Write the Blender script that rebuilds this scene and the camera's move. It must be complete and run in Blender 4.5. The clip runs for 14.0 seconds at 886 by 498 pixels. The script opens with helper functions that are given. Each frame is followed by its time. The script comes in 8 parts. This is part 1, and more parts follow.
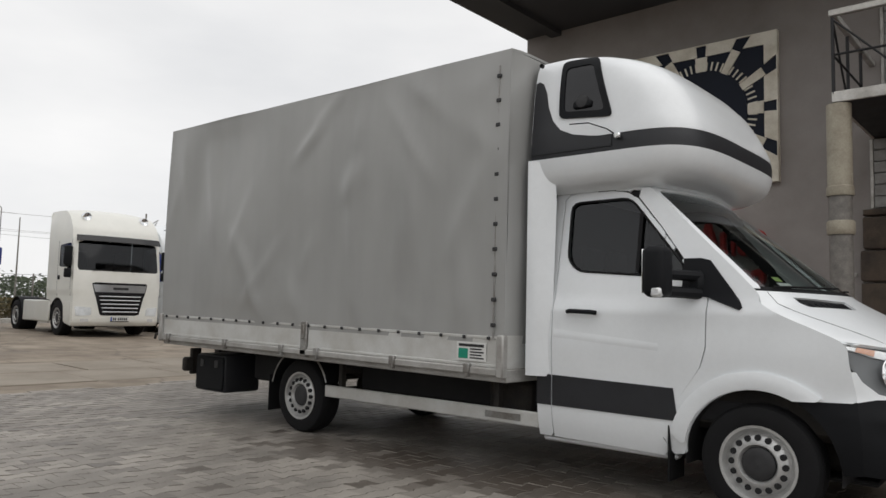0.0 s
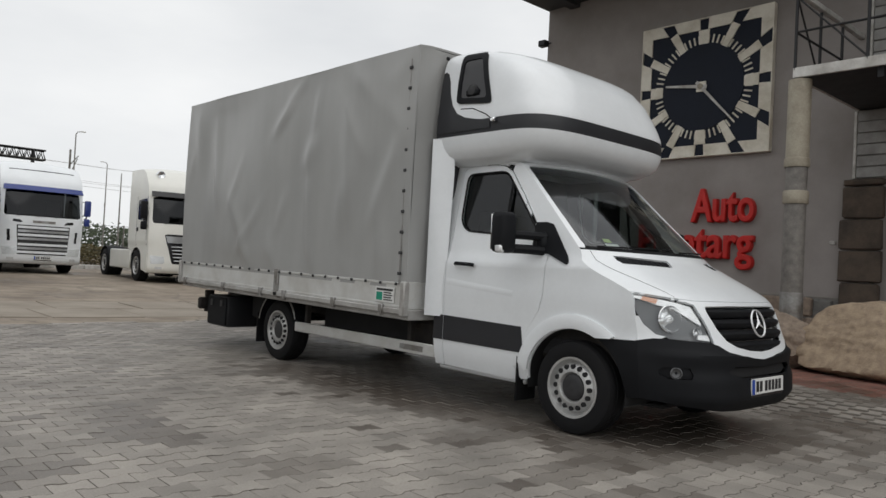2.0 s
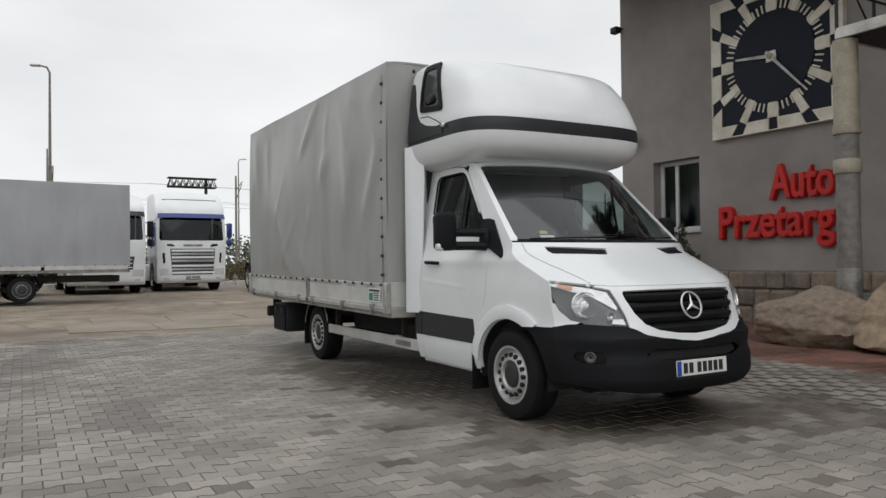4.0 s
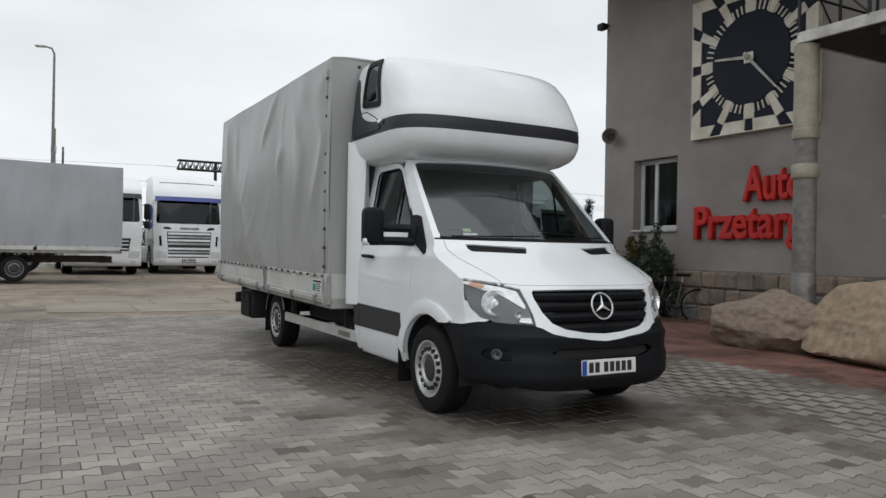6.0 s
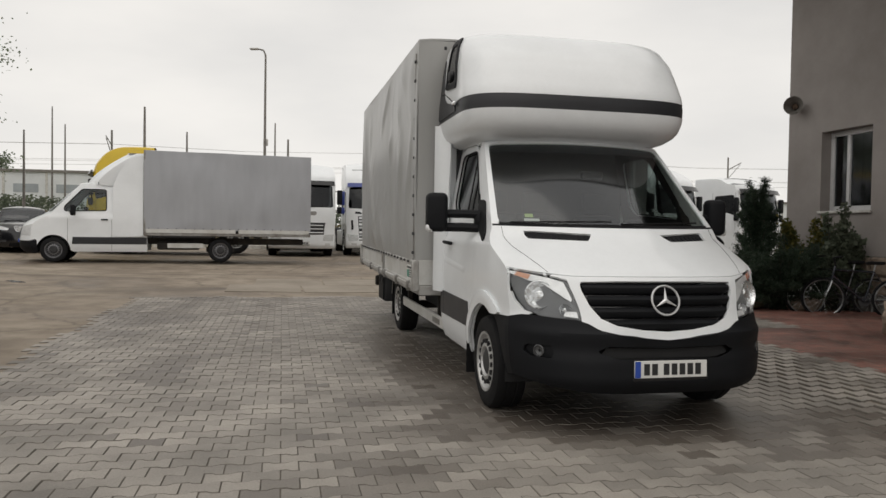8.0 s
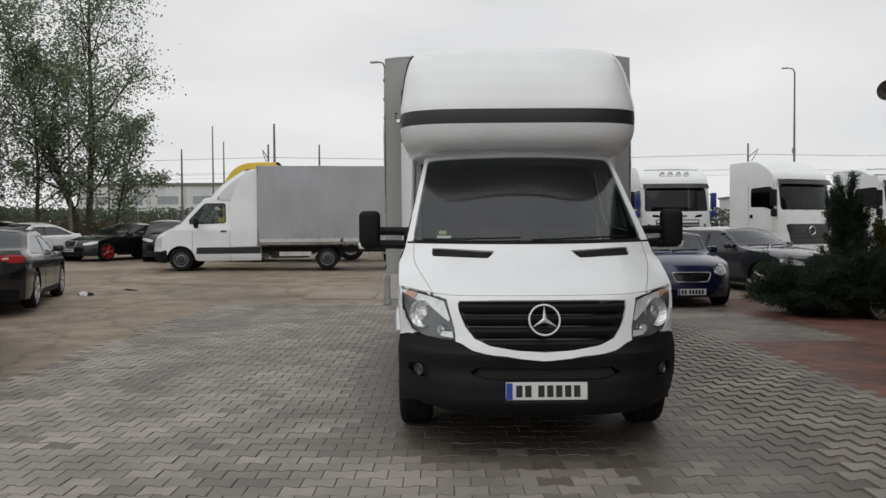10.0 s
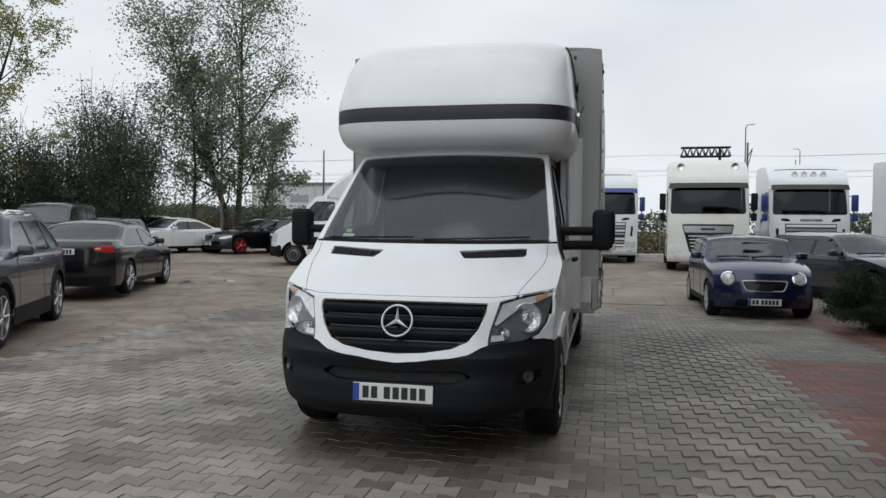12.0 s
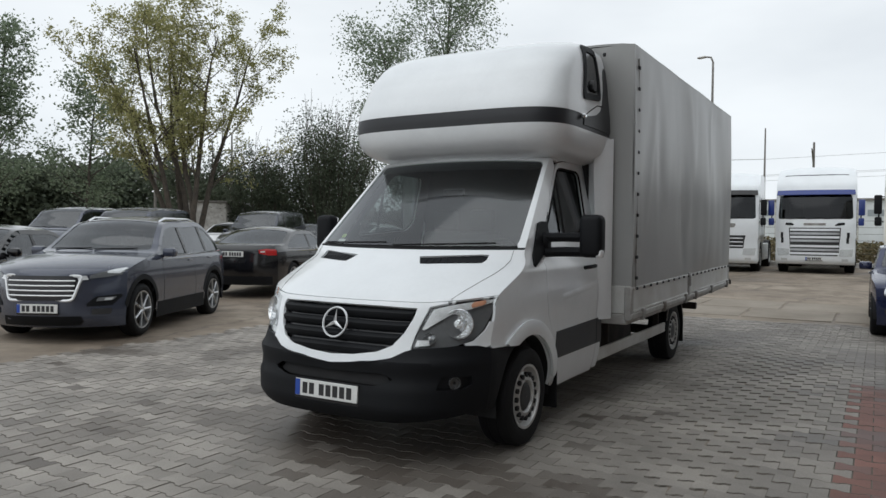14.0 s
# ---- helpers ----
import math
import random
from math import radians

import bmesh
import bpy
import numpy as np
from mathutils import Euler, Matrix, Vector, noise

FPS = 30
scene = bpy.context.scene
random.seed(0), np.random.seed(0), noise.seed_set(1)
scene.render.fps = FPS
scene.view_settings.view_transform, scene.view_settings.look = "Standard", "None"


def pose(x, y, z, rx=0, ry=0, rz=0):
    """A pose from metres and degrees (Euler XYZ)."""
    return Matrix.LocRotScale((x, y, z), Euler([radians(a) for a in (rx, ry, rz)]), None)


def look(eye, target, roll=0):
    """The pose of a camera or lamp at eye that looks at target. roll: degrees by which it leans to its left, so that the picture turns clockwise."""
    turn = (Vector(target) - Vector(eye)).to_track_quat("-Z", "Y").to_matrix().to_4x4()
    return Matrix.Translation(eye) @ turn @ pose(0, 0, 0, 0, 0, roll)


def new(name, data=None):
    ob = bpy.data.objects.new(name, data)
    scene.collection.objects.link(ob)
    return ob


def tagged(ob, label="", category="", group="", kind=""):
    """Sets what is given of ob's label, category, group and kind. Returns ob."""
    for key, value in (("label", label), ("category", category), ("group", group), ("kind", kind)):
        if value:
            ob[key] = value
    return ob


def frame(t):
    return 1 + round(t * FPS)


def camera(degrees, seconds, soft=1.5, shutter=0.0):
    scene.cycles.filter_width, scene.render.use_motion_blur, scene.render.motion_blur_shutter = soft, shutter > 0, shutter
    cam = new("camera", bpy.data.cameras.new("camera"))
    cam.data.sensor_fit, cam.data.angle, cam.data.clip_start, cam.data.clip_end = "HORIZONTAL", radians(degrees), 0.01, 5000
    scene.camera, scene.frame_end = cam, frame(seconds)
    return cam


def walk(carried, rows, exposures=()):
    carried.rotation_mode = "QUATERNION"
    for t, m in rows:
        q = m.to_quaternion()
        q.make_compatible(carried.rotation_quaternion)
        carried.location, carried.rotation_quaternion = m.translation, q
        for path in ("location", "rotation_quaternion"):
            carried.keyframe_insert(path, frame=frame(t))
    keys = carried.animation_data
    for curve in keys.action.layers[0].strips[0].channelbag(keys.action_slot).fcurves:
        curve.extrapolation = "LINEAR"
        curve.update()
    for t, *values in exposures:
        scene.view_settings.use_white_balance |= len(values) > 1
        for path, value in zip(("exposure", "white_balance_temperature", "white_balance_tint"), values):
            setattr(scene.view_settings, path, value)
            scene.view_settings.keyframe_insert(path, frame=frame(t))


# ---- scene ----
cam = camera(62.2, 14.0)
PATH = [
    (0, (1.467, -5.613, 1.233), (0.168, -4.102, 1.395), 1.4),
    (0.5, (1.966, -5.662, 1.25), (0.613, -4.194, 1.371), 0.5),
    (1, (2.441, -5.694, 1.25), (1.049, -4.261, 1.337), 1.9),
    (1.5, (2.922, -5.588, 1.239), (1.48, -4.204, 1.296), 3.2),
    (2, (3.384, -5.452, 1.213), (1.91, -4.102, 1.258), 3.0),
    (2.2, (3.539, -5.361, 1.243), (2.024, -4.056, 1.263), 2.9),
    (4.3, (4.923, -4.119, 1.253), (3.162, -3.171, 1.26), 0.0),
    (4.5, (5.024, -4.009, 1.265), (3.252, -3.081, 1.251), 0.7),
    (5, (5.162, -3.844, 1.29), (3.412, -2.876, 1.345), 2.2),
    (5.5, (5.181, -3.768, 1.289), (3.434, -2.795, 1.332), 1.4),
    (6, (5.219, -3.731, 1.302), (3.467, -2.767, 1.306), 1.0),
    (6.5, (5.206, -3.676, 1.3), (3.47, -2.684, 1.254), 0.8),
    (7, (5.233, -3.348, 1.289), (3.411, -2.522, 1.29), 2.0),
    (7.5, (5.309, -2.952, 1.272), (3.382, -2.422, 1.314), 2.2),
    (8, (5.401, -2.505, 1.354), (3.448, -2.076, 1.301), 0.9),
    (8.2, (5.415, -2.294, 1.409), (3.454, -1.911, 1.32), 3.4),
    (10.3, (5.699, -0.33, 1.497), (3.701, -0.389, 1.44), 0.5),
    (10.5, (5.603, -0.099, 1.454), (3.606, -0.174, 1.375), 2.5),
    (11, (5.568, 0.325, 1.452), (3.585, 0.076, 1.38), -1.7),
    (11.5, (5.536, 0.79, 1.488), (3.57, 0.44, 1.378), 1.4),
    (12, (5.425, 1.293, 1.489), (3.474, 0.858, 1.435), 0.6),
    (12.5, (5.358, 1.743, 1.494), (3.461, 1.112, 1.44), 2.5),
    (13, (5.189, 2.262, 1.492), (3.345, 1.491, 1.433), 3.4),
    (13.5, (5.012, 2.776, 1.498), (3.229, 1.871, 1.457), 1.9),
    (14, (4.782, 3.104, 1.509), (3.062, 2.084, 1.464), 0.7),
]
walk(cam, [(t, look(eye, target, roll)) for t, eye, target, roll in PATH],
     exposures=[(0.0, 0.05, 6560, 10), (1.0, 0.05, 6560, 10), (2.0, 0.01, 6470, 9), (4.5, 0.06, 6500, 9), (5.0, 0.07, 6560, 10), (5.5, 0.07, 6330, 8), (6.0, 0.07, 6270, 8), (6.5, 0.06, 6300, 8), (7.0, 0.05, 6340, 8), (7.5, -0.12, 6400, 9), (8.0, -0.04, 6880, 10), (10.3, -0.13, 6540, 10), (11.5, -0.02, 6560, 10), (12.0, -0.04, 6150, 7), (12.5, -0.05, 6080, 7), (13.5, 0.07, 6150, 7), (14.0, 0.07, 6180, 7)])

# ---------------------------------------------------------------- ground level
def level(x, y):
    """Height of the yard: level under the truck, rising gently towards the far trucks."""
    a, b = min(1.0, max(0.0, (y - 1.3) / 1.7)), min(1.0, max(0.0, (x + 7.5) / 3.0))
    bank = 0.10 * a * a * (3 - 2 * a) * b * b * (3 - 2 * b)
    return bank + 0.0145 * min(max(0.0, -x - 6.0), 40.0) + 0.013 * min(max(0.0, -y - 1.5), 30.0)


# ---------------------------------------------------------------- light
world = bpy.data.worlds.new("overcast_sky")
scene.world = world
world.use_nodes = True
wn, wl = world.node_tree.nodes, world.node_tree.links
SUN_UP = radians(62)
sky = wn.new("ShaderNodeTexSky")
sky.sky_type, sky.sun_disc, sky.sun_elevation, sky.sun_rotation = "NISHITA", False, SUN_UP, radians(100)
pale = wn.new("ShaderNodeHueSaturation")
pale.inputs["Saturation"].default_value, pale.inputs["Value"].default_value = 0.25, 0.10
coord = wn.new("ShaderNodeTexCoord")
mapping = wn.new("ShaderNodeMapping")
mapping.inputs["Scale"].default_value = (1.0, 1.0, 3.0)
clouds = wn.new("ShaderNodeTexNoise")
clouds.inputs["Scale"].default_value, clouds.inputs["Detail"].default_value = 2.2, 5.0
ramp = wn.new("ShaderNodeValToRGB")
ramp.color_ramp.elements[0].position, ramp.color_ramp.elements[0].color = 0.30, (0.79, 0.802, 0.822, 1)
ramp.color_ramp.elements[1].position, ramp.color_ramp.elements[1].color = 0.72, (1.0, 1.0, 1.0, 1)
blend = wn.new("ShaderNodeMix")
blend.data_type = "RGBA"
blend.inputs["Factor"].default_value = 0.88
wl.new(coord.outputs["Generated"], mapping.inputs["Vector"])
wl.new(mapping.outputs["Vector"], clouds.inputs["Vector"])
wl.new(clouds.outputs["Fac"], ramp.inputs["Fac"])
wl.new(sky.outputs["Color"], pale.inputs["Color"])
wl.new(pale.outputs["Color"], blend.inputs["A"])
wl.new(ramp.outputs["Color"], blend.inputs["B"])
wl.new(blend.outputs["Result"], wn["Background"].inputs["Color"])
wn["Background"].inputs["Strength"].default_value = 1.0

sun = new("sun", bpy.data.lights.new("sun", "SUN"))
sun.data.energy, sun.data.angle, sun.data.color = 0.7, radians(75), (1.0, 0.97, 0.93)
sun.matrix_world = pose(0, 0, 30, 28, 0, 80)


# ---------------------------------------------------------------- materials
def material(name):
    m = bpy.data.materials.new(name)
    m.use_nodes = True
    return m, m.node_tree.nodes, m.node_tree.links, m.node_tree.nodes["Principled BSDF"]


def surface(name, col, rough=0.5, metal=0.0, var=0.12, scale=3.0, fine=60.0, bump=0.05, coat=0.0, tint=None, spec=0.5, space="Object"):
    """A painted, metal, cloth or stone surface with stains (scale) and grain (fine)."""
    m, n, l, p = material(name)
    tc = n.new("ShaderNodeTexCoord")
    big, small = n.new("ShaderNodeTexNoise"), n.new("ShaderNodeTexNoise")
    big.inputs["Scale"].default_value, big.inputs["Detail"].default_value, big.inputs["Roughness"].default_value = scale, 6, 0.62
    small.inputs["Scale"].default_value, small.inputs["Detail"].default_value = fine, 3
    if space == "Position":
        geo = n.new("ShaderNodeNewGeometry")
        out = geo.outputs["Position"]
    else:
        out = tc.outputs["Object"]
    l.new(out, big.inputs["Vector"]), l.new(out, small.inputs["Vector"])
    r = n.new("ShaderNodeValToRGB")
    a, b = r.color_ramp.elements
    lo = tint if tint else [c * (1 - 2 * var) for c in col]
    a.position, a.color, b.position, b.color = 0.32, (*lo, 1), 0.62, (*col, 1)
    l.new(big.outputs["Fac"], r.inputs["Fac"])
    mx = n.new("ShaderNodeMix")
    mx.data_type, mx.blend_type = "RGBA", "MULTIPLY"
    mx.inputs["Factor"].default_value = min(1.0, var * 2.2)
    l.new(r.outputs["Color"], mx.inputs["A"]), l.new(small.outputs["Color"], mx.inputs["B"])
    hs = n.new("ShaderNodeHueSaturation")
    hs.inputs["Saturation"].default_value = 0.0
    l.new(small.outputs["Color"], hs.inputs["Color"])
    bc = n.new("ShaderNodeBrightContrast")
    bc.inputs["Bright"].default_value = 0.42
    l.new(hs.outputs["Color"], bc.inputs["Color"]), l.new(bc.outputs["Color"], mx.inputs["B"])
    l.new(mx.outputs["Result"], p.inputs["Base Color"])
    p.inputs["Roughness"].default_value, p.inputs["Metallic"].default_value = rough, metal
    p.inputs["Specular IOR Level"].default_value, p.inputs["Coat Weight"].default_value = spec, coat
    p.inputs["Coat Roughness"].default_value = 0.06
    if rough > 0.12:
        mr = n.new("ShaderNodeMapRange")
        mr.inputs["To Min"].default_value, mr.inputs["To Max"].default_value = rough * 0.8, min(1, rough * 1.25)
        l.new(big.outputs["Fac"], mr.inputs["Value"]), l.new(mr.outputs["Result"], p.inputs["Roughness"])
    if bump:
        bp = n.new("ShaderNodeBump")
        bp.inputs["Strength"].default_value, bp.inputs["Distance"].default_value = bump, 0.01
        l.new(small.outputs["Fac"], bp.inputs["Height"]), l.new(bp.outputs["Normal"], p.inputs["Normal"])
    return m


def glass(name, tint=(0.55, 0.6, 0.6), clear=0.75, ior=1.75):
    """Tinted vehicle glass: clear pass-through with a real reflection."""
    m, n, l, p = material(name)
    n.remove(p)
    tr, gl, mix, lw = n.new("ShaderNodeBsdfTransparent"), n.new("ShaderNodeBsdfGlossy"), n.new("ShaderNodeMixShader"), n.new("ShaderNodeLayerWeight")
    tr.inputs["Color"].default_value = (*[c * clear for c in tint], 1)
    gl.inputs["Roughness"].default_value, gl.inputs["Color"].default_value = 0.07, (0.95, 0.97, 1, 1)
    lw.inputs["Blend"].default_value = 0.5
    pw, ma = n.new("ShaderNodeMath"), n.new("ShaderNodeMath")
    pw.operation, pw.inputs[1].default_value = "POWER", 5.0
    r0 = ((ior - 1) / (ior + 1)) ** 2
    ma.operation, ma.inputs[1].default_value, ma.inputs[2].default_value = "MULTIPLY_ADD", 1 - r0, r0
    l.new(lw.outputs["Facing"], pw.inputs[0]), l.new(pw.outputs[0], ma.inputs[0])
    l.new(ma.outputs[0], mix.inputs["Fac"]), l.new(tr.outputs["BSDF"], mix.inputs[1]), l.new(gl.outputs["BSDF"], mix.inputs[2])
    l.new(mix.outputs["Shader"], n["Material Output"].inputs["Surface"])
    return m


M = {
    "white": surface("white_vehicle_paint", (0.825, 0.85, 0.868), 0.34, 0, 0.035, 1.6, 30, 0.0, 0.6),
    "cream": surface("cream_white_paint", (0.80, 0.795, 0.74), 0.36, 0, 0.04, 1.2, 25, 0.0, 0.4),
    "gap": surface("panel_gap", (0.012, 0.012, 0.013), 0.8, 0, 0.05, 4, 40, 0),
    "plastic": surface("black_bumper_plastic", (0.0080, 0.0088, 0.0108), 0.6, 0, 0.15, 3, 260, 0.10, spec=0.2),
    "blackgloss": surface("black_gloss_trim", (0.012, 0.012, 0.014), 0.16, 0, 0.06, 3, 80, 0.0),
    "band": surface("dark_grey_stripe", (0.022, 0.023, 0.027), 0.42, 0, 0.1, 4, 120, 0.03),
    "rubber": surface("tyre_rubber", (0.0095, 0.0095, 0.0105), 0.75, 0, 0.2, 5, 90, 0.2, spec=0.25),
    "silver": surface("silver_wheel_paint", (0.62, 0.62, 0.61), 0.36, 0.5, 0.15, 6, 60, 0.03),
    "hub": surface("dark_hub_cap", (0.035, 0.035, 0.037), 0.55, 0, 0.2, 8, 90, 0.05),
    "chrome": surface("chrome", (0.82, 0.83, 0.84), 0.12, 1.0, 0.02, 5, 50, 0),
    "badge": surface("polished_badge", (0.80, 0.81, 0.82), 0.25, 0.45, 0.03, 5, 50, 0),
    "steel": surface("dirty_galvanised_steel", (0.36, 0.36, 0.35), 0.5, 0.5, 0.28, 5, 70, 0.08, tint=(0.17, 0.15, 0.13)),
    "alu": surface("aluminium_dropside", (0.66, 0.665, 0.65), 0.42, 0.25, 0.10, 2.5, 60, 0.03, tint=(0.52, 0.51, 0.48)),
    "chassis": surface("dirty_chassis", (0.028, 0.026, 0.025), 0.75, 0.2, 0.3, 5, 50, 0.15, tint=(0.045, 0.037, 0.03)),
    "seat": surface("dark_seat_cloth", (0.035, 0.035, 0.038), 0.85, 0, 0.15, 6, 160, 0.1),
    "lens": glass("headlight_cover", (0.97, 0.98, 0.98), 1.0, 1.52),
    "reflector": surface("lamp_reflector", (0.86, 0.87, 0.88), 0.22, 0.30, 0.10, 14, 60, 0.25),
    "bowl": surface("chromed_lamp_bowl", (0.80, 0.81, 0.82), 0.10, 0.95, 0.04, 14, 46, 1.0),
    "foglamp": surface("smoked_fog_lamp", (0.07, 0.072, 0.075), 0.2, 0.2, 0.1, 14, 60, 0.3, coat=0.6),
    "housing": surface("lamp_housing", (0.15, 0.155, 0.16), 0.3, 0.0, 0.1, 12, 40, 0.05),
    "amber": surface("amber_indicator", (0.64, 0.32, 0.20), 0.2, 0, 0.08, 10, 60, 0.02, coat=0.5),
    "orange": surface("orange_marker", (0.75, 0.13, 0.02), 0.3, 0, 0.08, 10, 60, 0.02, coat=0.4),
    "redlamp": surface("red_lamp", (0.45, 0.012, 0.012), 0.18, 0, 0.1, 10, 60, 0.02, coat=0.5),
    "screen": glass("windscreen_glass", (0.66, 0.72, 0.70), 0.90, 1.85),
    "window": glass("side_glass", (0.40, 0.46, 0.45), 0.62, 1.5),
    "plate": surface("number_plate_white", (0.74, 0.74, 0.72), 0.4, 0, 0.04, 6, 60, 0),
    "plateblue": surface("plate_blue", (0.02, 0.07, 0.38), 0.4, 0, 0.04, 6, 60, 0),
    "ink": surface("dark_ink", (0.02, 0.02, 0.022), 0.5, 0, 0.05, 6, 60, 0),
    "green": surface("sticker_green", (0.01, 0.26, 0.17), 0.4, 0, 0.05, 6, 60, 0),
    "mirror": surface("mirror_glass", (0.85, 0.86, 0.87), 0.04, 1.0, 0.01, 5, 50, 0),
}


def tarpaulin(name, col):
    """Sun-worn tarpaulin: cloth weave, rain streaks down, dirt towards blotches."""
    m, n, l, p = material(name)
    tc, mp = n.new("ShaderNodeTexCoord"), n.new("ShaderNodeMapping")
    mp.inputs["Scale"].default_value = (1.5, 1.5, 0.30)
    streak, blot, weave = n.new("ShaderNodeTexNoise"), n.new("ShaderNodeTexNoise"), n.new("ShaderNodeTexNoise")
    streak.inputs["Scale"].default_value, streak.inputs["Detail"].default_value = 2.4, 5
    blot.inputs["Scale"].default_value, blot.inputs["Detail"].default_value = 0.9, 6
    weave.inputs["Scale"].default_value, weave.inputs["Detail"].default_value = 340, 1
    l.new(tc.outputs["Object"], mp.inputs["Vector"]), l.new(mp.outputs["Vector"], streak.inputs["Vector"])
    l.new(tc.outputs["Object"], blot.inputs["Vector"]), l.new(tc.outputs["Object"], weave.inputs["Vector"])
    add = n.new("ShaderNodeMath")
    add.operation = "ADD"
    l.new(streak.outputs["Fac"], add.inputs[0]), l.new(blot.outputs["Fac"], add.inputs[1])
    r = n.new("ShaderNodeValToRGB")
    a, b = r.color_ramp.elements
    a.position, a.color = 0.34, (*[c * 0.90 for c in col], 1)
    b.position, b.color = 0.62, (*[c * 1.06 for c in col], 1)
    half = n.new("ShaderNodeMath")
    half.operation, half.inputs[1].default_value = "MULTIPLY", 0.5
    l.new(add.outputs[0], half.inputs[0]), l.new(half.outputs[0], r.inputs["Fac"])
    l.new(r.outputs["Color"], p.inputs["Base Color"])
    p.inputs["Roughness"].default_value = 0.42
    mr = n.new("ShaderNodeMapRange")
    mr.inputs["To Min"].default_value, mr.inputs["To Max"].default_value = 0.22, 0.42
    l.new(blot.outputs["Fac"], mr.inputs["Value"]), l.new(mr.outputs["Result"], p.inputs["Roughness"])
    bp = n.new("ShaderNodeBump")
    bp.inputs["Strength"].default_value, bp.inputs["Distance"].default_value = 0.06, 0.004
    l.new(weave.outputs["Fac"], bp.inputs["Height"]), l.new(bp.outputs["Normal"], p.inputs["Normal"])
    return m


M["rail_grey"] = surface("galvanised_bed_rail", (0.46, 0.455, 0.44), 0.5, 0.2, 0.16, 4, 60, 0.05, tint=(0.30, 0.285, 0.265))
M["tarp"] = tarpaulin("grey_tarpaulin", (0.352, 0.353, 0.345))


# ---------------------------------------------------------------- mesh helpers
def thing(name, m=None, label="", category="", group="", kind=""):
    ob = new(name)
    ob.empty_display_size = 0.2
    if m is not None:
        ob.matrix_world = m
    return tagged(ob, label, category, group, kind)


def finish(bm, name, mats, smooth=40):
    me = bpy.data.meshes.new(name)
    bm.normal_update()
    bm.to_mesh(me)
    bm.free()
    for m in (mats if isinstance(mats, (list, tuple)) else [mats]):
        me.materials.append(m)
    if smooth:
        for p in me.polygons:
            p.use_smooth = True
        me.set_sharp_from_angle(angle=radians(smooth))
    return me


def part(name, bm, mats, parent=None, label="", m=None, smooth=40):
    """Links a bmesh as one mesh object under a thing or a part."""
    ob = new(name, finish(bm, name, mats, smooth))
    if parent is not None:
        ob.parent = parent
    if m is not None:
        ob.matrix_basis = m
    if label:
        ob["label"] = label
    return ob


def from_lists(verts, faces):
    bm = bmesh.new()
    vs = [bm.verts.new(v) for v in verts]
    for f in faces:
        try:
            bm.faces.new([vs[i] for i in f])
        except ValueError:
            pass
    return bm


def box(bm, lo, hi, bevel=0.0, m=None, seg=1):
    """A bevelled box between two corners, added to bm."""
    lo, hi = Vector(lo), Vector(hi)
    r = bmesh.ops.create_cube(bm, size=1.0)
    vs = r["verts"]
    for v in vs:
        v.co = Vector(((v.co.x + 0.5) * (hi.x - lo.x) + lo.x, (v.co.y + 0.5) * (hi.y - lo.y) + lo.y, (v.co.z + 0.5) * (hi.z - lo.z) + lo.z))
    if bevel > 0:
        es = list({e for v in vs for e in v.link_edges})
        rb = bmesh.ops.bevel(bm, geom=es, offset=bevel, segments=seg, affect="EDGES", profile=0.5)
        vs = list({v for f in rb["faces"] for v in f.verts} | {v for v in vs if v.is_valid})
    if m is not None:
        bmesh.ops.transform(bm, matrix=m, verts=vs)
    return vs


def boxed(lo, hi, bevel=0.0, m=None, seg=1):
    bm = bmesh.new()
    box(bm, lo, hi, bevel, m, seg)
    return bm


def tube(bm, path, radius, sides=8, closed=False, cap=True):
    """A round bar along a path; radius: one number or one per point."""
    pts = [Vector(p) for p in path]
    rs = radius if isinstance(radius, (list, tuple)) else [radius] * len(pts)
    rings, up = [], None
    for i, p in enumerate(pts):
        a = pts[i - 1] if (i or closed) else p
        b = pts[(i + 1) % len(pts)] if (i < len(pts) - 1 or closed) else p
        d = (b - a).normalized()
        if up is None or abs(up.dot(d)) > 0.95:
            up = Vector((0, 0, 1)) if abs(d.z) < 0.9 else Vector((1, 0, 0))
        s = d.cross(up).normalized()
        up = s.cross(d).normalized()
        rings.append([bm.verts.new(p + (s * math.cos(2 * math.pi * k / sides) + up * math.sin(2 * math.pi * k / sides)) * rs[i]) for k in range(sides)])
    n = len(rings)
    for i in range(n if closed else n - 1):
        for k in range(sides):
            bm.faces.new((rings[i][k], rings[i][(k + 1) % sides], rings[(i + 1) % n][(k + 1) % sides], rings[(i + 1) % n][k]))
    if cap and not closed:
        bm.faces.new(rings[0][::-1]), bm.faces.new(rings[-1])
    return bm


def tubed(path, radius, sides=8, closed=False):
    return tube(bmesh.new(), path, radius, sides, closed)


def lathe(profile, steps=32, axis="y"):
    """Turns a profile of (radius, offset along the axis) round the axis."""
    bm = bmesh.new()
    rings = []
    for r, o in profile:
        ring = []
        for k in range(steps):
            a = 2 * math.pi * k / steps
            c, s = r * math.cos(a), r * math.sin(a)
            ring.append(bm.verts.new({"y": (c, o, s), "z": (c, s, o), "x": (o, c, s)}[axis]))
        rings.append(ring)
    for i in range(len(rings) - 1):
        for k in range(steps):
            bm.faces.new((rings[i][k], rings[i][(k + 1) % steps], rings[i + 1][(k + 1) % steps], rings[i + 1][k]))
    bmesh.ops.recalc_face_normals(bm, faces=bm.faces)
    return bm


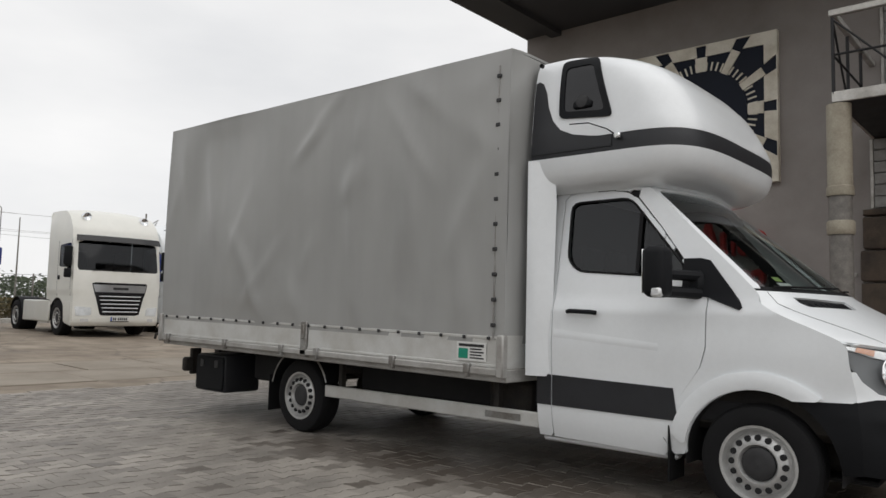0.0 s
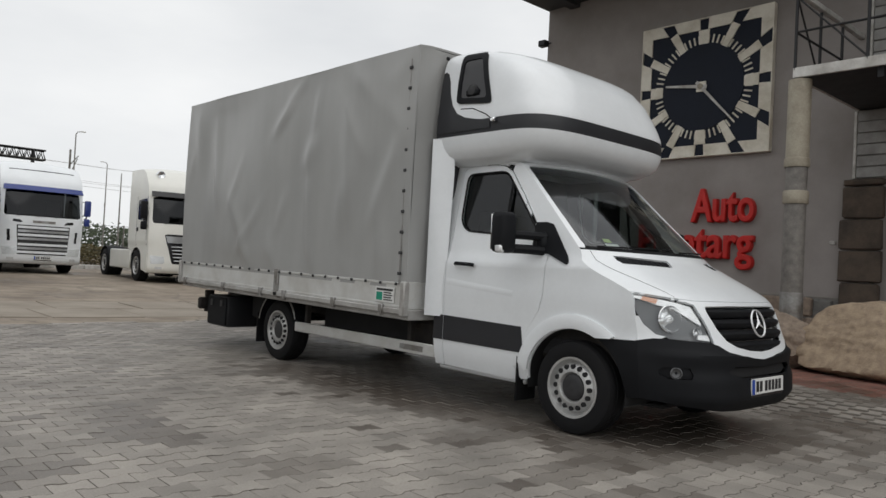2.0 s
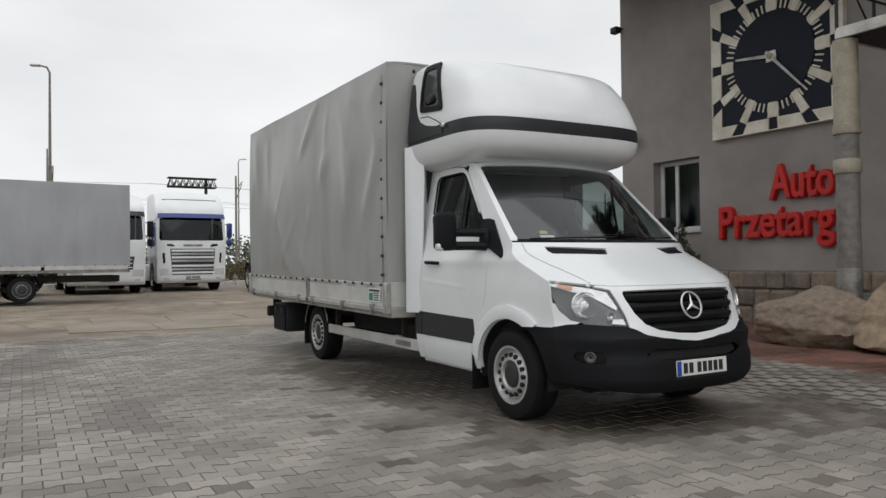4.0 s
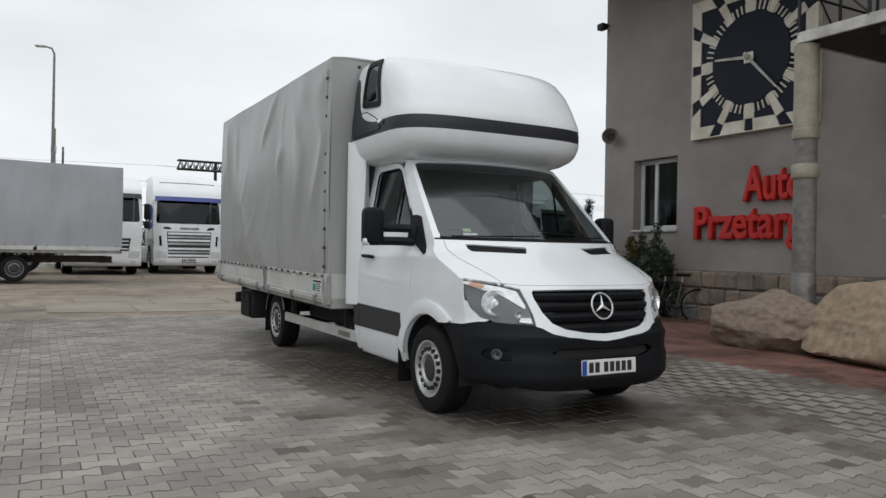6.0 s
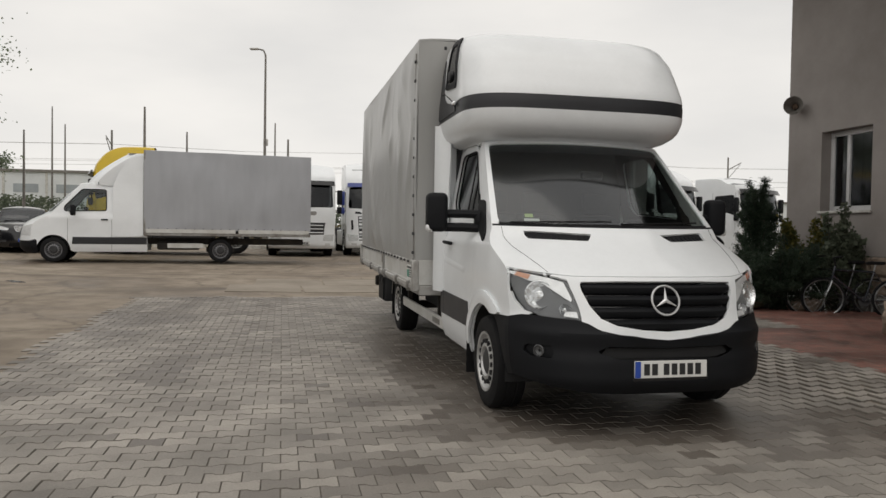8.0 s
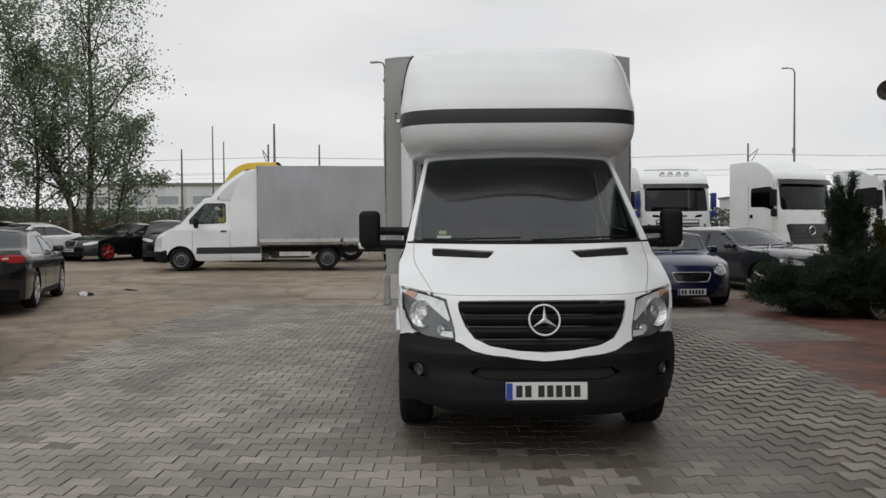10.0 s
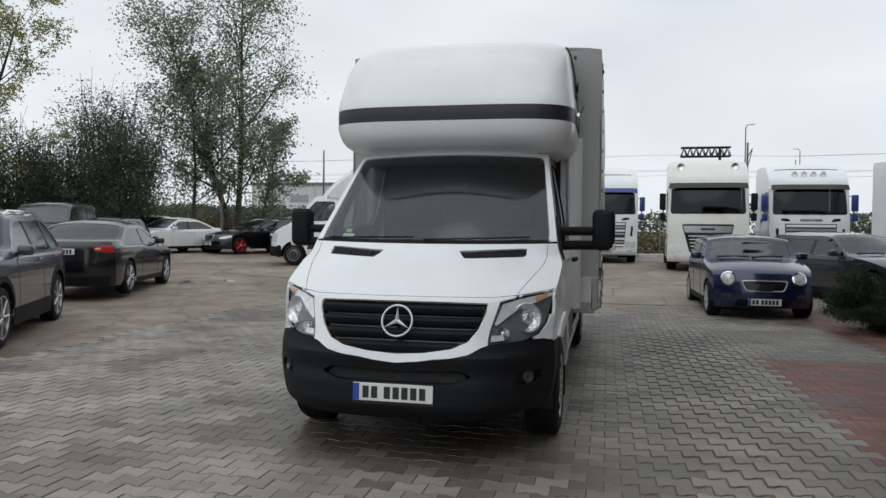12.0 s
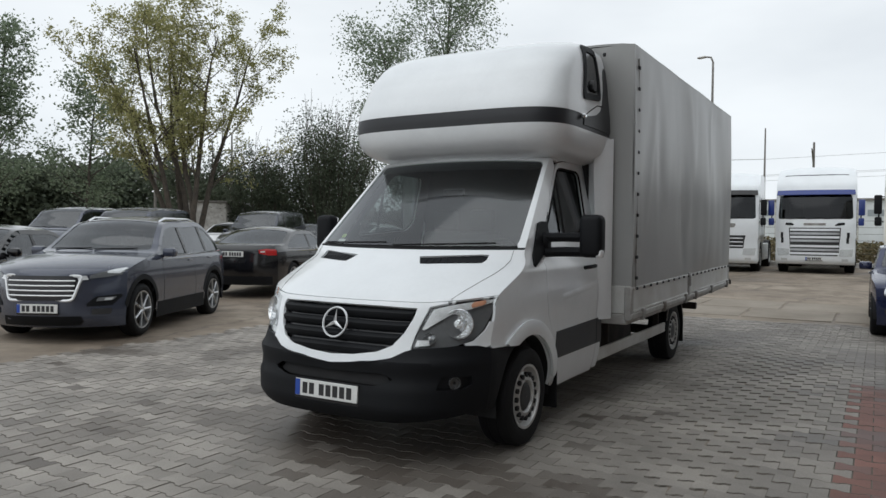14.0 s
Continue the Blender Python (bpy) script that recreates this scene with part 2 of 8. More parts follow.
def arc(cx, cz, r, a0, a1, n):
    return [(cx + r * math.cos(radians(a0 + (a1 - a0) * i / n)), cz + r * math.sin(radians(a0 + (a1 - a0) * i / n))) for i in range(n + 1)]


def rounded(poly, r, n=3):
    """Rounds the corners of a polygon."""
    out = []
    k = len(poly)
    for i in range(k):
        a, p, b = Vector(poly[i - 1]), Vector(poly[i]), Vector(poly[(i + 1) % k])
        da, db = (a - p), (b - p)
        t = min(r, da.length * 0.45, db.length * 0.45)
        s, e = p + da.normalized() * t, p + db.normalized() * t
        for j in range(n + 1):
            u = j / n
            q = s * (1 - u) ** 2 + p * 2 * u * (1 - u) + e * u * u
            out.append((q.x, q.y))
    return out


def sheet(f, outline, holes=(), cell=0.05, rim=0.0, flip=False):
    """Meshes the region inside outline (less holes) of the surface f(a, b): an even grid whose edge runs along the outlines. rim: the edge's turned-in depth."""
    polys = [np.array(outline, float)] + [np.array(h, float) for h in holes]
    lo, hi = polys[0].min(0), polys[0].max(0)
    na, nb = max(1, int(math.ceil((hi[0] - lo[0]) / cell))), max(1, int(math.ceil((hi[1] - lo[1]) / cell)))
    ga, gb = np.meshgrid(np.linspace(lo[0], hi[0], na + 1), np.linspace(lo[1], hi[1], nb + 1), indexing="ij")
    pts = np.stack([ga, gb], -1).reshape(-1, 2)
    step = np.array([(hi[0] - lo[0]) / na, (hi[1] - lo[1]) / nb])
    best, near = np.full(len(pts), 1e9), pts.copy()
    for poly in polys:
        for i in range(len(poly)):
            p, q = poly[i], poly[(i + 1) % len(poly)]
            d = q - p
            ll = float(d @ d)
            if ll < 1e-14:
                continue
            t = np.clip(((pts - p) @ d) / ll, 0, 1)
            c = p + t[:, None] * d
            dist = (((c - pts) / step) ** 2).sum(1)
            k = dist < best
            best[k], near[k] = dist[k], c[k]
    snapped = pts.copy()
    k = best < 0.06
    snapped[k] = near[k]
    fixed = []
    for poly in polys:
        for i in range(len(poly)):
            u, w = poly[i - 1] - poly[i], poly[(i + 1) % len(poly)] - poly[i]
            nu, nw = np.linalg.norm(u), np.linalg.norm(w)
            if nu > 1e-9 and nw > 1e-9 and (u @ w) / (nu * nw) > -0.93:
                j = int(np.argmin((((snapped - poly[i]) / step) ** 2).sum(1)))
                snapped[j] = poly[i]
                fixed.append(j)
    inside = np.zeros(len(pts), bool)
    for poly in polys:
        for i in range(len(poly)):
            p, q = poly[i], poly[(i + 1) % len(poly)]
            if p[1] == q[1]:
                continue
            inside ^= ((p[1] > pts[:, 1]) != (q[1] > pts[:, 1])) & (pts[:, 0] < (q[0] - p[0]) * (pts[:, 1] - p[1]) / (q[1] - p[1]) + p[0])
    sd = np.sqrt(best) * np.where(inside, 1.0, -1.0)
    sd[k] = 0.0
    for j in fixed:
        sd[j] = 0.0
    grid, sd = snapped.reshape(na + 1, nb + 1, 2), sd.reshape(na + 1, nb + 1)
    bm = bmesh.new()
    vs, cuts = {}, {}

    def vert(i, j):
        if (i, j) not in vs:
            a, b = grid[i, j]
            vs[i, j] = bm.verts.new(f(float(a), float(b)))
        return vs[i, j]

    def cut(p, q):
        key = (p, q) if p < q else (q, p)
        if key not in cuts:
            t = sd[p] / (sd[p] - sd[q])
            a, b = grid[p] * (1 - t) + grid[q] * t
            cuts[key] = bm.verts.new(f(float(a), float(b)))
        return cuts[key]

    def face(ring):
        ring = [v for n, v in enumerate(ring) if v is not ring[n - 1]]
        if len(ring) > 2:
            try:
                bm.faces.new(ring[::-1] if flip else ring)
            except ValueError:
                pass
    for i in range(na):
        for j in range(nb):
            ring = [(i, j), (i + 1, j), (i + 1, j + 1), (i, j + 1)]
            d = [sd[r] for r in ring]
            if max(d) <= 0 or (min(d) < 0 and max(d) <= 1e-9):
                if min(d) == 0 and max(d) == 0:
                    c = sum(grid[r] for r in ring) / 4
                    ins = False
                    for poly in polys:
                        for n in range(len(poly)):
                            p, q = poly[n], poly[(n + 1) % len(poly)]
                            if (p[1] > c[1]) != (q[1] > c[1]) and c[0] < (q[0] - p[0]) * (c[1] - p[1]) / (q[1] - p[1]) + p[0]:
                                ins = not ins
                    if ins:
                        face([vert(*r) for r in ring])
                continue
            if min(d) >= 0:
                face([vert(*r) for r in ring])
                continue
            for tri in ((ring[0], ring[1], ring[2]), (ring[0], ring[2], ring[3])):
                out = []
                if max(sd[r] for r in tri) <= 0:
                    continue
                for n in range(3):
                    p, q = tri[n], tri[(n + 1) % 3]
                    if sd[p] >= 0:
                        out.append(vert(*p))
                    if sd[p] * sd[q] < 0:
                        out.append(cut(p, q))
                face(out)
    bmesh.ops.remove_doubles(bm, verts=bm.verts, dist=1e-5)
    bmesh.ops.dissolve_degenerate(bm, dist=1e-5, edges=bm.edges)
    if rim:
        bm.normal_update()
        edge = [e for e in bm.edges if e.is_boundary]
        nor = {v: v.normal.copy() for e in edge for v in e.verts}
        made = bmesh.ops.extrude_edge_only(bm, edges=edge)["geom"]
        old = {tuple(round(c, 6) for c in v.co): n for v, n in nor.items()}
        for v in [g for g in made if isinstance(g, bmesh.types.BMVert)]:
            v.co -= old.get(tuple(round(c, 6) for c in v.co), Vector((0, 0, 0))) * rim
    return bm


def offset(f, d, e=0.004):
    """The surface f moved d along its normal."""
    def g(a, b):
        p = Vector(f(a, b))
        n = (Vector(f(a + e, b)) - p).cross(Vector(f(a, b + e)) - p)
        n = n.normalized() if n.length > 1e-12 else Vector((0, 0, 0))
        return p + n * d
    return g


def mirrored(bm):
    for v in bm.verts:
        v.co.y = -v.co.y
    bmesh.ops.reverse_faces(bm, faces=bm.faces)
    return bm


def joined(bms):
    out = bmesh.new()
    for b in bms:
        me = bpy.data.meshes.new("tmp")
        b.to_mesh(me)
        b.free()
        out.from_mesh(me)
        bpy.data.meshes.remove(me)
    return out


def spline(points, step=0.04):
    """Catmull-Rom through rows of numbers; returns the rows at even steps of the first two columns' length and each row's own place."""
    P = np.array(points, float)
    rows, marks = [], []
    for i in range(len(P) - 1):
        p0, p1, p2, p3 = P[max(0, i - 1)], P[i], P[i + 1], P[min(len(P) - 1, i + 2)]
        marks.append(len(rows))
        n = 12
        for j in range(n):
            t = j / n
            rows.append(0.5 * ((2 * p1) + (p2 - p0) * t + (2 * p0 - 5 * p1 + 4 * p2 - p3) * t * t + (3 * p1 - p0 - 3 * p2 + p3) * t ** 3))
    marks.append(len(rows))
    rows.append(P[-1])
    rows = np.array(rows)
    s = np.concatenate([[0], np.cumsum(np.linalg.norm(np.diff(rows[:, :2], axis=0), axis=1))])
    return s, rows, [float(s[m]) for m in marks]


class Shell:
    """A vehicle's skin: a strip over nose, screen, roof and tail, and two sides. Profile rows: x, z, how far the strip's edge lies behind (c) and below (d) its middle, and the bow's power."""

    def __init__(self, profile, width):
        self.s, self.rows, self.marks = spline(profile)
        self.width = width
        self.half = max(width(r[0], r[1]) for r in self.rows)

    def row(self, s):
        s = min(max(s, 0.0), float(self.s[-1]))
        return [float(np.interp(s, self.s, self.rows[:, k])) for k in range(5)]

    def edge(self, s):
        x, z, c, d, p = self.row(s)
        return x - c, z - d

    def strip(self, s, b):
        x, z, c, d, p = self.row(s)
        u = min(1.0, abs(b) / self.half)
        ex, ez = x - c, z - d
        w = self.width(ex, ez)
        return Vector((x - c * u ** p, math.copysign(u * w, b), z - d * u ** max(2.0, p)))

    def right(self, x, z):
        return Vector((x, -self.width(x, z), z))

    def left(self, x, z):
        return Vector((x, self.width(x, z), z))

    def at_z(self, z, s0, s1):
        """The place between s0 and s1 at which the middle line has height z."""
        for _ in range(40):
            m = (s0 + s1) / 2
            if (self.row(m)[1] < z) == (self.row(s0)[1] < self.row(s1)[1]):
                s0 = m
            else:
                s1 = m
        return (s0 + s1) / 2

    def side_outline(self, s0, s1, n=60):
        return [self.edge(s0 + (s1 - s0) * i / n) for i in range(n + 1)]


def wheel(parent, x, y, r, rim_r, width=0.22, style="steel", side=-1, rim="silver"):
    """A wheel > tyre, rim. side: -1 faces to the right of the vehicle."""
    hub = new("wheel")
    hub.parent = parent
    hub.matrix_basis = pose(x, y, r, 0, 0, 0 if side < 0 else 180)
    w = width / 2
    t = lathe([(rim_r * 0.98, -w * 0.80), (rim_r * 1.05, -w * 0.98), ((r + rim_r) / 2, -w * 1.06), (r * 0.955, -w * 0.92), (r, -w * 0.68), (r, -w * 0.38), (r * 0.985, -w * 0.34), (r * 0.985, -w * 0.28), (r, -w * 0.24),
               (r, w * 0.24), (r * 0.985, w * 0.28), (r * 0.985, w * 0.34), (r, w * 0.38), (r, w * 0.68), (r * 0.955, w * 0.92), ((r + rim_r) / 2, w * 1.06), (rim_r * 1.02, w * 0.95)], 40)
    part("tyre", t, M["rubber"], hub)
    q = -w
    if style == "steel":
        d = lathe([(rim_r * 1.02, q * 0.92), (rim_r * 1.03, q * 1.0), (rim_r * 0.95, q * 0.98), (rim_r * 0.90, q * 0.72), (rim_r * 0.84, q * 0.62), (rim_r * 0.76, q * 0.80), (rim_r * 0.62, q * 0.95),
                   (rim_r * 0.52, q * 0.96), (rim_r * 0.44, q * 0.66), (rim_r * 0.1, q * 0.62), (0.001, q * 0.62)], 40)
        part("rim", d, M[rim], hub)
        hole = bpy.data.meshes.get("vent_hole_%d" % round(rim_r * 1000))
        if hole is None:
            hb = bmesh.new()
            bmesh.ops.create_cone(hb, cap_ends=True, segments=10, radius1=rim_r * 0.085, radius2=rim_r * 0.085, depth=0.022, matrix=Matrix.Rotation(radians(90), 4, "X"))
            hole = finish(hb, "vent_hole_%d" % round(rim_r * 1000), M["gap"])
        for k in range(16):
            a = 2 * math.pi * k / 16
            ho = new("vent_hole", hole)
            ho.parent = hub
            ho.matrix_basis = Matrix.Translation((rim_r * 0.70 * math.cos(a), q * 0.885, rim_r * 0.70 * math.sin(a)))
        part("hub_cap", lathe([(rim_r * 0.46, q * 0.68), (rim_r * 0.44, q * 0.84), (rim_r * 0.34, q * 0.93), (rim_r * 0.2, q * 0.90), (0.001, q * 0.94)], 28), M["hub"], hub)
    else:
        d = lathe([(rim_r * 1.02, q * 0.9), (rim_r * 1.03, q), (rim_r * 0.96, q * 0.98), (rim_r * 0.92, q * 0.5), (rim_r * 0.90, 0.0)], 40)
        part("rim", d, M[rim], hub)
        part("brake_disc", lathe([(rim_r * 0.9, q * 0.1), (0.001, q * 0.1)], 24), M["chassis"], hub)
        n = 5 if style == "five" else 7
        for k in range(n):
            a = 2 * math.pi * k / n
            sp = bmesh.new()
            for da in ((-0.16, 0.16) if style == "five" else (0.0,)):
                c0, c1 = Vector((math.cos(a), 0, math.sin(a))), Vector((math.cos(a + da), 0, math.sin(a + da)))
                tube(sp, [c0 * rim_r * 0.12 + Vector((0, q * 0.82, 0)), c1 * rim_r * 0.55 + Vector((0, q * 0.86, 0)), c1 * rim_r * 0.95 + Vector((0, q * 0.88, 0))], [rim_r * 0.10, rim_r * 0.075, rim_r * 0.085], 6)
            part("spoke", sp, M[rim], hub)
        part("hub_cap", lathe([(rim_r * 0.17, q * 0.7), (rim_r * 0.16, q * 0.95), (0.001, q * 0.98)], 20), M["silver"], hub)
    return hub


def plate_bars(parent, m, w=0.52, h=0.112, blue=True):
    """A number plate whose writing is plain bars."""
    p = part("number_plate", boxed((-0.006, -w / 2, -h / 2), (0.006, w / 2, h / 2), 0.003), M["plate"], parent, m=m)
    part("plate_frame", joined([boxed((-0.012, -w / 2 - 0.008, -h / 2 - 0.02), (0.002, w / 2 + 0.008, -h / 2), 0.002), boxed((-0.012, -w / 2 - 0.008, h / 2), (0.002, w / 2 + 0.008, h / 2 + 0.006), 0.002)]), M["blackgloss"], p)
    if blue:
        part("blue_strip", boxed((0.004, -w / 2 + 0.002, -h / 2 + 0.003), (0.0085, -w / 2 + 0.042, h / 2 - 0.003)), M["plateblue"], p)
    for x in (0.065, 0.122, 0.205, 0.262, 0.319, 0.376, 0.433):
        a = (-0.5 + x / 0.52) * w
        part("bar", boxed((0.004, a, -h * 0.33), (0.0085, a + 0.040 * w / 0.52, h * 0.33)), M["ink"], p)
    return p

# ---------------------------------------------------------------- ground
def yard_material():
    m, n, l, p = material("yard_ground")
    geo = n.new("ShaderNodeNewGeometry")
    sep = n.new("ShaderNodeSeparateXYZ")
    l.new(geo.outputs["Position"], sep.inputs["Vector"])
    big, mid, fine = (n.new("ShaderNodeTexNoise") for _ in range(3))
    for t, s in ((big, 0.28), (mid, 1.7), (fine, 45.0)):
        t.inputs["Scale"].default_value, t.inputs["Detail"].default_value = s, 7
        t.inputs["Roughness"].default_value = 0.62
        l.new(geo.outputs["Position"], t.inputs["Vector"])
    r1 = n.new("ShaderNodeValToRGB")
    e = r1.color_ramp.elements
    e[0].position, e[0].color = 0.30, (0.170, 0.136, 0.104, 1)
    e[1].position, e[1].color = 0.66, (0.370, 0.318, 0.255, 1)
    x = r1.color_ramp.elements.new(0.48)
    x.color = (0.255, 0.209, 0.162, 1)
    l.new(big.outputs["Fac"], r1.inputs["Fac"])
    r2 = n.new("ShaderNodeValToRGB")
    e = r2.color_ramp.elements
    e[0].position, e[0].color = 0.36, (0.55, 0.53, 0.50, 1)
    e[1].position, e[1].color = 0.60, (1, 1, 1, 1)
    l.new(mid.outputs["Fac"], r2.inputs["Fac"])
    m1 = n.new("ShaderNodeMix")
    m1.data_type, m1.blend_type = "RGBA", "MULTIPLY"
    m1.inputs["Factor"].default_value = 0.75
    vor = n.new("ShaderNodeTexVoronoi")
    vor.feature = "DISTANCE_TO_EDGE"
    vor.inputs["Scale"].default_value = 0.30
    bend = n.new("ShaderNodeVectorMath")
    bend.operation = "MULTIPLY_ADD"
    bend.inputs[1].default_value = (0.9, 0.9, 0.0)
    l.new(mid.outputs["Color"], bend.inputs[0]), l.new(geo.outputs["Position"], bend.inputs[2]), l.new(bend.outputs["Vector"], vor.inputs["Vector"])
    crack = n.new("ShaderNodeMapRange")
    crack.inputs["From Min"].default_value, crack.inputs["From Max"].default_value = 0.002, 0.016
    crack.inputs["To Min"].default_value, crack.inputs["To Max"].default_value = 0.55, 1.0
    l.new(vor.outputs["Distance"], crack.inputs["Value"])
    cr = n.new("ShaderNodeVectorMath")
    cr.operation = "SCALE"
    l.new(r2.outputs["Color"], cr.inputs[0]), l.new(crack.outputs["Result"], cr.inputs["Scale"])
    l.new(r1.outputs["Color"], m1.inputs["A"]), l.new(cr.outputs["Vector"], m1.inputs["B"])
    # grass beyond the yard's far edge
    edge = n.new("ShaderNodeMath")
    edge.operation = "ADD"
    wob = n.new("ShaderNodeMath")
    wob.operation, wob.inputs[1].default_value = "MULTIPLY", 6.0
    l.new(mid.outputs["Fac"], wob.inputs[0])
    l.new(sep.outputs["X"], edge.inputs[0]), l.new(wob.outputs[0], edge.inputs[1])
    lim = n.new("ShaderNodeMapRange")
    lim.inputs["From Min"].default_value, lim.inputs["From Max"].default_value = -42.0, -44.0
    l.new(edge.outputs[0], lim.inputs["Value"])
    gr = n.new("ShaderNodeValToRGB")
    e = gr.color_ramp.elements
    e[0].position, e[0].color = 0.35, (0.055, 0.065, 0.025, 1)
    e[1].position, e[1].color = 0.65, (0.16, 0.14, 0.06, 1)
    l.new(mid.outputs["Fac"], gr.inputs["Fac"])
    m2 = n.new("ShaderNodeMix")
    m2.data_type = "RGBA"
    l.new(lim.outputs["Result"], m2.inputs["Factor"]), l.new(m1.outputs["Result"], m2.inputs["A"]), l.new(gr.outputs["Color"], m2.inputs["B"])
    l.new(m2.outputs["Result"], p.inputs["Base Color"])
    wet_dark = n.new("ShaderNodeMapRange")
    wet_dark.inputs["From Min"].default_value, wet_dark.inputs["From Max"].default_value = 0.30, 0.52
    wet_dark.inputs["To Min"].default_value, wet_dark.inputs["To Max"].default_value = 0.38, 0.86
    l.new(big.outputs["Fac"], wet_dark.inputs["Value"]), l.new(wet_dark.outputs["Result"], p.inputs["Roughness"])
    bp = n.new("ShaderNodeBump")
    bp.inputs["Strength"].default_value, bp.inputs["Distance"].default_value = 0.35, 0.01
    l.new(fine.outputs["Fac"], bp.inputs["Height"]), l.new(bp.outputs["Normal"], p.inputs["Normal"])
    return m


def paver_material(name, col, joined_mesh):
    """Concrete block: its own shade, damp stain and painted under-truck shade by the attribute or the object's colour,
    grain.
    """
    m, n, l, p = material(name)
    geo = n.new("ShaderNodeNewGeometry")
    if joined_mesh:
        rnd = geo.outputs["Random Per Island"]
        at = n.new("ShaderNodeAttribute")
        at.attribute_name = "damp_shade"
        damp_shade = at.outputs["Fac"]
    else:
        oi = n.new("ShaderNodeObjectInfo")
        rnd = oi.outputs["Random"]
        sp = n.new("ShaderNodeSeparateColor")
        l.new(oi.outputs["Color"], sp.inputs["Color"])
        damp_shade = sp.outputs["Red"]
    mr = n.new("ShaderNodeMapRange")
    mr.inputs["To Min"].default_value, mr.inputs["To Max"].default_value = 0.82, 1.16
    l.new(rnd, mr.inputs["Value"])
    st, gr = n.new("ShaderNodeTexNoise"), n.new("ShaderNodeTexNoise")
    st.inputs["Scale"].default_value, st.inputs["Detail"].default_value = 1.3, 7
    gr.inputs["Scale"].default_value, gr.inputs["Detail"].default_value = 90, 3
    l.new(geo.outputs["Position"], st.inputs["Vector"]), l.new(geo.outputs["Position"], gr.inputs["Vector"])
    rp = n.new("ShaderNodeValToRGB")
    e = rp.color_ramp.elements
    e[0].position, e[0].color = 0.34, (*[c * 0.66 for c in col], 1)
    e[1].position, e[1].color = 0.60, (*col, 1)
    l.new(st.outputs["Fac"], rp.inputs["Fac"])
    v = n.new("ShaderNodeVectorMath")
    v.operation = "SCALE"
    l.new(rp.outputs["Color"], v.inputs[0]), l.new(mr.outputs["Result"], v.inputs["Scale"])
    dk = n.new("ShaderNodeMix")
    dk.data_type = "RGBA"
    l.new(damp_shade, dk.inputs["Factor"]), l.new(v.outputs["Vector"], dk.inputs["A"])
    # darkest tone, for damp blocks and for shade painted under the truck
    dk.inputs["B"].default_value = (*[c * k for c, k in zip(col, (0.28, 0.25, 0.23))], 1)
    g2 = n.new("ShaderNodeMapRange")
    g2.inputs["To Min"].default_value, g2.inputs["To Max"].default_value = 0.72, 1.28
    l.new(gr.outputs["Fac"], g2.inputs["Value"])
    v2 = n.new("ShaderNodeVectorMath")
    v2.operation = "SCALE"
    l.new(dk.outputs["Result"], v2.inputs[0]), l.new(g2.outputs["Result"], v2.inputs["Scale"])
    l.new(v2.outputs["Vector"], p.inputs["Base Color"])
    rg = n.new("ShaderNodeMapRange")
    rg.inputs["To Min"].default_value, rg.inputs["To Max"].default_value = 0.66, 0.42
    l.new(damp_shade, rg.inputs["Value"]), l.new(rg.outputs["Result"], p.inputs["Roughness"])
    bp = n.new("ShaderNodeBump")
    bp.inputs["Strength"].default_value, bp.inputs["Distance"].default_value = 0.25, 0.006
    l.new(gr.outputs["Fac"], bp.inputs["Height"]), l.new(bp.outputs["Normal"], p.inputs["Normal"])
    return m


def ground_sheet():
    far = [70, 85, 110, 150, 220, 350, 600, 1000, 1800]
    xs = [-v for v in far[::-1]] + list(range(-60, -10, 2)) + [-10 + 0.5 * k for k in range(41)] + list(range(12, 61, 2)) + far
    ys = [-v for v in far[::-1]] + list(range(-60, -2, 2)) + [-2 + 0.25 * k for k in range(29)] + list(range(6, 61, 2)) + far
    verts = [(x, y, level(x, y) - 0.009) for x in xs for y in ys]
    n = len(ys)
    faces = [(i * n + j, (i + 1) * n + j, (i + 1) * n + j + 1, i * n + j + 1) for i in range(len(xs) - 1) for j in range(n - 1)]
    ob = part("ground", from_lists(verts, faces), yard_material(), None, smooth=60)
    return tagged(ob, "worn sandy concrete yard with damp patches and grass beyond", "ground", kind="structure")


ground_sheet()


def slabs():
    """Two rows of cast concrete slabs between the paving and the sandy yard."""
    G = tagged(new("concrete_slabs"), "pale worn concrete slabs beyond the block paving", "paving", kind="structure")
    pale = surface("worn_slab_concrete", (0.30, 0.262, 0.215), 0.8, 0, 0.2, 0.9, 70, 0.25, tint=(0.20, 0.168, 0.130), space="Position")
    rng = random.Random(21)
    for i in range(2):
        for j in range(6):
            x, y = -11.0 - 1.55 * i + rng.uniform(-0.03, 0.03), -3.6 + 1.52 * j + 0.5 * i
            z = level(x + 0.75, y + 0.75)
            b = boxed((-0.75, -0.74, -0.12), (0.75, 0.74, 0.0), 0.012)
            for v in b.verts:
                v.co.z += level(x + 0.75 + v.co.x, y + 0.75 + v.co.y) - z
                v.co += Vector((rng.uniform(-0.02, 0.02), rng.uniform(-0.02, 0.02), 0))
            part("slab", b, pale, G, m=pose(x + 0.75, y + 0.75, z + 0.004, 0, 0, rng.uniform(-1.5, 1.5)), smooth=0)


slabs()


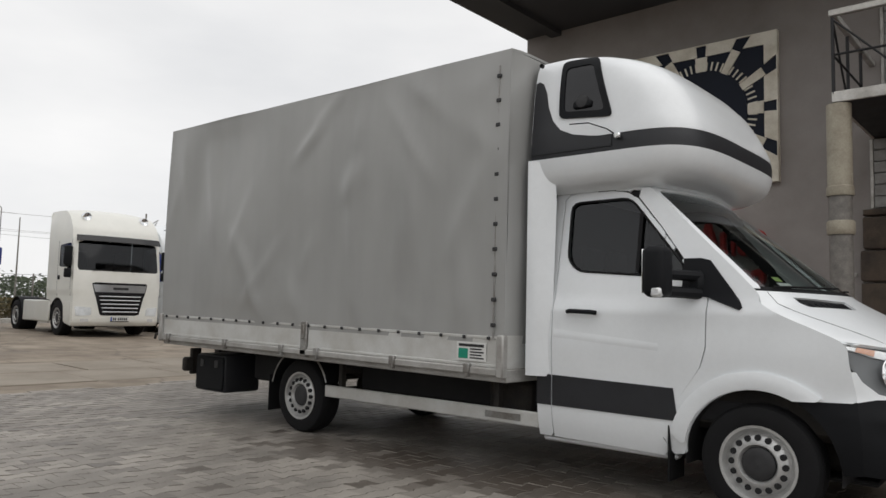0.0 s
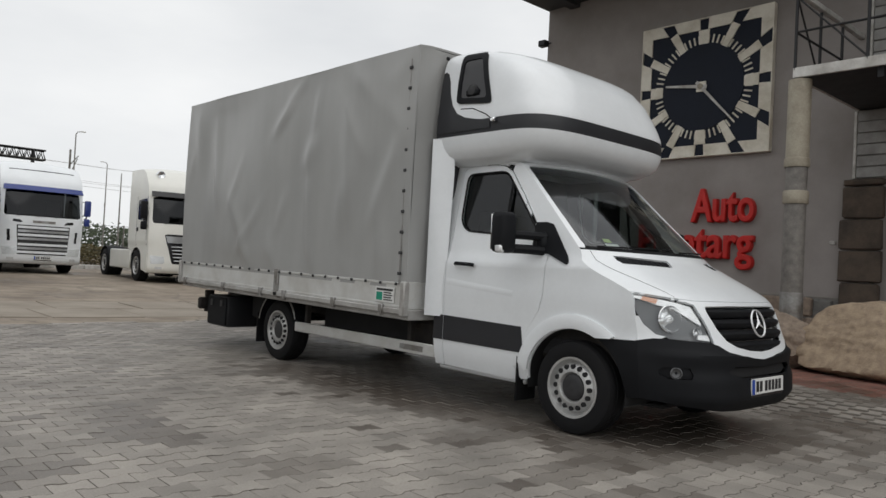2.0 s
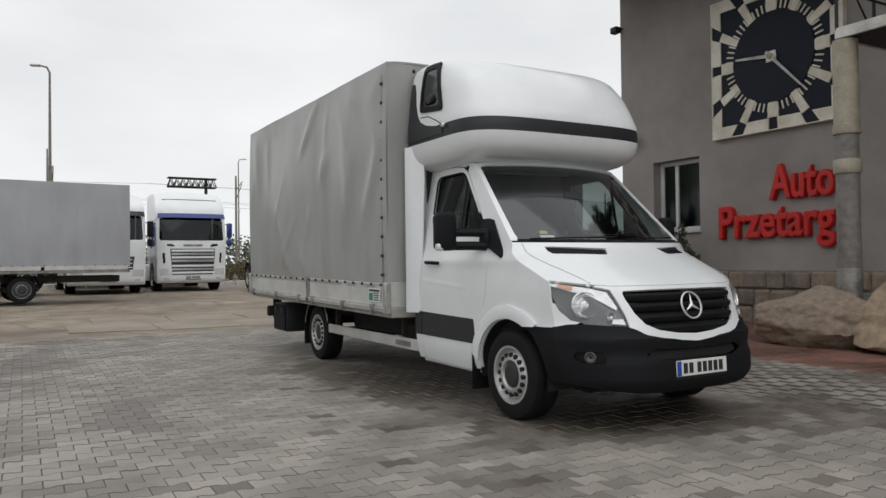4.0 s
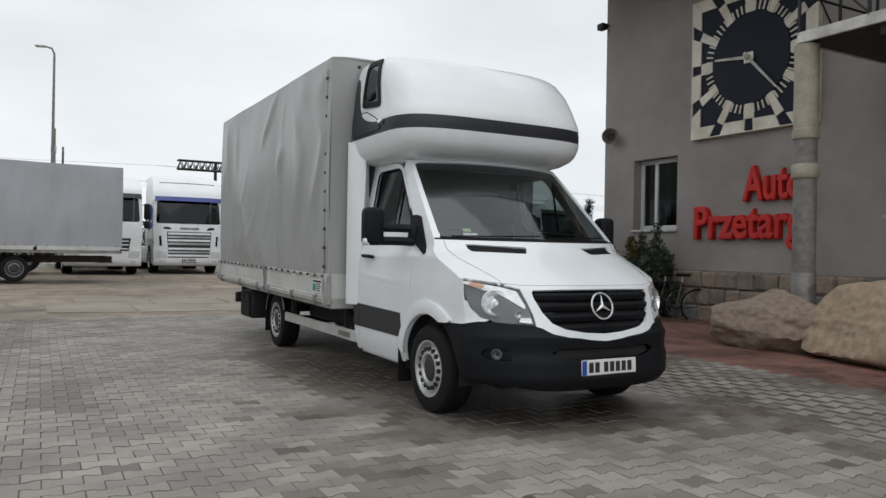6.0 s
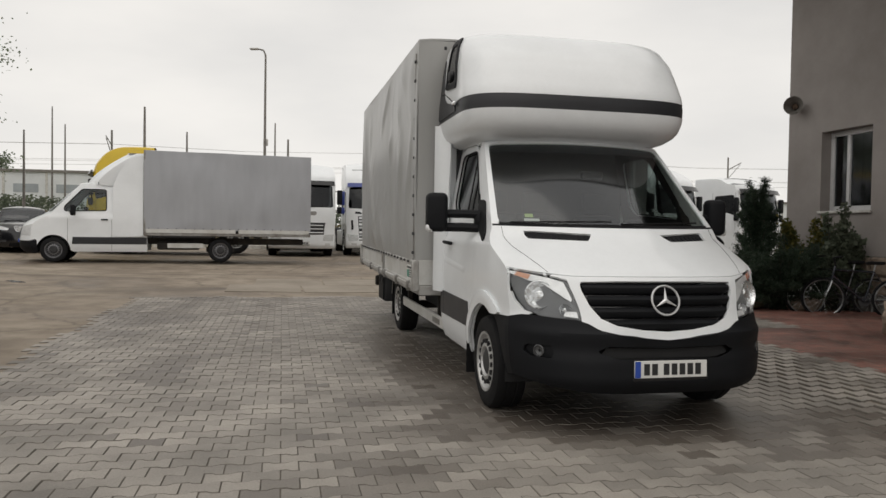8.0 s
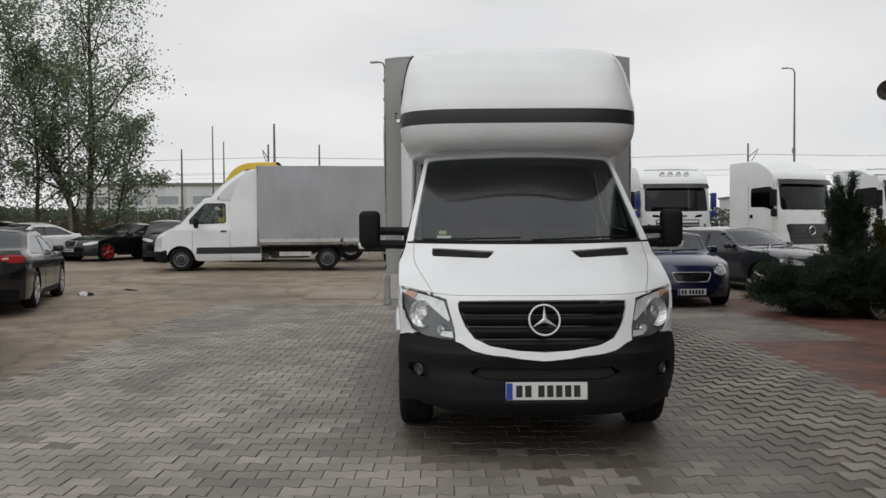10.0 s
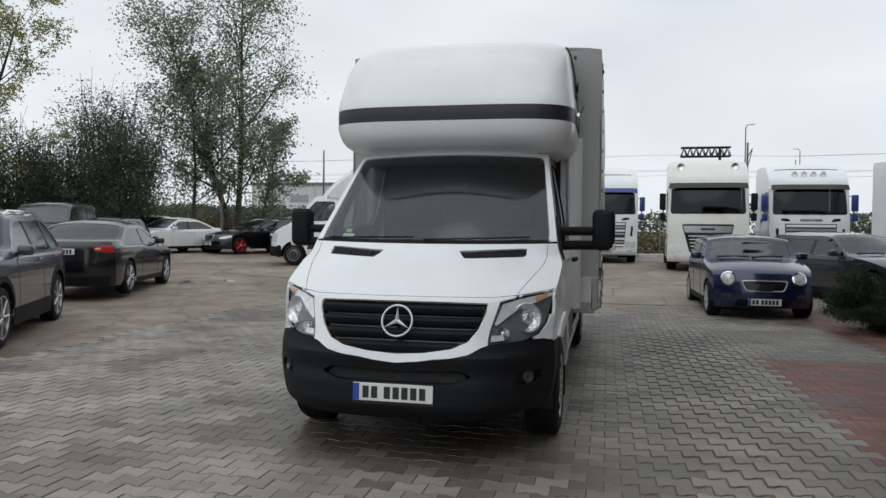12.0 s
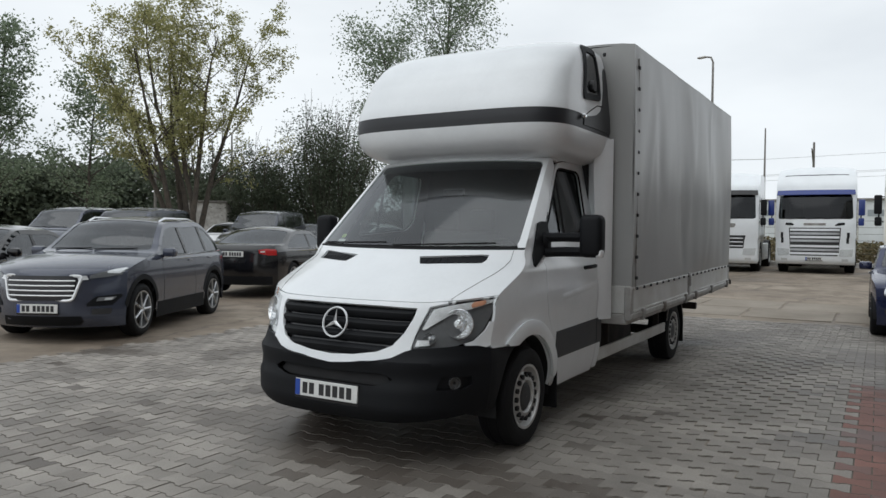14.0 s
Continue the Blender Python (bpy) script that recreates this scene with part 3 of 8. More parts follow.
def puddle(x, y, rx, ry, turn, seed):
    """A shallow rain puddle with an uneven rim."""
    n = 40
    c, q = math.cos(radians(turn)), math.sin(radians(turn))
    pts = []
    for k in range(n):
        a = 2 * math.pi * k / n
        r = 1 + 0.55 * noise.noise(Vector((math.cos(a) * 1.6, math.sin(a) * 1.6, seed)))
        u, v = rx * r * math.cos(a), ry * r * math.sin(a)
        pts.append((x + u * c - v * q, y + u * q + v * c))
    verts = [(px, py, level(px, py) - 0.0035) for px, py in pts] + [(x, y, level(x, y) - 0.0035)]
    ob = part("puddle", from_lists(verts, [(k, (k + 1) % n, n) for k in range(n)]), M["water"], None, smooth=60)
    return tagged(ob, "shallow rain puddle on the worn yard", "puddle", "puddles on the yard")


M["water"] = surface("rain_water", (0.055, 0.047, 0.038), 0.05, 0, 0.1, 3, 30, 0.0, spec=0.7)
for k, (x, y, rx, ry, turn) in enumerate(((-10.2, -8.40, 0.62, 0.16, 30), (-11.2, -7.85, 0.36, 0.10, 40))):
    puddle(x, y, rx, ry, turn, 3.3 * k)

# ---------------------------------------------------------------- building
WALL = 7.20
M["stucco"] = surface("grey_brown_stucco", (0.335, 0.308, 0.292), 0.88, 0, 0.16, 0.55, 120, 0.22, tint=(0.235, 0.212, 0.198), space="Position")
M["soffit"] = surface("dark_soffit", (0.050, 0.052, 0.056), 0.7, 0, 0.12, 0.6, 60, 0.05)
M["letter"] = surface("red_letter_foam", (0.55, 0.016, 0.012), 0.5, 0, 0.08, 3, 60, 0.05)
M["navy"] = surface("clock_navy", (0.010, 0.014, 0.026), 0.5, 0, 0.12, 2, 80, 0.03, spec=0.2)
M["clockwhite"] = surface("weathered_cream_board", (0.80, 0.76, 0.66), 0.6, 0, 0.22, 2.2, 70, 0.08, tint=(0.55, 0.50, 0.40))
M["timber"] = surface("weathered_brown_timber", (0.115, 0.075, 0.050), 0.8, 0, 0.25, 3, 60, 0.3, tint=(0.06, 0.042, 0.032))
M["stone"] = surface("fieldstone", (0.25, 0.205, 0.165), 0.85, 0, 0.22, 3.5, 70, 0.4, tint=(0.12, 0.10, 0.085), space="Position")
M["stoneb"] = surface("grey_fieldstone", (0.20, 0.195, 0.18), 0.85, 0, 0.22, 3.5, 70, 0.4, tint=(0.10, 0.10, 0.095), space="Position")
M["rock"] = surface("tan_boulder", (0.42, 0.325, 0.225), 0.9, 0, 0.22, 11.0, 60, 1.0, tint=(0.28, 0.21, 0.15))
M["rockb"] = surface("brown_boulder", (0.31, 0.245, 0.19), 0.9, 0, 0.22, 12.0, 60, 1.0, tint=(0.20, 0.155, 0.12))
M["yellowpipe"] = surface("yellowed_pipe", (0.38, 0.345, 0.27), 0.6, 0, 0.25, 5, 40, 0.08, tint=(0.27, 0.235, 0.18))
M["greypipe"] = surface("mottled_grey_pipe", (0.23, 0.215, 0.195), 0.6, 0.1, 0.3, 9, 50, 0.1, tint=(0.14, 0.13, 0.12))
M["rail"] = surface("dark_railing", (0.022, 0.022, 0.024), 0.6, 0.3, 0.1, 5, 60, 0.05)
M["whitepaint"] = surface("flaking_white_paint", (0.62, 0.61, 0.58), 0.6, 0, 0.22, 4, 60, 0.1, tint=(0.36, 0.34, 0.31))
M["louvre"] = surface("weathered_grey_slats", (0.36, 0.355, 0.34), 0.7, 0, 0.22, 3, 60, 0.12, tint=(0.22, 0.21, 0.20))
M["frame"] = surface("white_window_frame", (0.62, 0.62, 0.62), 0.4, 0, 0.06, 4, 50, 0.0)
M["pane"] = glass("window_pane", (0.5, 0.55, 0.57), 0.7)


def wall_with_holes(x0, x1, z0, z1, y0, y1, holes):
    """A wall along x with rectangular openings right through it."""
    xs = sorted({x0, x1, *[v for h in holes for v in h[:2]]})
    zs = sorted({z0, z1, *[v for h in holes for v in h[2:]]})
    out = []
    for a, b in zip(xs, xs[1:]):
        run = None
        for c, d in zip(zs, zs[1:]):
            hole = any(h[0] <= a and b <= h[1] and h[2] <= c and d <= h[3] for h in holes)
            if hole:
                if run:
                    out.append((a, b, *run))
                run = None
            else:
                run = (run[0] if run else c, d)
        if run:
            out.append((a, b, *run))
    bm = bmesh.new()
    for a, b, c, d in out:
        box(bm, (a, y0, c), (b, y1, d))
    bmesh.ops.remove_doubles(bm, verts=bm.verts, dist=1e-4)
    return bm


XC = -7.29
w = part("wall_front", wall_with_holes(XC, 14.0, 1.02, 7.06, WALL, WALL + 0.35, [(-6.38, -5.18, 1.80, 3.25)]), M["stucco"], smooth=0)
tagged(w, "grey-brown rendered wall of the building", "wall", kind="structure")
w = part("wall_west", wall_with_holes(XC, XC + 0.35, -0.2, 7.06, WALL + 0.35, 20.0, []), M["stucco"], smooth=0)
tagged(w, "grey-brown rendered end wall", "wall", kind="structure")
w = part("wall_back", joined([boxed((XC, 20.0, -0.2), (14.0, 20.3, 7.06)), boxed((13.7, WALL + 0.35, -0.2), (14.0, 20.0, 7.06))]), M["stucco"], smooth=0)
tagged(w, "plain rendered rear walls closing the building", "wall", kind="structure")
c = part("ceiling", joined([boxed((XC - 0.03, 4.3, 7.06), (14.3, 20.3, 7.34)), boxed((XC + 0.6, 4.4, 6.96), (XC + 0.85, WALL, 7.06)), boxed((-2.2, 4.4, 6.96), (-1.95, WALL, 7.06))]), M["soffit"], smooth=0)
tagged(c, "dark overhanging roof slab with beams beneath", "roof", kind="structure")

plinth = thing("stone_plinth", None, "fieldstone plinth along the foot of the wall", "plinth", kind="structure")
part("mortar", boxed((XC, WALL - 0.01, -0.1), (14.0, WALL + 0.35, 1.02)), M["greypipe"], plinth, smooth=0)
rng = random.Random(4)
for row, (za, zc) in enumerate(((0.0, 0.36), (0.37, 0.68), (0.69, 1.0))):
    x = XC + 0.02
    while x < 3.0:
        wd = rng.uniform(0.28, 0.62)
        b = boxed((x, WALL - 0.055 - rng.uniform(0, 0.02), za + rng.uniform(0, 0.015)), (x + wd - 0.02, WALL + 0.01, zc - rng.uniform(0, 0.015)), 0.03)
        for v in b.verts:
            v.co += Vector((rng.uniform(-0.012, 0.012), 0, rng.uniform(-0.012, 0.012)))
        part("stone", b, M[("stone", "stoneb", "rockb")[rng.randrange(3)]], plinth, smooth=0)
        x += wd

win = thing("window_1", None, "white-framed window set deep in the rendered wall", "window", kind="structure")
fx0, fx1, fz0, fz1, fy = -6.38, -5.18, 1.80, 3.25, WALL + 0.20
part("window_frame", joined([boxed((fx0, fy, fz0), (fx0 + 0.09, fy + 0.08, fz1), 0.008), boxed((fx1 - 0.09, fy, fz0), (fx1, fy + 0.08, fz1), 0.008), boxed((fx0 + 0.09, fy, fz0), (fx1 - 0.09, fy + 0.08, fz0 + 0.09), 0.008),
                             boxed((fx0 + 0.09, fy, fz1 - 0.09), (fx1 - 0.09, fy + 0.08, fz1), 0.008), boxed((-5.98, fy, fz0 + 0.09), (-5.90, fy + 0.08, fz1 - 0.09), 0.008)]), M["frame"], win)
part("pane", boxed((fx0 + 0.09, fy + 0.035, fz0 + 0.09), (-5.98, fy + 0.045, fz1 - 0.09)), M["pane"], win)
part("pane", boxed((-5.90, fy + 0.035, fz0 + 0.09), (fx1 - 0.09, fy + 0.045, fz1 - 0.09)), M["pane"], win)
part("window_sill", boxed((fx0 - 0.03, WALL - 0.05, fz0 - 0.05), (fx1 + 0.03, fy, fz0), 0.01), M["whitepaint"], win)
part("curtain", sheet(lambda x, z: Vector((x, fy + 0.16 + 0.02 * math.sin(x * 40), z)), [(-5.80, 1.85), (-5.45, 1.85), (-5.45, 3.2), (-5.80, 3.2)], (), 0.03), M["timber"], win)
part("room_lining", joined([boxed((-7.0, 9.6, 0.0), (-3.5, 9.7, 3.6)), boxed((-7.0, WALL + 0.36, 3.5), (-3.5, 9.6, 3.6)), boxed((-3.6, WALL + 0.36, 0), (-3.5, 9.6, 3.5)), boxed((-7.0, WALL + 0.36, 0.9), (-3.5, 9.6, 1.0))]), M["timber"], win, smooth=0)


def clock():
    C = thing("wall_clock", pose(-3.46, WALL, 4.765), "large square clock, cream rays on navy board", "clock")
    h = 1.275
    part("board", boxed((-h, -0.09, -h), (h, -0.001, h), 0.006), M["navy"], C)
    part("edge_frame", joined([boxed((-h - 0.02, -0.12, -h - 0.02), (h + 0.02, -0.0015, -h), 0.004), boxed((-h - 0.02, -0.12, h), (h + 0.02, -0.0015, h + 0.02), 0.004), boxed((-h - 0.02, -0.12, -h), (-h, -0.0015, h), 0.004), boxed((h, -0.12, -h), (h + 0.02, -0.0015, h), 0.004)]), M["clockwhite"], C)

    def prism(poly, y0, y1):
        bm = bmesh.new()
        a, b = [bm.verts.new((x, y0, z)) for x, z in poly], [bm.verts.new((x, y1, z)) for x, z in poly]
        bm.faces.new(a), bm.faces.new(b[::-1])
        for i in range(len(poly)):
            bm.faces.new((a[i], b[i], b[(i + 1) % len(poly)], a[(i + 1) % len(poly)]))
        bmesh.ops.recalc_face_normals(bm, faces=bm.faces)
        return bm
    # pale border tiles between the dark ray ends
    inn = h - 0.20
    def sq(angle, r):
        c, s = math.sin(angle), math.cos(angle)
        q = r / max(abs(c), abs(s))
        return (c * q, s * q)
    for i in range(12):
        a0, a1 = radians(30 * i + 4.2), radians(30 * i + 25.8)
        pts_o, pts_i, n = [], [], 10
        for j in range(n + 1):
            a = a0 + (a1 - a0) * j / n
            pts_o.append(sq(a, h)), pts_i.append(sq(a, inn))
        part("border_tile", prism(pts_o + pts_i[::-1], -0.115, -0.09), M["clockwhite"], C, smooth=0)
    for i in range(12):
        a = radians(30 * i)
        d, s = Vector((math.sin(a), math.cos(a))), Vector((math.cos(a), -math.sin(a)))
        r0 = 0.80
        wd = 0.062 + (0.022 if i % 3 == 0 else 0.0)
        poly = [tuple(d * r0 - s * wd), tuple(d * r0 + s * wd), tuple(d * (inn / max(abs(d.x), abs(d.y)) - 0.01) + s * (wd * 1.3)), tuple(d * (inn / max(abs(d.x), abs(d.y)) - 0.01) - s * (wd * 1.3))]
        part("hour_ray", prism(poly, -0.112, -0.09), M["clockwhite"], C, smooth=0)
        for j in range(1, 5):
            b = radians(30 * i + 6 * j)
            d2, s2 = Vector((math.sin(b), math.cos(b))), Vector((math.cos(b), -math.sin(b)))
            part("minute_mark", prism([tuple(d2 * 0.82 - s2 * 0.014), tuple(d2 * 0.82 + s2 * 0.014), tuple(d2 * 0.97 + s2 * 0.014), tuple(d2 * 0.97 - s2 * 0.014)], -0.108, -0.09), M["clockwhite"], C, smooth=0)
    part("dial", lathe([(0.001, -0.118), (0.80, -0.118), (0.80, -0.09)], 56), M["navy"], C)
    part("boss", boxed((-0.095, -0.15, -0.095), (0.095, -0.118, 0.095), 0.01), M["clockwhite"], C)
    for a, ln, wd, tail in ((277, 0.72, 0.035, 0.12), (137, 0.86, 0.03, 0.12)):
        a = radians(a)
        d, s = Vector((math.sin(a), math.cos(a))), Vector((math.cos(a), -math.sin(a)))
        part("hand_pointer", prism([tuple(-d * tail - s * wd), tuple(-d * tail + s * wd), tuple(d * ln + s * wd * 0.5), tuple(d * ln - s * wd * 0.5)], -0.172 if ln > 0.8 else -0.162, -0.150), M["whitepaint"], C, smooth=0)
    part("hub_cap", lathe([(0.001, -0.19), (0.05, -0.19), (0.05, -0.15)], 20), M["yellowpipe"], C)


clock()


def letters(word, x, z, size, width):
    """Raised red letters fixed to the wall."""
    cu = bpy.data.curves.new("sign_text", "FONT")
    cu.body, cu.size, cu.extrude, cu.bevel_depth, cu.offset = word, 1.0, 0.03, 0.030, 0.0
    tmp = new("sign_text", cu)
    me = bpy.data.meshes.new_from_object(tmp.evaluated_get(bpy.context.evaluated_depsgraph_get()))
    bpy.data.objects.remove(tmp)
    bpy.data.curves.remove(cu)
    xs = [v.co.x for v in me.vertices]
    zs = [v.co.y for v in me.vertices if True]
    k = width / (max(xs) - min(xs))
    for v in me.vertices:
        v.co = Vector(((v.co.x - min(xs)) * k, v.co.z * 1.3, v.co.y * size))
    me.update()
    me.materials.append(M["letter"])
    ob = new("sign_letters", me)
    ob.matrix_world = pose(x, WALL - 0.042, z)
    return tagged(ob, "raised red letters reading %s on the wall" % word, "sign")


letters("Auto", -3.58, 2.28, 0.83, 1.20)
letters("Przetarg", -4.66, 1.62, 0.83, 2.28)


def horn():
    T = thing("horn_loudspeaker", pose(XC + 0.22, WALL, 3.80, 0, 0, 42), "grey horn loudspeaker on the wall corner", "loudspeaker")
    part("bell", lathe([(0.17, -0.40), (0.165, -0.40), (0.11, -0.30), (0.06, -0.22), (0.05, -0.12), (0.055, -0.12), (0.065, -0.22), (0.12, -0.31), (0.175, -0.405)], 24), M["greypipe"], T)
    part("driver", lathe([(0.001, -0.26), (0.05, -0.24), (0.07, -0.16), (0.07, -0.05), (0.001, -0.04)], 20), M["timber"], T)
    part("bracket", boxed((-0.04, -0.06, -0.05), (0.04, 0.12, 0.05), 0.006), M["greypipe"], T)


horn()
lamp = thing("wall_floodlight", pose(XC + 0.05, WALL - 0.02, 6.30), "small dark floodlight at the wall corner", "floodlight")
part("lamp_head", boxed((-0.22, -0.14, -0.06), (-0.02, 0.02, 0.08), 0.02), M["rail"], lamp)
part("bracket", tubed([(-0.06, 0, 0), (0.02, 0.01, 0.02), (0.06, 0.05, 0.02)], 0.015, 6), M["rail"], lamp)


def balcony():
    B = thing("steel_balcony", None, "dark steel landing with railing and white-painted edge", "balcony")
    x0, x1, y0, y1, z = -0.80, 4.6, 4.70, WALL, 4.02
    part("deck", boxed((x0 + 0.02, y0 + 0.02, z), (x1, y1, z + 0.08), 0.004), M["rail"], B)
    part("fascia", joined([boxed((x0 - 0.02, y0 - 0.02, z - 0.01), (x1, y0 + 0.02, z + 0.13), 0.006), boxed((x0 - 0.02, y0 + 0.02, z - 0.01), (x0 + 0.02, y1, z + 0.13), 0.006)]), M["whitepaint"], B)
    for x in (0.2, 1.3, 2.4, 3.5):
        part("joist", boxed((x, y0 + 0.05, z - 0.14), (x + 0.08, y1, z), 0.004), M["rail"], B)
    posts = [(x0, y0 + (y1 - y0) * k / 3) for k in range(3)] + [(x0 + 0.9 * k, y0) for k in range(1, 6)]
    for x, y in posts:
        part("railing_post", tubed([(x, y, z + 0.1), (x, y, z + 1.12)], 0.022, 8), M["rail"], B)
    part("handrail", joined([boxed((x0 - 0.04, y0 - 0.03, z + 1.14), (x1, y0 + 0.05, z + 1.22), 0.008), boxed((x0 - 0.04, y0 + 0.05, z + 1.14), (x0 + 0.04, y1, z + 1.22), 0.008)]), M["whitepaint"], B)
    part("mid_rail", joined([tubed([(x0, y0, z + 0.62), (x1, y0, z + 0.62)], 0.016, 6), tubed([(x0, y0, z + 0.62), (x0, y1, z + 0.62)], 0.016, 6)]), M["rail"], B)
    part("brace", joined([tubed([(x0, y0, z + 1.1), (x0 + 0.9, y0, z + 0.14)], 0.014, 6), tubed([(x0 + 0.9, y0, z + 1.1), (x0 + 1.8, y0, z + 0.14)], 0.014, 6), tubed([(x0, y0, z + 1.1), (x0, y0 + 0.83, z + 0.14)], 0.014, 6)]), M["rail"], B)


balcony()
col = thing("support_column", pose(-0.77, 4.82, 0), "round pipe column, yellowed above and mottled grey below", "column")
part("lower_pipe", lathe([(0.149, -0.05), (0.149, 1.10)], 28, "z"), M["steel"], col, "bright metal sleeve")
part("middle_pipe", lathe([(0.139, 1.10), (0.139, 2.80)], 28, "z"), M["greypipe"], col)
part("collar", lathe([(0.156, 2.30), (0.166, 2.32), (0.166, 2.46), (0.156, 2.48)], 28, "z"), M["yellowpipe"], col)
part("upper_pipe", lathe([(0.156, 2.80), (0.166, 2.82), (0.161, 2.92), (0.149, 2.93), (0.149, 4.0)], 28, "z"), M["yellowpipe"], col)

# stone pier and louvred shutters beyond the column
M["pierstone"] = surface("dark_brown_stone", (0.105, 0.080, 0.060), 0.9, 0, 0.28, 3.0, 60, 0.6, tint=(0.045, 0.034, 0.027), space="Position")
pier = thing("stone_pier", None, "pier of large dark brown rough stone blocks on the wall", "pier")
prng = random.Random(9)
for za, zc in ((0.0, 0.26), (0.27, 0.78), (0.79, 1.28), (1.29, 1.79), (1.80, 2.28), (2.29, 2.80), (2.81, 2.92)):
    x0, x1 = -0.97 + prng.uniform(-0.03, 0.03), -0.38 + prng.uniform(-0.03, 0.03)
    blk = boxed((x0, WALL - 0.11 - prng.uniform(0, 0.03), za + 0.01), (x1, WALL - 0.004, zc - 0.01), 0.03, None, 2)
    for v in blk.verts:
        v.co += Vector((prng.uniform(-0.012, 0.012), prng.uniform(-0.01, 0.0) if v.co.y < WALL - 0.05 else 0, prng.uniform(-0.010, 0.010)))
    part("stone_block", blk, M["pierstone"], pier, smooth=30)
shut = thing("louvred_shutter", None, "grey slatted shutter under the balcony", "shutter")
for k in range(6):
    part("slat", boxed((-0.80, WALL - 0.05, 2.94 + 0.18 * k), (2.6, WALL - 0.01, 2.94 + 0.18 * k + 0.165), 0.008, None), M["louvre"], shut)
part("frame", boxed((-0.85, WALL - 0.06, 2.93), (-0.805, WALL - 0.004, 4.0), 0.006), M["whitepaint"], shut)
shut2 = thing("louvred_shutter", None, "grey slatted shutter above the balcony deck", "shutter")
for k in range(14):
    part("slat", boxed((-0.62, WALL - 0.05, 4.2 + 0.18 * k), (2.6, WALL - 0.01, 4.2 + 0.18 * k + 0.165), 0.008), M["louvre"], shut2)
part("frame", boxed((-0.67, WALL - 0.06, 4.15), (-0.625, WALL - 0.004, 6.7), 0.006), M["whitepaint"], shut2)
for x, z, n in ((-1.12, 1.91, "wall_socket"), (-1.2, 0.90, "wall_vent")):
    s = part(n, boxed((x - 0.04, WALL - 0.03, z - 0.03), (x + 0.05, WALL - 0.002, z + 0.03), 0.008), M["whitepaint"])
    tagged(s, "small white fitting on the rendered wall", "wall fitting")


def boulder(x, y, sx, sy, sz, seed, mat, turn=0, label=""):
    bm = bmesh.new()
    bmesh.ops.create_icosphere(bm, subdivisions=5, radius=1.0)
    rng = np.random.RandomState(seed)
    cuts = [(Vector(rng.normal(size=3)).normalized(), rng.uniform(0.60, 0.86)) for _ in range(16)]
    for v in bm.verts:
        d = v.co.normalized()
        r = 1.0
        for n, h in cuts:
            q = d.dot(n)
            if q > 1e-3:
                r = min(r, h / q)
        r += 0.06 * noise.fractal(d * 1.7 + Vector((seed, 0, 0)), 1.0, 2.0, 5) + 0.05 * (abs(noise.noise(d * 4.3 + Vector((0, 0, seed)))) - 0.2) + 0.03 * noise.fractal(d * 8 + Vector((0, seed, 0)), 1.0, 2.0, 3)
        v.co = Vector((d.x * r * sx, d.y * r * sy, (d.z * r) * sz))
    lo = min(v.co.z for v in bm.verts)
    for v in bm.verts:
        v.co.z = max(v.co.z, lo * 0.72)
    ob = part("boulder", bm, M[mat], None, m=pose(x, y, -lo * 0.72 * 1.0 - 0.03 + level(x, y), 0, 0, turn), smooth=60)
    return tagged(ob, label, "boulder", "boulders by the wall")


boulder(-1.16, 4.66, 1.06, 0.62, 0.50, 3, "rockb", 8, "brown weathered boulder at the column's foot")
boulder(0.44, 4.70, 1.14, 0.66, 0.62, 8, "rock", -4, "large tan boulder beside the column")
boulder(3.2, 5.2, 1.0, 0.65, 0.6, 12, "rock", 10, "tan boulder on the red paving")

# ---------------------------------------------------------------- the white box truck
def truck_width(x, z):
    w = 0.985
    if x > 0.05:
        w -= 0.032 * ((x - 0.05) / 0.45) ** 2
    if x > 0.30 and z < 0.80:
        w += 0.022 * min(1.0, (x - 0.30) / 0.20) * min(1.0, (0.80 - z) / 0.12)
    if z < 0.60:
        w -= 0.055 * ((0.60 - z) / 0.30) ** 2
    if z > 1.25:
        w -= 0.185 * (z - 1.25) + 0.02 * min(1.0, (z - 1.25) / 0.1)
    return w + 0.012 * math.exp(-((z - 1.0) / 0.16) ** 2)


def both(parent, name, bms, mats, label=""):
    """A part on the right side and its mirror image on the left."""
    made = []
    for bm in (bms(), mirrored(bms())):
        made.append(part(name, bm, mats, parent, label))
    return made


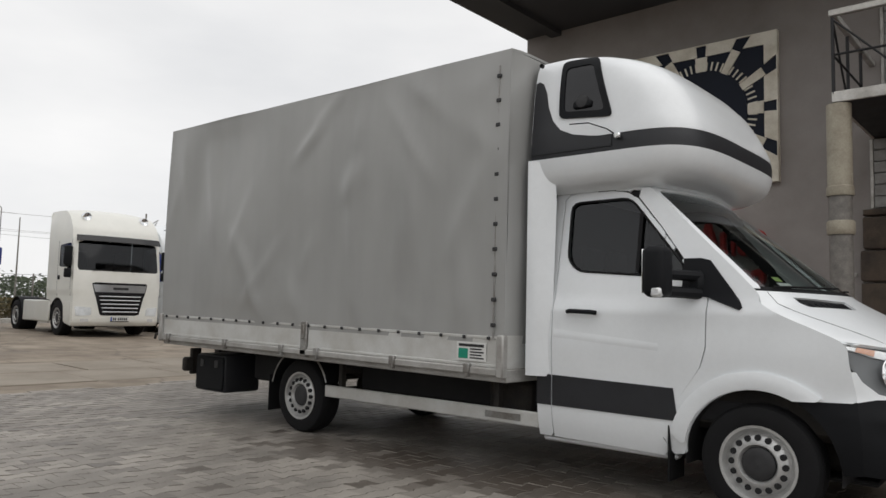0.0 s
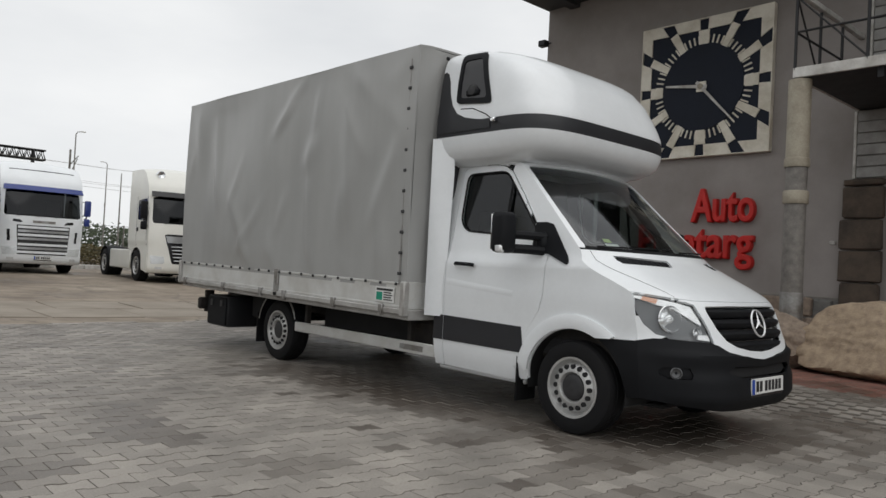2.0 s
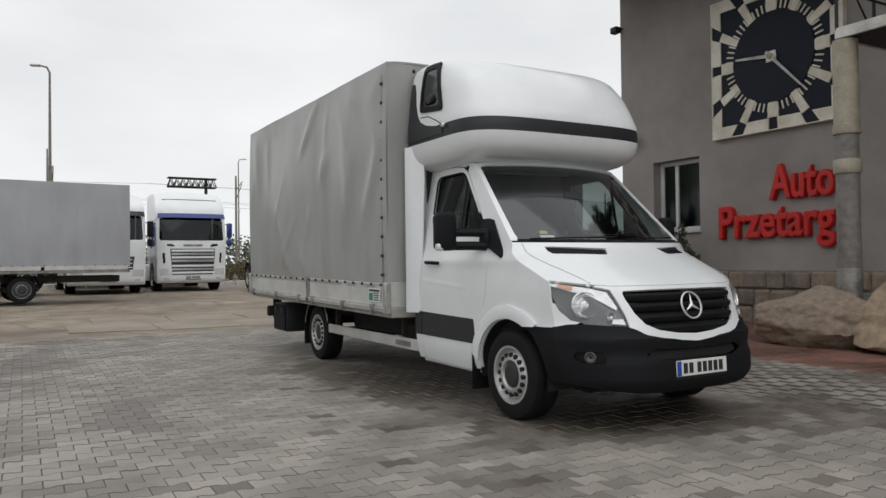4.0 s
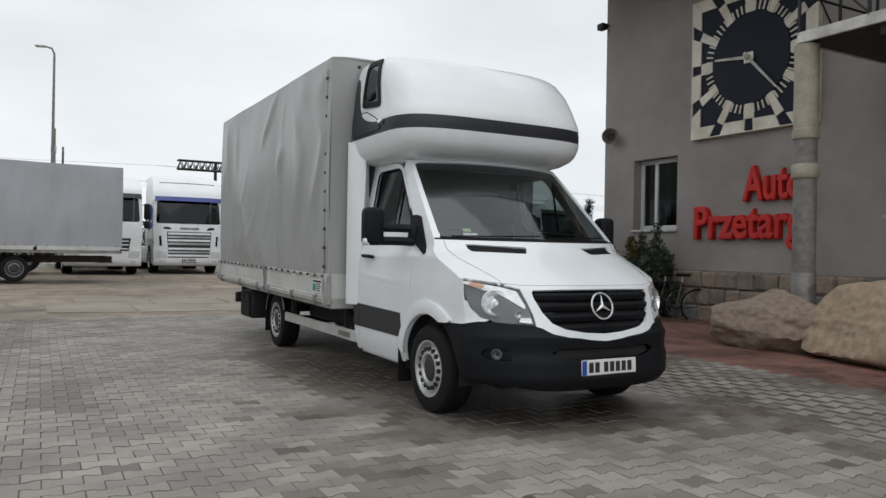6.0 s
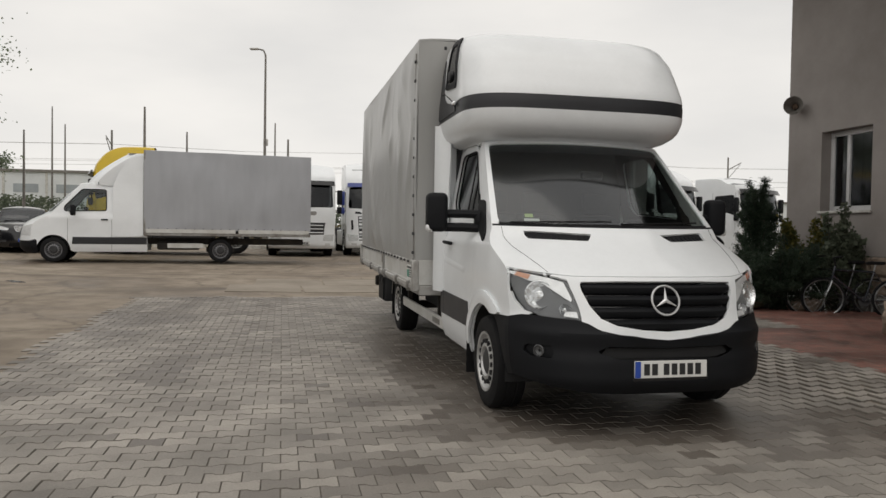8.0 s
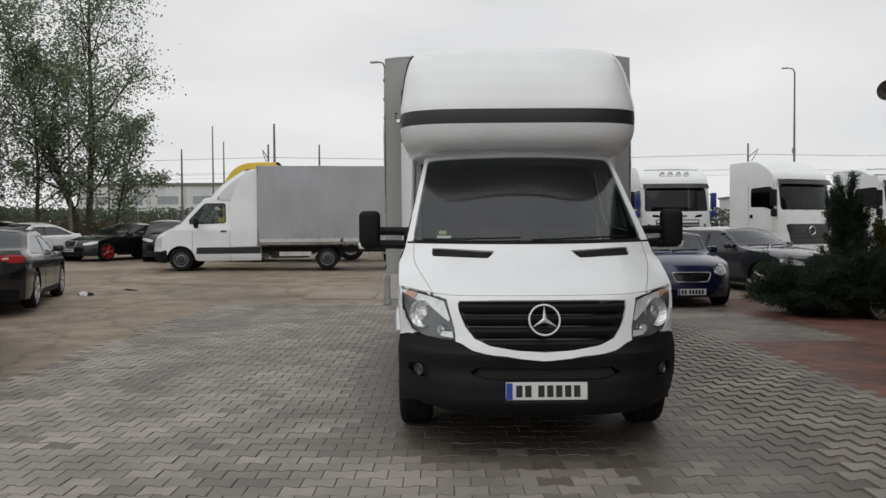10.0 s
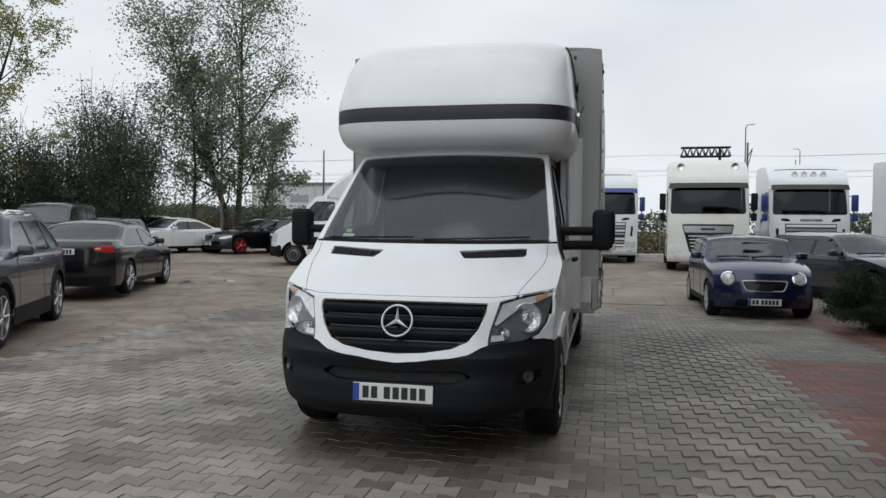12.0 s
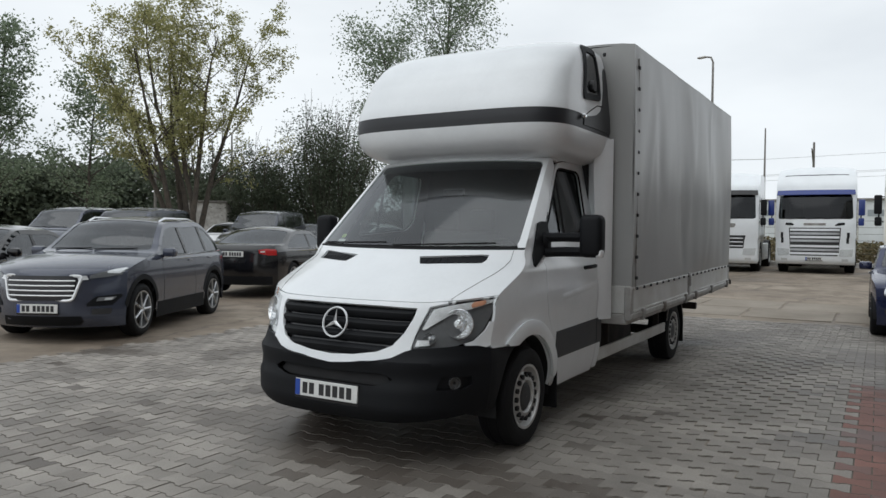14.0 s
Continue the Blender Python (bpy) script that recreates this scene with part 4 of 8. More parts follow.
def tarp_body(parent, x0, x1, hw, z0, z1, mat, seed, cell=0.06, stripes=()):
    """A tarpaulin cover with folds: right, left, front, rear and roof sheets."""
    rng = np.random.RandomState(seed)
    folds = [(rng.uniform(x0, x1), rng.uniform(z0, z1), rng.uniform(-0.9, 0.9), rng.uniform(0.25, 0.9), rng.uniform(0.05, 0.12), rng.uniform(0.008, 0.028)) for _ in range(34)]
    streaks = [(rng.uniform(x0, x1), rng.uniform(z0 + 0.4, z1 - 0.4), rng.uniform(-0.22, 0.22), rng.uniform(0.5, 1.1), rng.uniform(0.06, 0.16), rng.uniform(-0.012, 0.014)) for _ in range(26)]

    def fold(a, z, folds=folds):
        out = 0.040 * noise.noise(Vector((a * 0.8, z * 0.7, seed * 3.1))) + 0.014 * noise.noise(Vector((a * 2.6, z * 0.9, seed)))
        for fx, fz, sl, ln, wd, am in folds:
            u, v = a - fx, z - fz
            c, s = math.cos(sl), math.sin(sl)
            along, off = u * s + v * c, u * c - v * s
            if abs(along) < ln and abs(off) < wd * 4:
                out += am * math.exp(-(off / wd) ** 2) * (1 - (along / ln) ** 2) ** 2
        edge = min(z - z0, z1 - z, a - x0, x1 - a) / 0.25
        return out * min(1.0, max(0.0, edge))

    def make_side(kind):
        return sheet(lambda x, z: Vector((x, -hw - fold(x, z, kind) - 0.02 * math.sin(math.pi * min(1, max(0, (z - z0) / (z1 - z0)))), z)), [(x0, z0), (x1, z0), (x1, z1 - 0.03), (x0, z1 - 0.03)], cell=cell, rim=0.012)
    part("side_curtain", make_side(folds), mat, parent)
    part("side_curtain", mirrored(make_side(streaks)), mat, parent)
    part("roof_sheet", sheet(lambda x, y: Vector((x, y, z1 - 0.03 * (abs(y) / hw) ** 8 + 0.01 * noise.noise(Vector((x, y, 2))))), [(x0, -hw - 0.002), (x1, -hw - 0.002), (x1, hw + 0.002), (x0, hw + 0.002)], cell=0.12, rim=0.02), mat, parent)
    fr = sheet(lambda y, z: Vector((x1 + 0.004 * noise.noise(Vector((y * 3, z * 2, 5))), y, z)), [(-hw, z0), (hw, z0), (hw, z1 - 0.03), (-hw, z1 - 0.03)], cell=0.1)
    part("front_curtain", fr, mat, parent)
    part("rear_curtain", sheet(lambda y, z: Vector((x0, y, z)), [(-hw, z0), (hw, z0), (hw, z1 - 0.03), (-hw, z1 - 0.03)], cell=0.2, flip=True), mat, parent)


def buckles(parent, xs, hw, z, mat="hub"):
    for sgn in (-1, 1):
        for x in xs:
            b = boxed((-0.011, -0.010, -0.013), (0.011, 0.010, 0.013), 0.004)
            part("buckle", b, M[mat], parent, m=pose(x, sgn * (hw + 0.014), z))


def white_truck():
    T = thing("box_truck", None, "white box truck with roof sleeper and grey tarpaulin body", "truck")
    S = Shell([
        (0.86, 0.235, 0.36, 0, 4.0), (0.985, 0.30, 0.44, 0, 4.2), (1.025, 0.42, 0.47, 0, 4.4), (1.025, 0.56, 0.47, 0, 4.4), (0.985, 0.70, 0.445, 0, 4.1), (0.945, 0.82, 0.42, 0, 3.8),
        (0.893, 0.97, 0.395, 0, 3.4), (0.838, 1.06, 0.36, -0.02, 3.0), (0.70, 1.15, 0.345, 0.0, 2.7), (0.50, 1.255, 0.34, 0.02, 2.6), (0.36, 1.335, 0.34, 0.02, 2.4),
        (0.29, 1.39, 0.31, -0.01, 2.0), (-0.18, 1.775, 0.21, 0.01, 2.0), (-0.60, 2.105, 0.12, 0.02, 2.0), (-0.72, 2.17, 0.09, 0.05, 2.2), (-1.0, 2.22, 0.05, 0.08, 2.4), (-1.56, 2.25, 0.0, 0.10, 2.6)], truck_width)
    mk, H = S.marks, S.half
    Z = lambda z: S.at_z(z, mk[0], mk[7])
    f = S.strip
    sh = lambda ol, holes=(), off=0.0, cell=0.045, rim=0.02: sheet(f if not off else offset(f, -off), ol, holes, cell, rim, flip=True)

    def zb(poly):
        return [(Z(z) if z < 1.06 else mk[7] + (z - 1.06) * 0.9, b) for z, b in poly]

    def sym(poly):
        return poly + [(z, -b) for z, b in poly[::-1] if abs(b) > 1e-6]

    # front: bumper, surround, grille, lamps
    seam = [(0.645, 0), (0.655, 0.15), (0.675, 0.32), (0.71, 0.46), (0.752, 0.535), (0.772, 0.60), (0.778, 0.70), (0.787, 0.82), (0.785, 0.90), (0.765, H)]
    low = [(0.365, H), (0.335, 0.80), (0.30, 0.55), (0.29, 0.3), (0.29, 0.0)]
    intake = zb([(0.53, 0.36), (0.575, 0.50), (0.612, 0.42), (0.608, 0.30), (0.60, 0.0), (0.608, -0.30), (0.612, -0.42), (0.575, -0.50), (0.53, -0.36)])
    fogs = [zb([(0.52, g * 0.74), (0.515, g * 0.855), (0.545, g * 0.89), (0.595, g * 0.885), (0.60, g * 0.76)]) for g in (1, -1)]
    bump_poly = zb([(z, b) for z, b in seam] + low + [(z, -b) for z, b in low[::-1][1:]] + [(z, -b) for z, b in seam[::-1][:-1]])
    relief = lambda s, b: (0.020 * math.exp(-((s - Z(0.675)) / 0.028) ** 2) - 0.022 * math.exp(-((s - Z(0.575)) / 0.05) ** 2) + 0.018 * math.exp(-((s - Z(0.385)) / 0.05) ** 2)) * max(0.0, 1 - (abs(b) / H / 0.97) ** 8)
    bumper = part("front_bumper", sheet(lambda s, b: offset(f, -relief(s, b))(s, b), bump_poly, [intake] + fogs, 0.028, 0.02, flip=True), M["plastic"], T, "black textured plastic bumper")
    part("lower_intake", sh(intake, off=-0.05, rim=0), M["gap"], bumper)
    for p in fogs:
        part("fog_lamp_recess", sh(p, off=-0.03, cell=0.02, rim=0), M["plastic"], bumper)
    for g in (1, -1):
        c = f(Z(0.557), g * 0.825)
        d = (offset(f, -1.0)(Z(0.557), g * 0.825) - c).normalized()
        fl = lathe([(0.042, -0.012), (0.042, 0.004), (0.034, 0.006), (0.030, -0.006), (0.001, -0.012)], 20, "z")
        part("fog_lamp", fl, M["foglamp"], bumper, "round fog lamp", m=Matrix.Translation(c - d * 0.02) @ d.to_track_quat("Z", "Y").to_matrix().to_4x4())
    gr = [(1.026, 0.0), (1.026, 0.30), (1.018, 0.553), (0.96, 0.548), (0.86, 0.512), (0.785, 0.455), (0.740, 0.35), (0.712, 0.18), (0.700, 0.0)]
    gpoly = zb(sym(gr))
    lamp = [(0.776, 0.575), (0.783, 0.70), (0.792, 0.82), (0.815, 0.885), (0.88, 0.925), (1.00, 0.95), (1.085, 0.968), (1.066, 0.86), (1.045, 0.72), (1.026, 0.625), (0.93, 0.600), (0.85, 0.582)]
    lamps = [zb(lamp), zb([(z, -b) for z, b in lamp])]
    hood_edge = [(1.052, 0.0), (1.052, 0.35), (1.048, 0.60), (1.062, 0.80), (1.10, H)]
    top = [(Z(z) if z < 1.06 else mk[7] + (z - 1.06) * 0.9, b) for z, b in hood_edge]
    front_poly = [(Z(z), b) for z, b in seam] + top[::-1] + [(s, -b) for s, b in top[1:]] + [(Z(z), -b) for z, b in seam[::-1][:-1]]
    part("front_panel", sh(front_poly, [gpoly] + lamps, cell=0.018), M["white"], T)
    grille = part("grille", sh(gpoly, off=-0.045, rim=0), M["blackgloss"], T, "black grille with four slats")

    def half_at(z):
        return float(np.interp(z, [0.700, 0.712, 0.740, 0.785, 0.86, 0.96, 1.02, 1.06], [0.05, 0.18, 0.35, 0.455, 0.512, 0.548, 0.553, 0.55])) - 0.012
    for za, zc in ((0.718, 0.782), (0.797, 0.861), (0.876, 0.938), (0.952, 1.014)):
        zs = [za + (zc - za) * k / 3 for k in range(4)]
        poly = zb([(z, half_at(z)) for z in zs] + [(z, -half_at(z)) for z in zs[::-1]])
        mid = (Z(za) + Z(zc)) / 2
        slat = sheet(lambda s, b, mid=mid, w=(Z(zc) - Z(za)) / 2: offset(f, -0.004 + 0.03 * ((s - mid) / w) ** 2)(s, b), poly, (), 0.02, 0.012, flip=True)
        part("slat", slat, M["plastic"], grille)
    ring = lathe([(0.101, -0.006), (0.106, 0.0), (0.102, 0.008), (0.096, 0.008), (0.092, 0.0), (0.096, -0.006), (0.101, -0.006)], 40, "x")
    badge = part("badge_ring", ring, M["badge"], grille, "chrome ring badge", m=pose(0.945, 0, 0.905, 0, -16, 0))
    star = bmesh.new()
    for k in range(3):
        a = radians(90 + 120 * k)
        d, n2 = Vector((0, math.cos(a), math.sin(a))), Vector((0, -math.sin(a), math.cos(a)))
        vs = [star.verts.new(q) for q in (Vector((0.0, 0, 0)) + n2 * 0.014, Vector((0.012, 0, 0)), Vector((0, 0, 0)) - n2 * 0.014, d * 0.092 + Vector((0.003, 0, 0)))]
        star.faces.new((vs[0], vs[1], vs[3])), star.faces.new((vs[1], vs[2], vs[3]))
    for fc in star.faces:
        fc.normal_update()
        if fc.normal.x < 0:
            fc.normal_flip()
    part("badge_spokes", star, M["badge"], badge, m=pose(0.004, 0, 0), smooth=0)
    for i, g in enumerate((1, -1)):
        hl = part("headlight", sh(lamps[i], off=-0.035, cell=0.025, rim=0), M["housing"], T, "clear headlight with amber indicator corner")
        for (z, b, r) in ((0.925, 0.795, 0.098), (0.835, 0.665, 0.040)):
            c, d = f(Z(z), g * b), (offset(f, -1.0)(Z(z), g * b) - f(Z(z), g * b)).normalized()
            d = (d + Vector((0.8, 0, 0))).normalized()
            bowl = lathe([(r, 0.012), (r * 0.95, 0.016), (r * 0.88, 0.0), (r * 0.55, -0.02), (r * 0.38, -0.01), (r * 0.30, 0.006), (0.001, 0.012)], 24, "z")
            part("reflector", bowl, M["bowl"], hl, m=Matrix.Translation(c - d * 0.024) @ d.to_track_quat("Z", "Y").to_matrix().to_4x4())
        drl = zb([(0.87, g * 0.605), (0.94, g * 0.625), (1.015, g * 0.648), (1.04, g * 0.74), (1.058, g * 0.86), (1.08, g * 0.965), (1.045, g * 0.945), (1.015, g * 0.86), (0.995, g * 0.76), (0.94, g * 0.69)])
        part("upper_lamp_strip", sh(drl, off=-0.018, cell=0.02, rim=0.01), M["reflector"], hl)
        ind = zb([(1.018, g * 0.85), (1.048, g * 0.83), (1.062, g * 0.90), (1.035, g * 0.92)])
        part("indicator", sh(ind, off=-0.012, cell=0.02, rim=0.006), M["amber"], hl, "amber indicator")
        part("lens", sh(lamps[i], off=0.001, cell=0.03, rim=0), M["lens"], hl).visible_shadow = False
        corner = zb([(0.787, g * 0.595), (0.795, g * 0.68), (0.825, g * 0.665), (0.825, g * 0.60)])
        part("position_lamp", sh(corner, off=-0.01, cell=0.02, rim=0.006), M["reflector"], hl)
    # bonnet with its vents
    vent = lambda g: rounded([(mk[11] - 0.055, g * 0.745), (mk[11] - 0.140, g * 0.715), (mk[11] - 0.185, g * 0.32), (mk[11] - 0.080, g * 0.27)], 0.015, 2)
    bon = [(s + 0.006, b) for s, b in top] + [(mk[11] - 0.012, H), (mk[11] - 0.012, 0.0)]
    bon = bon + [(s, -b) for s, b in bon[::-1] if b > 0]
    bonnet = part("bonnet", sh(bon, [vent(1), vent(-1)]), M["white"], T)
    for g in (1, -1):
        v = part("bonnet_vent", sh(vent(g), off=-0.014, cell=0.03, rim=0), M["plastic"], bonnet, "black slotted air vent")
        for k in range(9):
            b = g * (0.33 + 0.046 * k)
            part("vent_rib", sh([(mk[11] - 0.135, b), (mk[11] - 0.085, b), (mk[11] - 0.085, b + 0.012), (mk[11] - 0.135, b + 0.012)], off=-0.009, cell=0.02, rim=0.004), M["plastic"], v)
    for g in (1, -1):
        line = [offset(f, -0.001)(mk[7] + 0.01 + (mk[11] - 0.02 - mk[7] - 0.01) * q / 8, g * H * (0.76 + 0.17 * (q / 8) ** 0.9)) for q in range(9)]
        part("bonnet_seam", tubed(line, 0.0016, 5), M["gap"], bonnet)
    # screen and roof
    cowl = [(mk[11] - 0.008, -H), (mk[11] - 0.008, H), (mk[11] + 0.012, H), (mk[11] + 0.012, -H)]
    part("scuttle", sh(cowl, off=-0.004), M["plastic"], T)
    ws = rounded([(mk[11] + 0.02, -0.905), (mk[11] + 0.02, 0.905), (mk[13] + 0.02, 0.915), (mk[13] + 0.02, -0.915)], 0.07)
    part("roof", sh([(mk[11] + 0.012, -H), (mk[11] + 0.012, H), (mk[16], H), (mk[16], -H)], [ws]), M["white"], T)
    wsn = part("windscreen", sh(ws, off=-0.008, rim=0), M["screen"], T, "tinted windscreen with dark band along the top")
    wsn.visible_shadow = False
    # black band just behind the glass along its top edge
    part("dark_top_band", sh(rounded([(mk[13] - 0.10, -0.90), (mk[13] - 0.115, 0.0), (mk[13] - 0.10, 0.90), (mk[13] + 0.018, 0.90), (mk[13] + 0.018, -0.90)], 0.03), off=-0.014, rim=0), M["blackgloss"], wsn)
    part("seal", joined([sh([(mk[11] + 0.012, -0.93), (mk[11] + 0.012, 0.93), (mk[11] + 0.035, 0.90), (mk[11] + 0.035, -0.90)], off=-0.004, rim=0)]), M["rubber"], wsn)
    part("toll_sticker", sh([(mk[11] + 0.06, -0.72), (mk[11] + 0.06, -0.61), (mk[11] + 0.10, -0.61), (mk[11] + 0.10, -0.72)], off=-0.012, rim=0), M["plate"], wsn)
    part("green_sticker", sh([(mk[11] + 0.115, -0.71), (mk[11] + 0.115, -0.65), (mk[11] + 0.16, -0.65), (mk[11] + 0.16, -0.71)], off=-0.012, rim=0), surface("pale_green_sticker", (0.42, 0.55, 0.18), 0.5), wsn)
    for b0, b1 in ((-0.82, -0.08), (0.0, 0.76)):
        w = [offset(f, -0.010)(mk[11] + 0.026 + 0.028 * k / 6, b0 + (b1 - b0) * k / 6) for k in range(7)]
        part("wiper", tubed(w, 0.007, 6), M["rubber"], T)
    # sides
    arch = arc(0.0, 0.345, 0.445, 0, 180, 22)
    edge_pts = S.side_outline(Z(0.76), mk[16], 90)
    ex = edge_pts[-1][0]
    door = [(-1.435, 0.33), (-0.60, 0.315), (-0.555, 0.36)] + [(0.0 + 0.60 * math.cos(radians(a)), 0.345 + 0.60 * math.sin(radians(a))) for a in (172, 165, 158, 150, 143)] + [(-0.345, 0.90), (-0.31, 1.02), (-0.305, 1.36), (-0.66, 1.83), (-0.845, 2.045), (-0.93, 2.095), (-1.05, 2.115), (-1.30, 2.12), (-1.40, 2.11), (-1.435, 2.07)]
    wind = rounded([(-1.375, 2.045), (-0.90, 2.05), (-0.475, 1.555), (-0.475, 1.475), (-1.27, 1.53), (-1.36, 1.62)], 0.07)
    tri = [(-0.475, 1.60), (-0.475, 1.36), (-0.305, 1.345), (-0.07, 1.255), (-0.10, 1.325), (-0.30, 1.585), (-0.36, 1.60)]
    rear_post = [(-1.56, 0.33), (-1.441, 0.33), (-1.441, 2.075), (-1.40, 2.117), (-1.05, 2.122), (-0.92, 2.10)] + [p for p in edge_pts if p[0] < -0.846 and p[1] > 2.0]
    body_front = [p for p in edge_pts if p[0] > -0.84] + [(-0.84, 2.055), (-0.655, 1.835), (-0.298, 1.362), (-0.303, 1.02), (-0.338, 0.905)] + [(0.60 * math.cos(radians(a)), 0.345 + 0.60 * math.sin(radians(a))) for a in (142, 149, 157, 164, 171)] + [(-0.55, 0.36), (-0.53, 0.335), (-0.445, 0.345)] + [p for p in arch[::-1][1:] if p[0] < 0.19] + [(0.205, 0.748)]
    both(T, "front_wing", lambda: sheet(S.right, body_front, (), 0.022, 0.02), M["white"])
    both(T, "rear_corner_panel", lambda: sheet(S.right, rear_post, (), 0.026, 0.02), M["white"])
    doors = both(T, "door", lambda: sheet(S.right, door, [wind], 0.026, 0.02), M["white"])
    side_off = lambda d: offset(S.right, d)
    both(T, "bumper_end", lambda: sheet(S.right, [(0.452, 0.352)] + S.side_outline(Z(0.362), Z(0.762), 14) + [(0.212, 0.742)] + arc(0.0, 0.345, 0.448, 60, 6, 10), (), 0.02, 0.02), M["plastic"])
    flare = arc(0, 0.345, 0.45, 63, 172, 24) + arc(0, 0.345, 0.555, 166, 50, 22) + [(0.33, 0.752)]
    both(T, "wheel_arch_lip", lambda: sheet(lambda x, z: side_off(0.026 * max(0.0, 1 - ((math.hypot(x, z - 0.345) - 0.49) / 0.10) ** 2) + 0.003)(x, z), flare, (), 0.025, 0.02), M["white"])
    both(T, "gap_backing", lambda: sheet(side_off(-0.024), [(-1.55, 0.34), (-0.50, 0.34), (-0.50, 0.60), (-0.26, 0.95), (-0.22, 1.36), (-0.62, 1.88), (-0.80, 2.09), (-1.0, 2.15), (-1.55, 2.15)], [wind], 0.06), M["gap"])
    strip = [(-1.55, 0.555), (-0.49, 0.55), (-0.52, 0.755), (-1.55, 0.775)]
    for k, d in enumerate(doors):
        mir = (lambda b: b) if k == 0 else mirrored
        g = -1 if k == 0 else 1
        win = part("door_window", mir(sheet(side_off(-0.012), wind, (), 0.04)), M["window"], d, "dark tinted door window")
        part("window_seal", mir(tubed([side_off(0.002)(x, z) for x, z in wind], 0.009, 6, True)), M["rubber"], d)
        part("quarter_post", mir(sheet(side_off(0.012), [(-0.815, 1.515), (-0.79, 1.513), (-0.79, 1.94), (-0.815, 1.97)], (), 0.03, 0.008)), M["rubber"], d)
        part("rubbing_strip", mir(sheet(side_off(0.007), [(-1.43, 0.557), (-0.49, 0.55), (-0.52, 0.757), (-1.43, 0.775)], (), 0.04, 0.012)), M["band"], d, "black rubbing strip")
        part("mirror_base", mir(sheet(side_off(0.014), tri, (), 0.03, 0.012)), M["plastic"], d)
        h = bmesh.new()
        tube(h, [(-1.30, -1.005, 1.235), (-1.27, -1.032, 1.24), (-1.10, -1.032, 1.235), (-1.07, -1.005, 1.23)], 0.016, 8)
        part("door_handle", mir(h), M["plastic"], d, "black pull handle")
        part("swage_line", mir(sheet(lambda x, z: side_off(0.004 * max(0, 1 - abs(z - (1.075 - 0.075 * (x + 1.42))) / 0.03))(x, z), [(-1.42, 1.05), (-0.62, 0.99), (-0.62, 1.04), (-1.42, 1.11)], (), 0.02)), M["white"], d)
        # mirror
        mm = bmesh.new()
        box(mm, (-0.57, -1.355, 1.335), (-0.425, -1.18, 1.655), 0.045, None, 3)
        mr = part("door_mirror", mir(mm), M["plastic"], d, "tall black door mirror on arms")
        arms = bmesh.new()
        tube(arms, [(-0.36, -0.92, 1.48), (-0.44, -1.05, 1.485), (-0.49, -1.20, 1.485)], 0.035, 8)
        tube(arms, [(-0.36, -0.94, 1.37), (-0.44, -1.05, 1.375), (-0.49, -1.20, 1.375)], 0.037, 8)
        box(arms, (-0.44, -0.975, 1.34), (-0.33, -0.90, 1.52), 0.03)
        part("mirror_arm", mir(arms), M["plastic"], mr)
        part("mirror_glass", mir(boxed((-0.576, -1.335, 1.36), (-0.568, -1.20, 1.635), 0.003)), M["mirror"], mr)
        part("indicator", mir(boxed((-0.51, -1.361, 1.335), (-0.44, -1.295, 1.40), 0.015)), M["reflector"], mr)
    both(T, "corner_strip", lambda: sheet(side_off(0.007), [(-1.56, 0.557), (-1.442, 0.557), (-1.442, 0.775), (-1.56, 0.777)], (), 0.04, 0.012), M["band"])
    both(T, "sill", lambda: boxed((-1.56, -0.90, 0.285), (-0.53, -0.80, 0.33), 0.015), M["white"])
    # white side wings between cab and body
    def wingf(x, z):
        t = (x + 1.62) / 0.20
        return Vector((x, -(1.06 - 0.10 * max(0, t) ** 1.6 * (1.0 if z > 0 else 0)) + 0.05 * max(0, z - 1.3) * t, z))
    both(T, "side_deflector", lambda: sheet(wingf, [(-1.62, 0.76), (-1.455, 0.76), (-1.44, 1.2), (-1.44, 2.05), (-1.455, 2.33), (-1.62, 2.36)], (), 0.04, 0.025), M["white"], "white panel bridging cab and body")
    part("cab_rear_wall", boxed((-1.60, -0.93, 0.45), (-1.56, 0.93, 2.25), 0.02), M["white"], T)

    # sleeper fairing
    ZL = [2.12, 2.145, 2.185, 2.25, 2.34, 2.44, 2.54, 2.70, 2.85, 3.0, 3.08, 3.13, 3.155]
    XF = [-0.70, -0.58, -0.46, -0.39, -0.36, -0.355, -0.375, -0.45, -0.54, -0.68, -0.83, -1.0, -1.2]
    WD = [0.82, 0.90, 0.965, 1.0, 1.02, 1.022, 1.018, 1.0, 0.985, 0.958, 0.935, 0.905, 0.86]
    A, N = 2.3, 4.2

    def plan(z):
        xf, w = float(np.interp(z, ZL, XF)), float(np.interp(z, ZL, WD))
        xs = max(xf - 0.62, -1.50)
        return xf, w, xs, xf - xs

    def fair(a, z):
        xf, w, xs, L = plan(z)
        g = abs(a) / A
        if g > 0.72:
            x, y = xs + (-1.62 - xs) * (g - 0.72) / 0.28, w
        else:
            ph = (1 - g / 0.72) * math.pi / 2
            x, y = xs + L * math.sin(ph) ** (2 / N), w * math.cos(ph) ** (2 / N)
        return Vector((x, math.copysign(y, a), z))

    def fside(x, z):
        xf, w, xs, L = plan(z)
        u = min(1.0, max(0.0, (x - xs) / L))
        return Vector((x, -w * (1 - u ** N) ** (1 / N), z))
    fsh = lambda ol, holes=(), off=0.0, cell=0.045, rim=0.015: sheet(offset(fair, off) if off else fair, ol, holes, cell, rim)
    fss = lambda ol, holes=(), off=0.0, cell=0.03, rim=0.008: sheet(offset(fside, off), ol, holes, cell, rim)
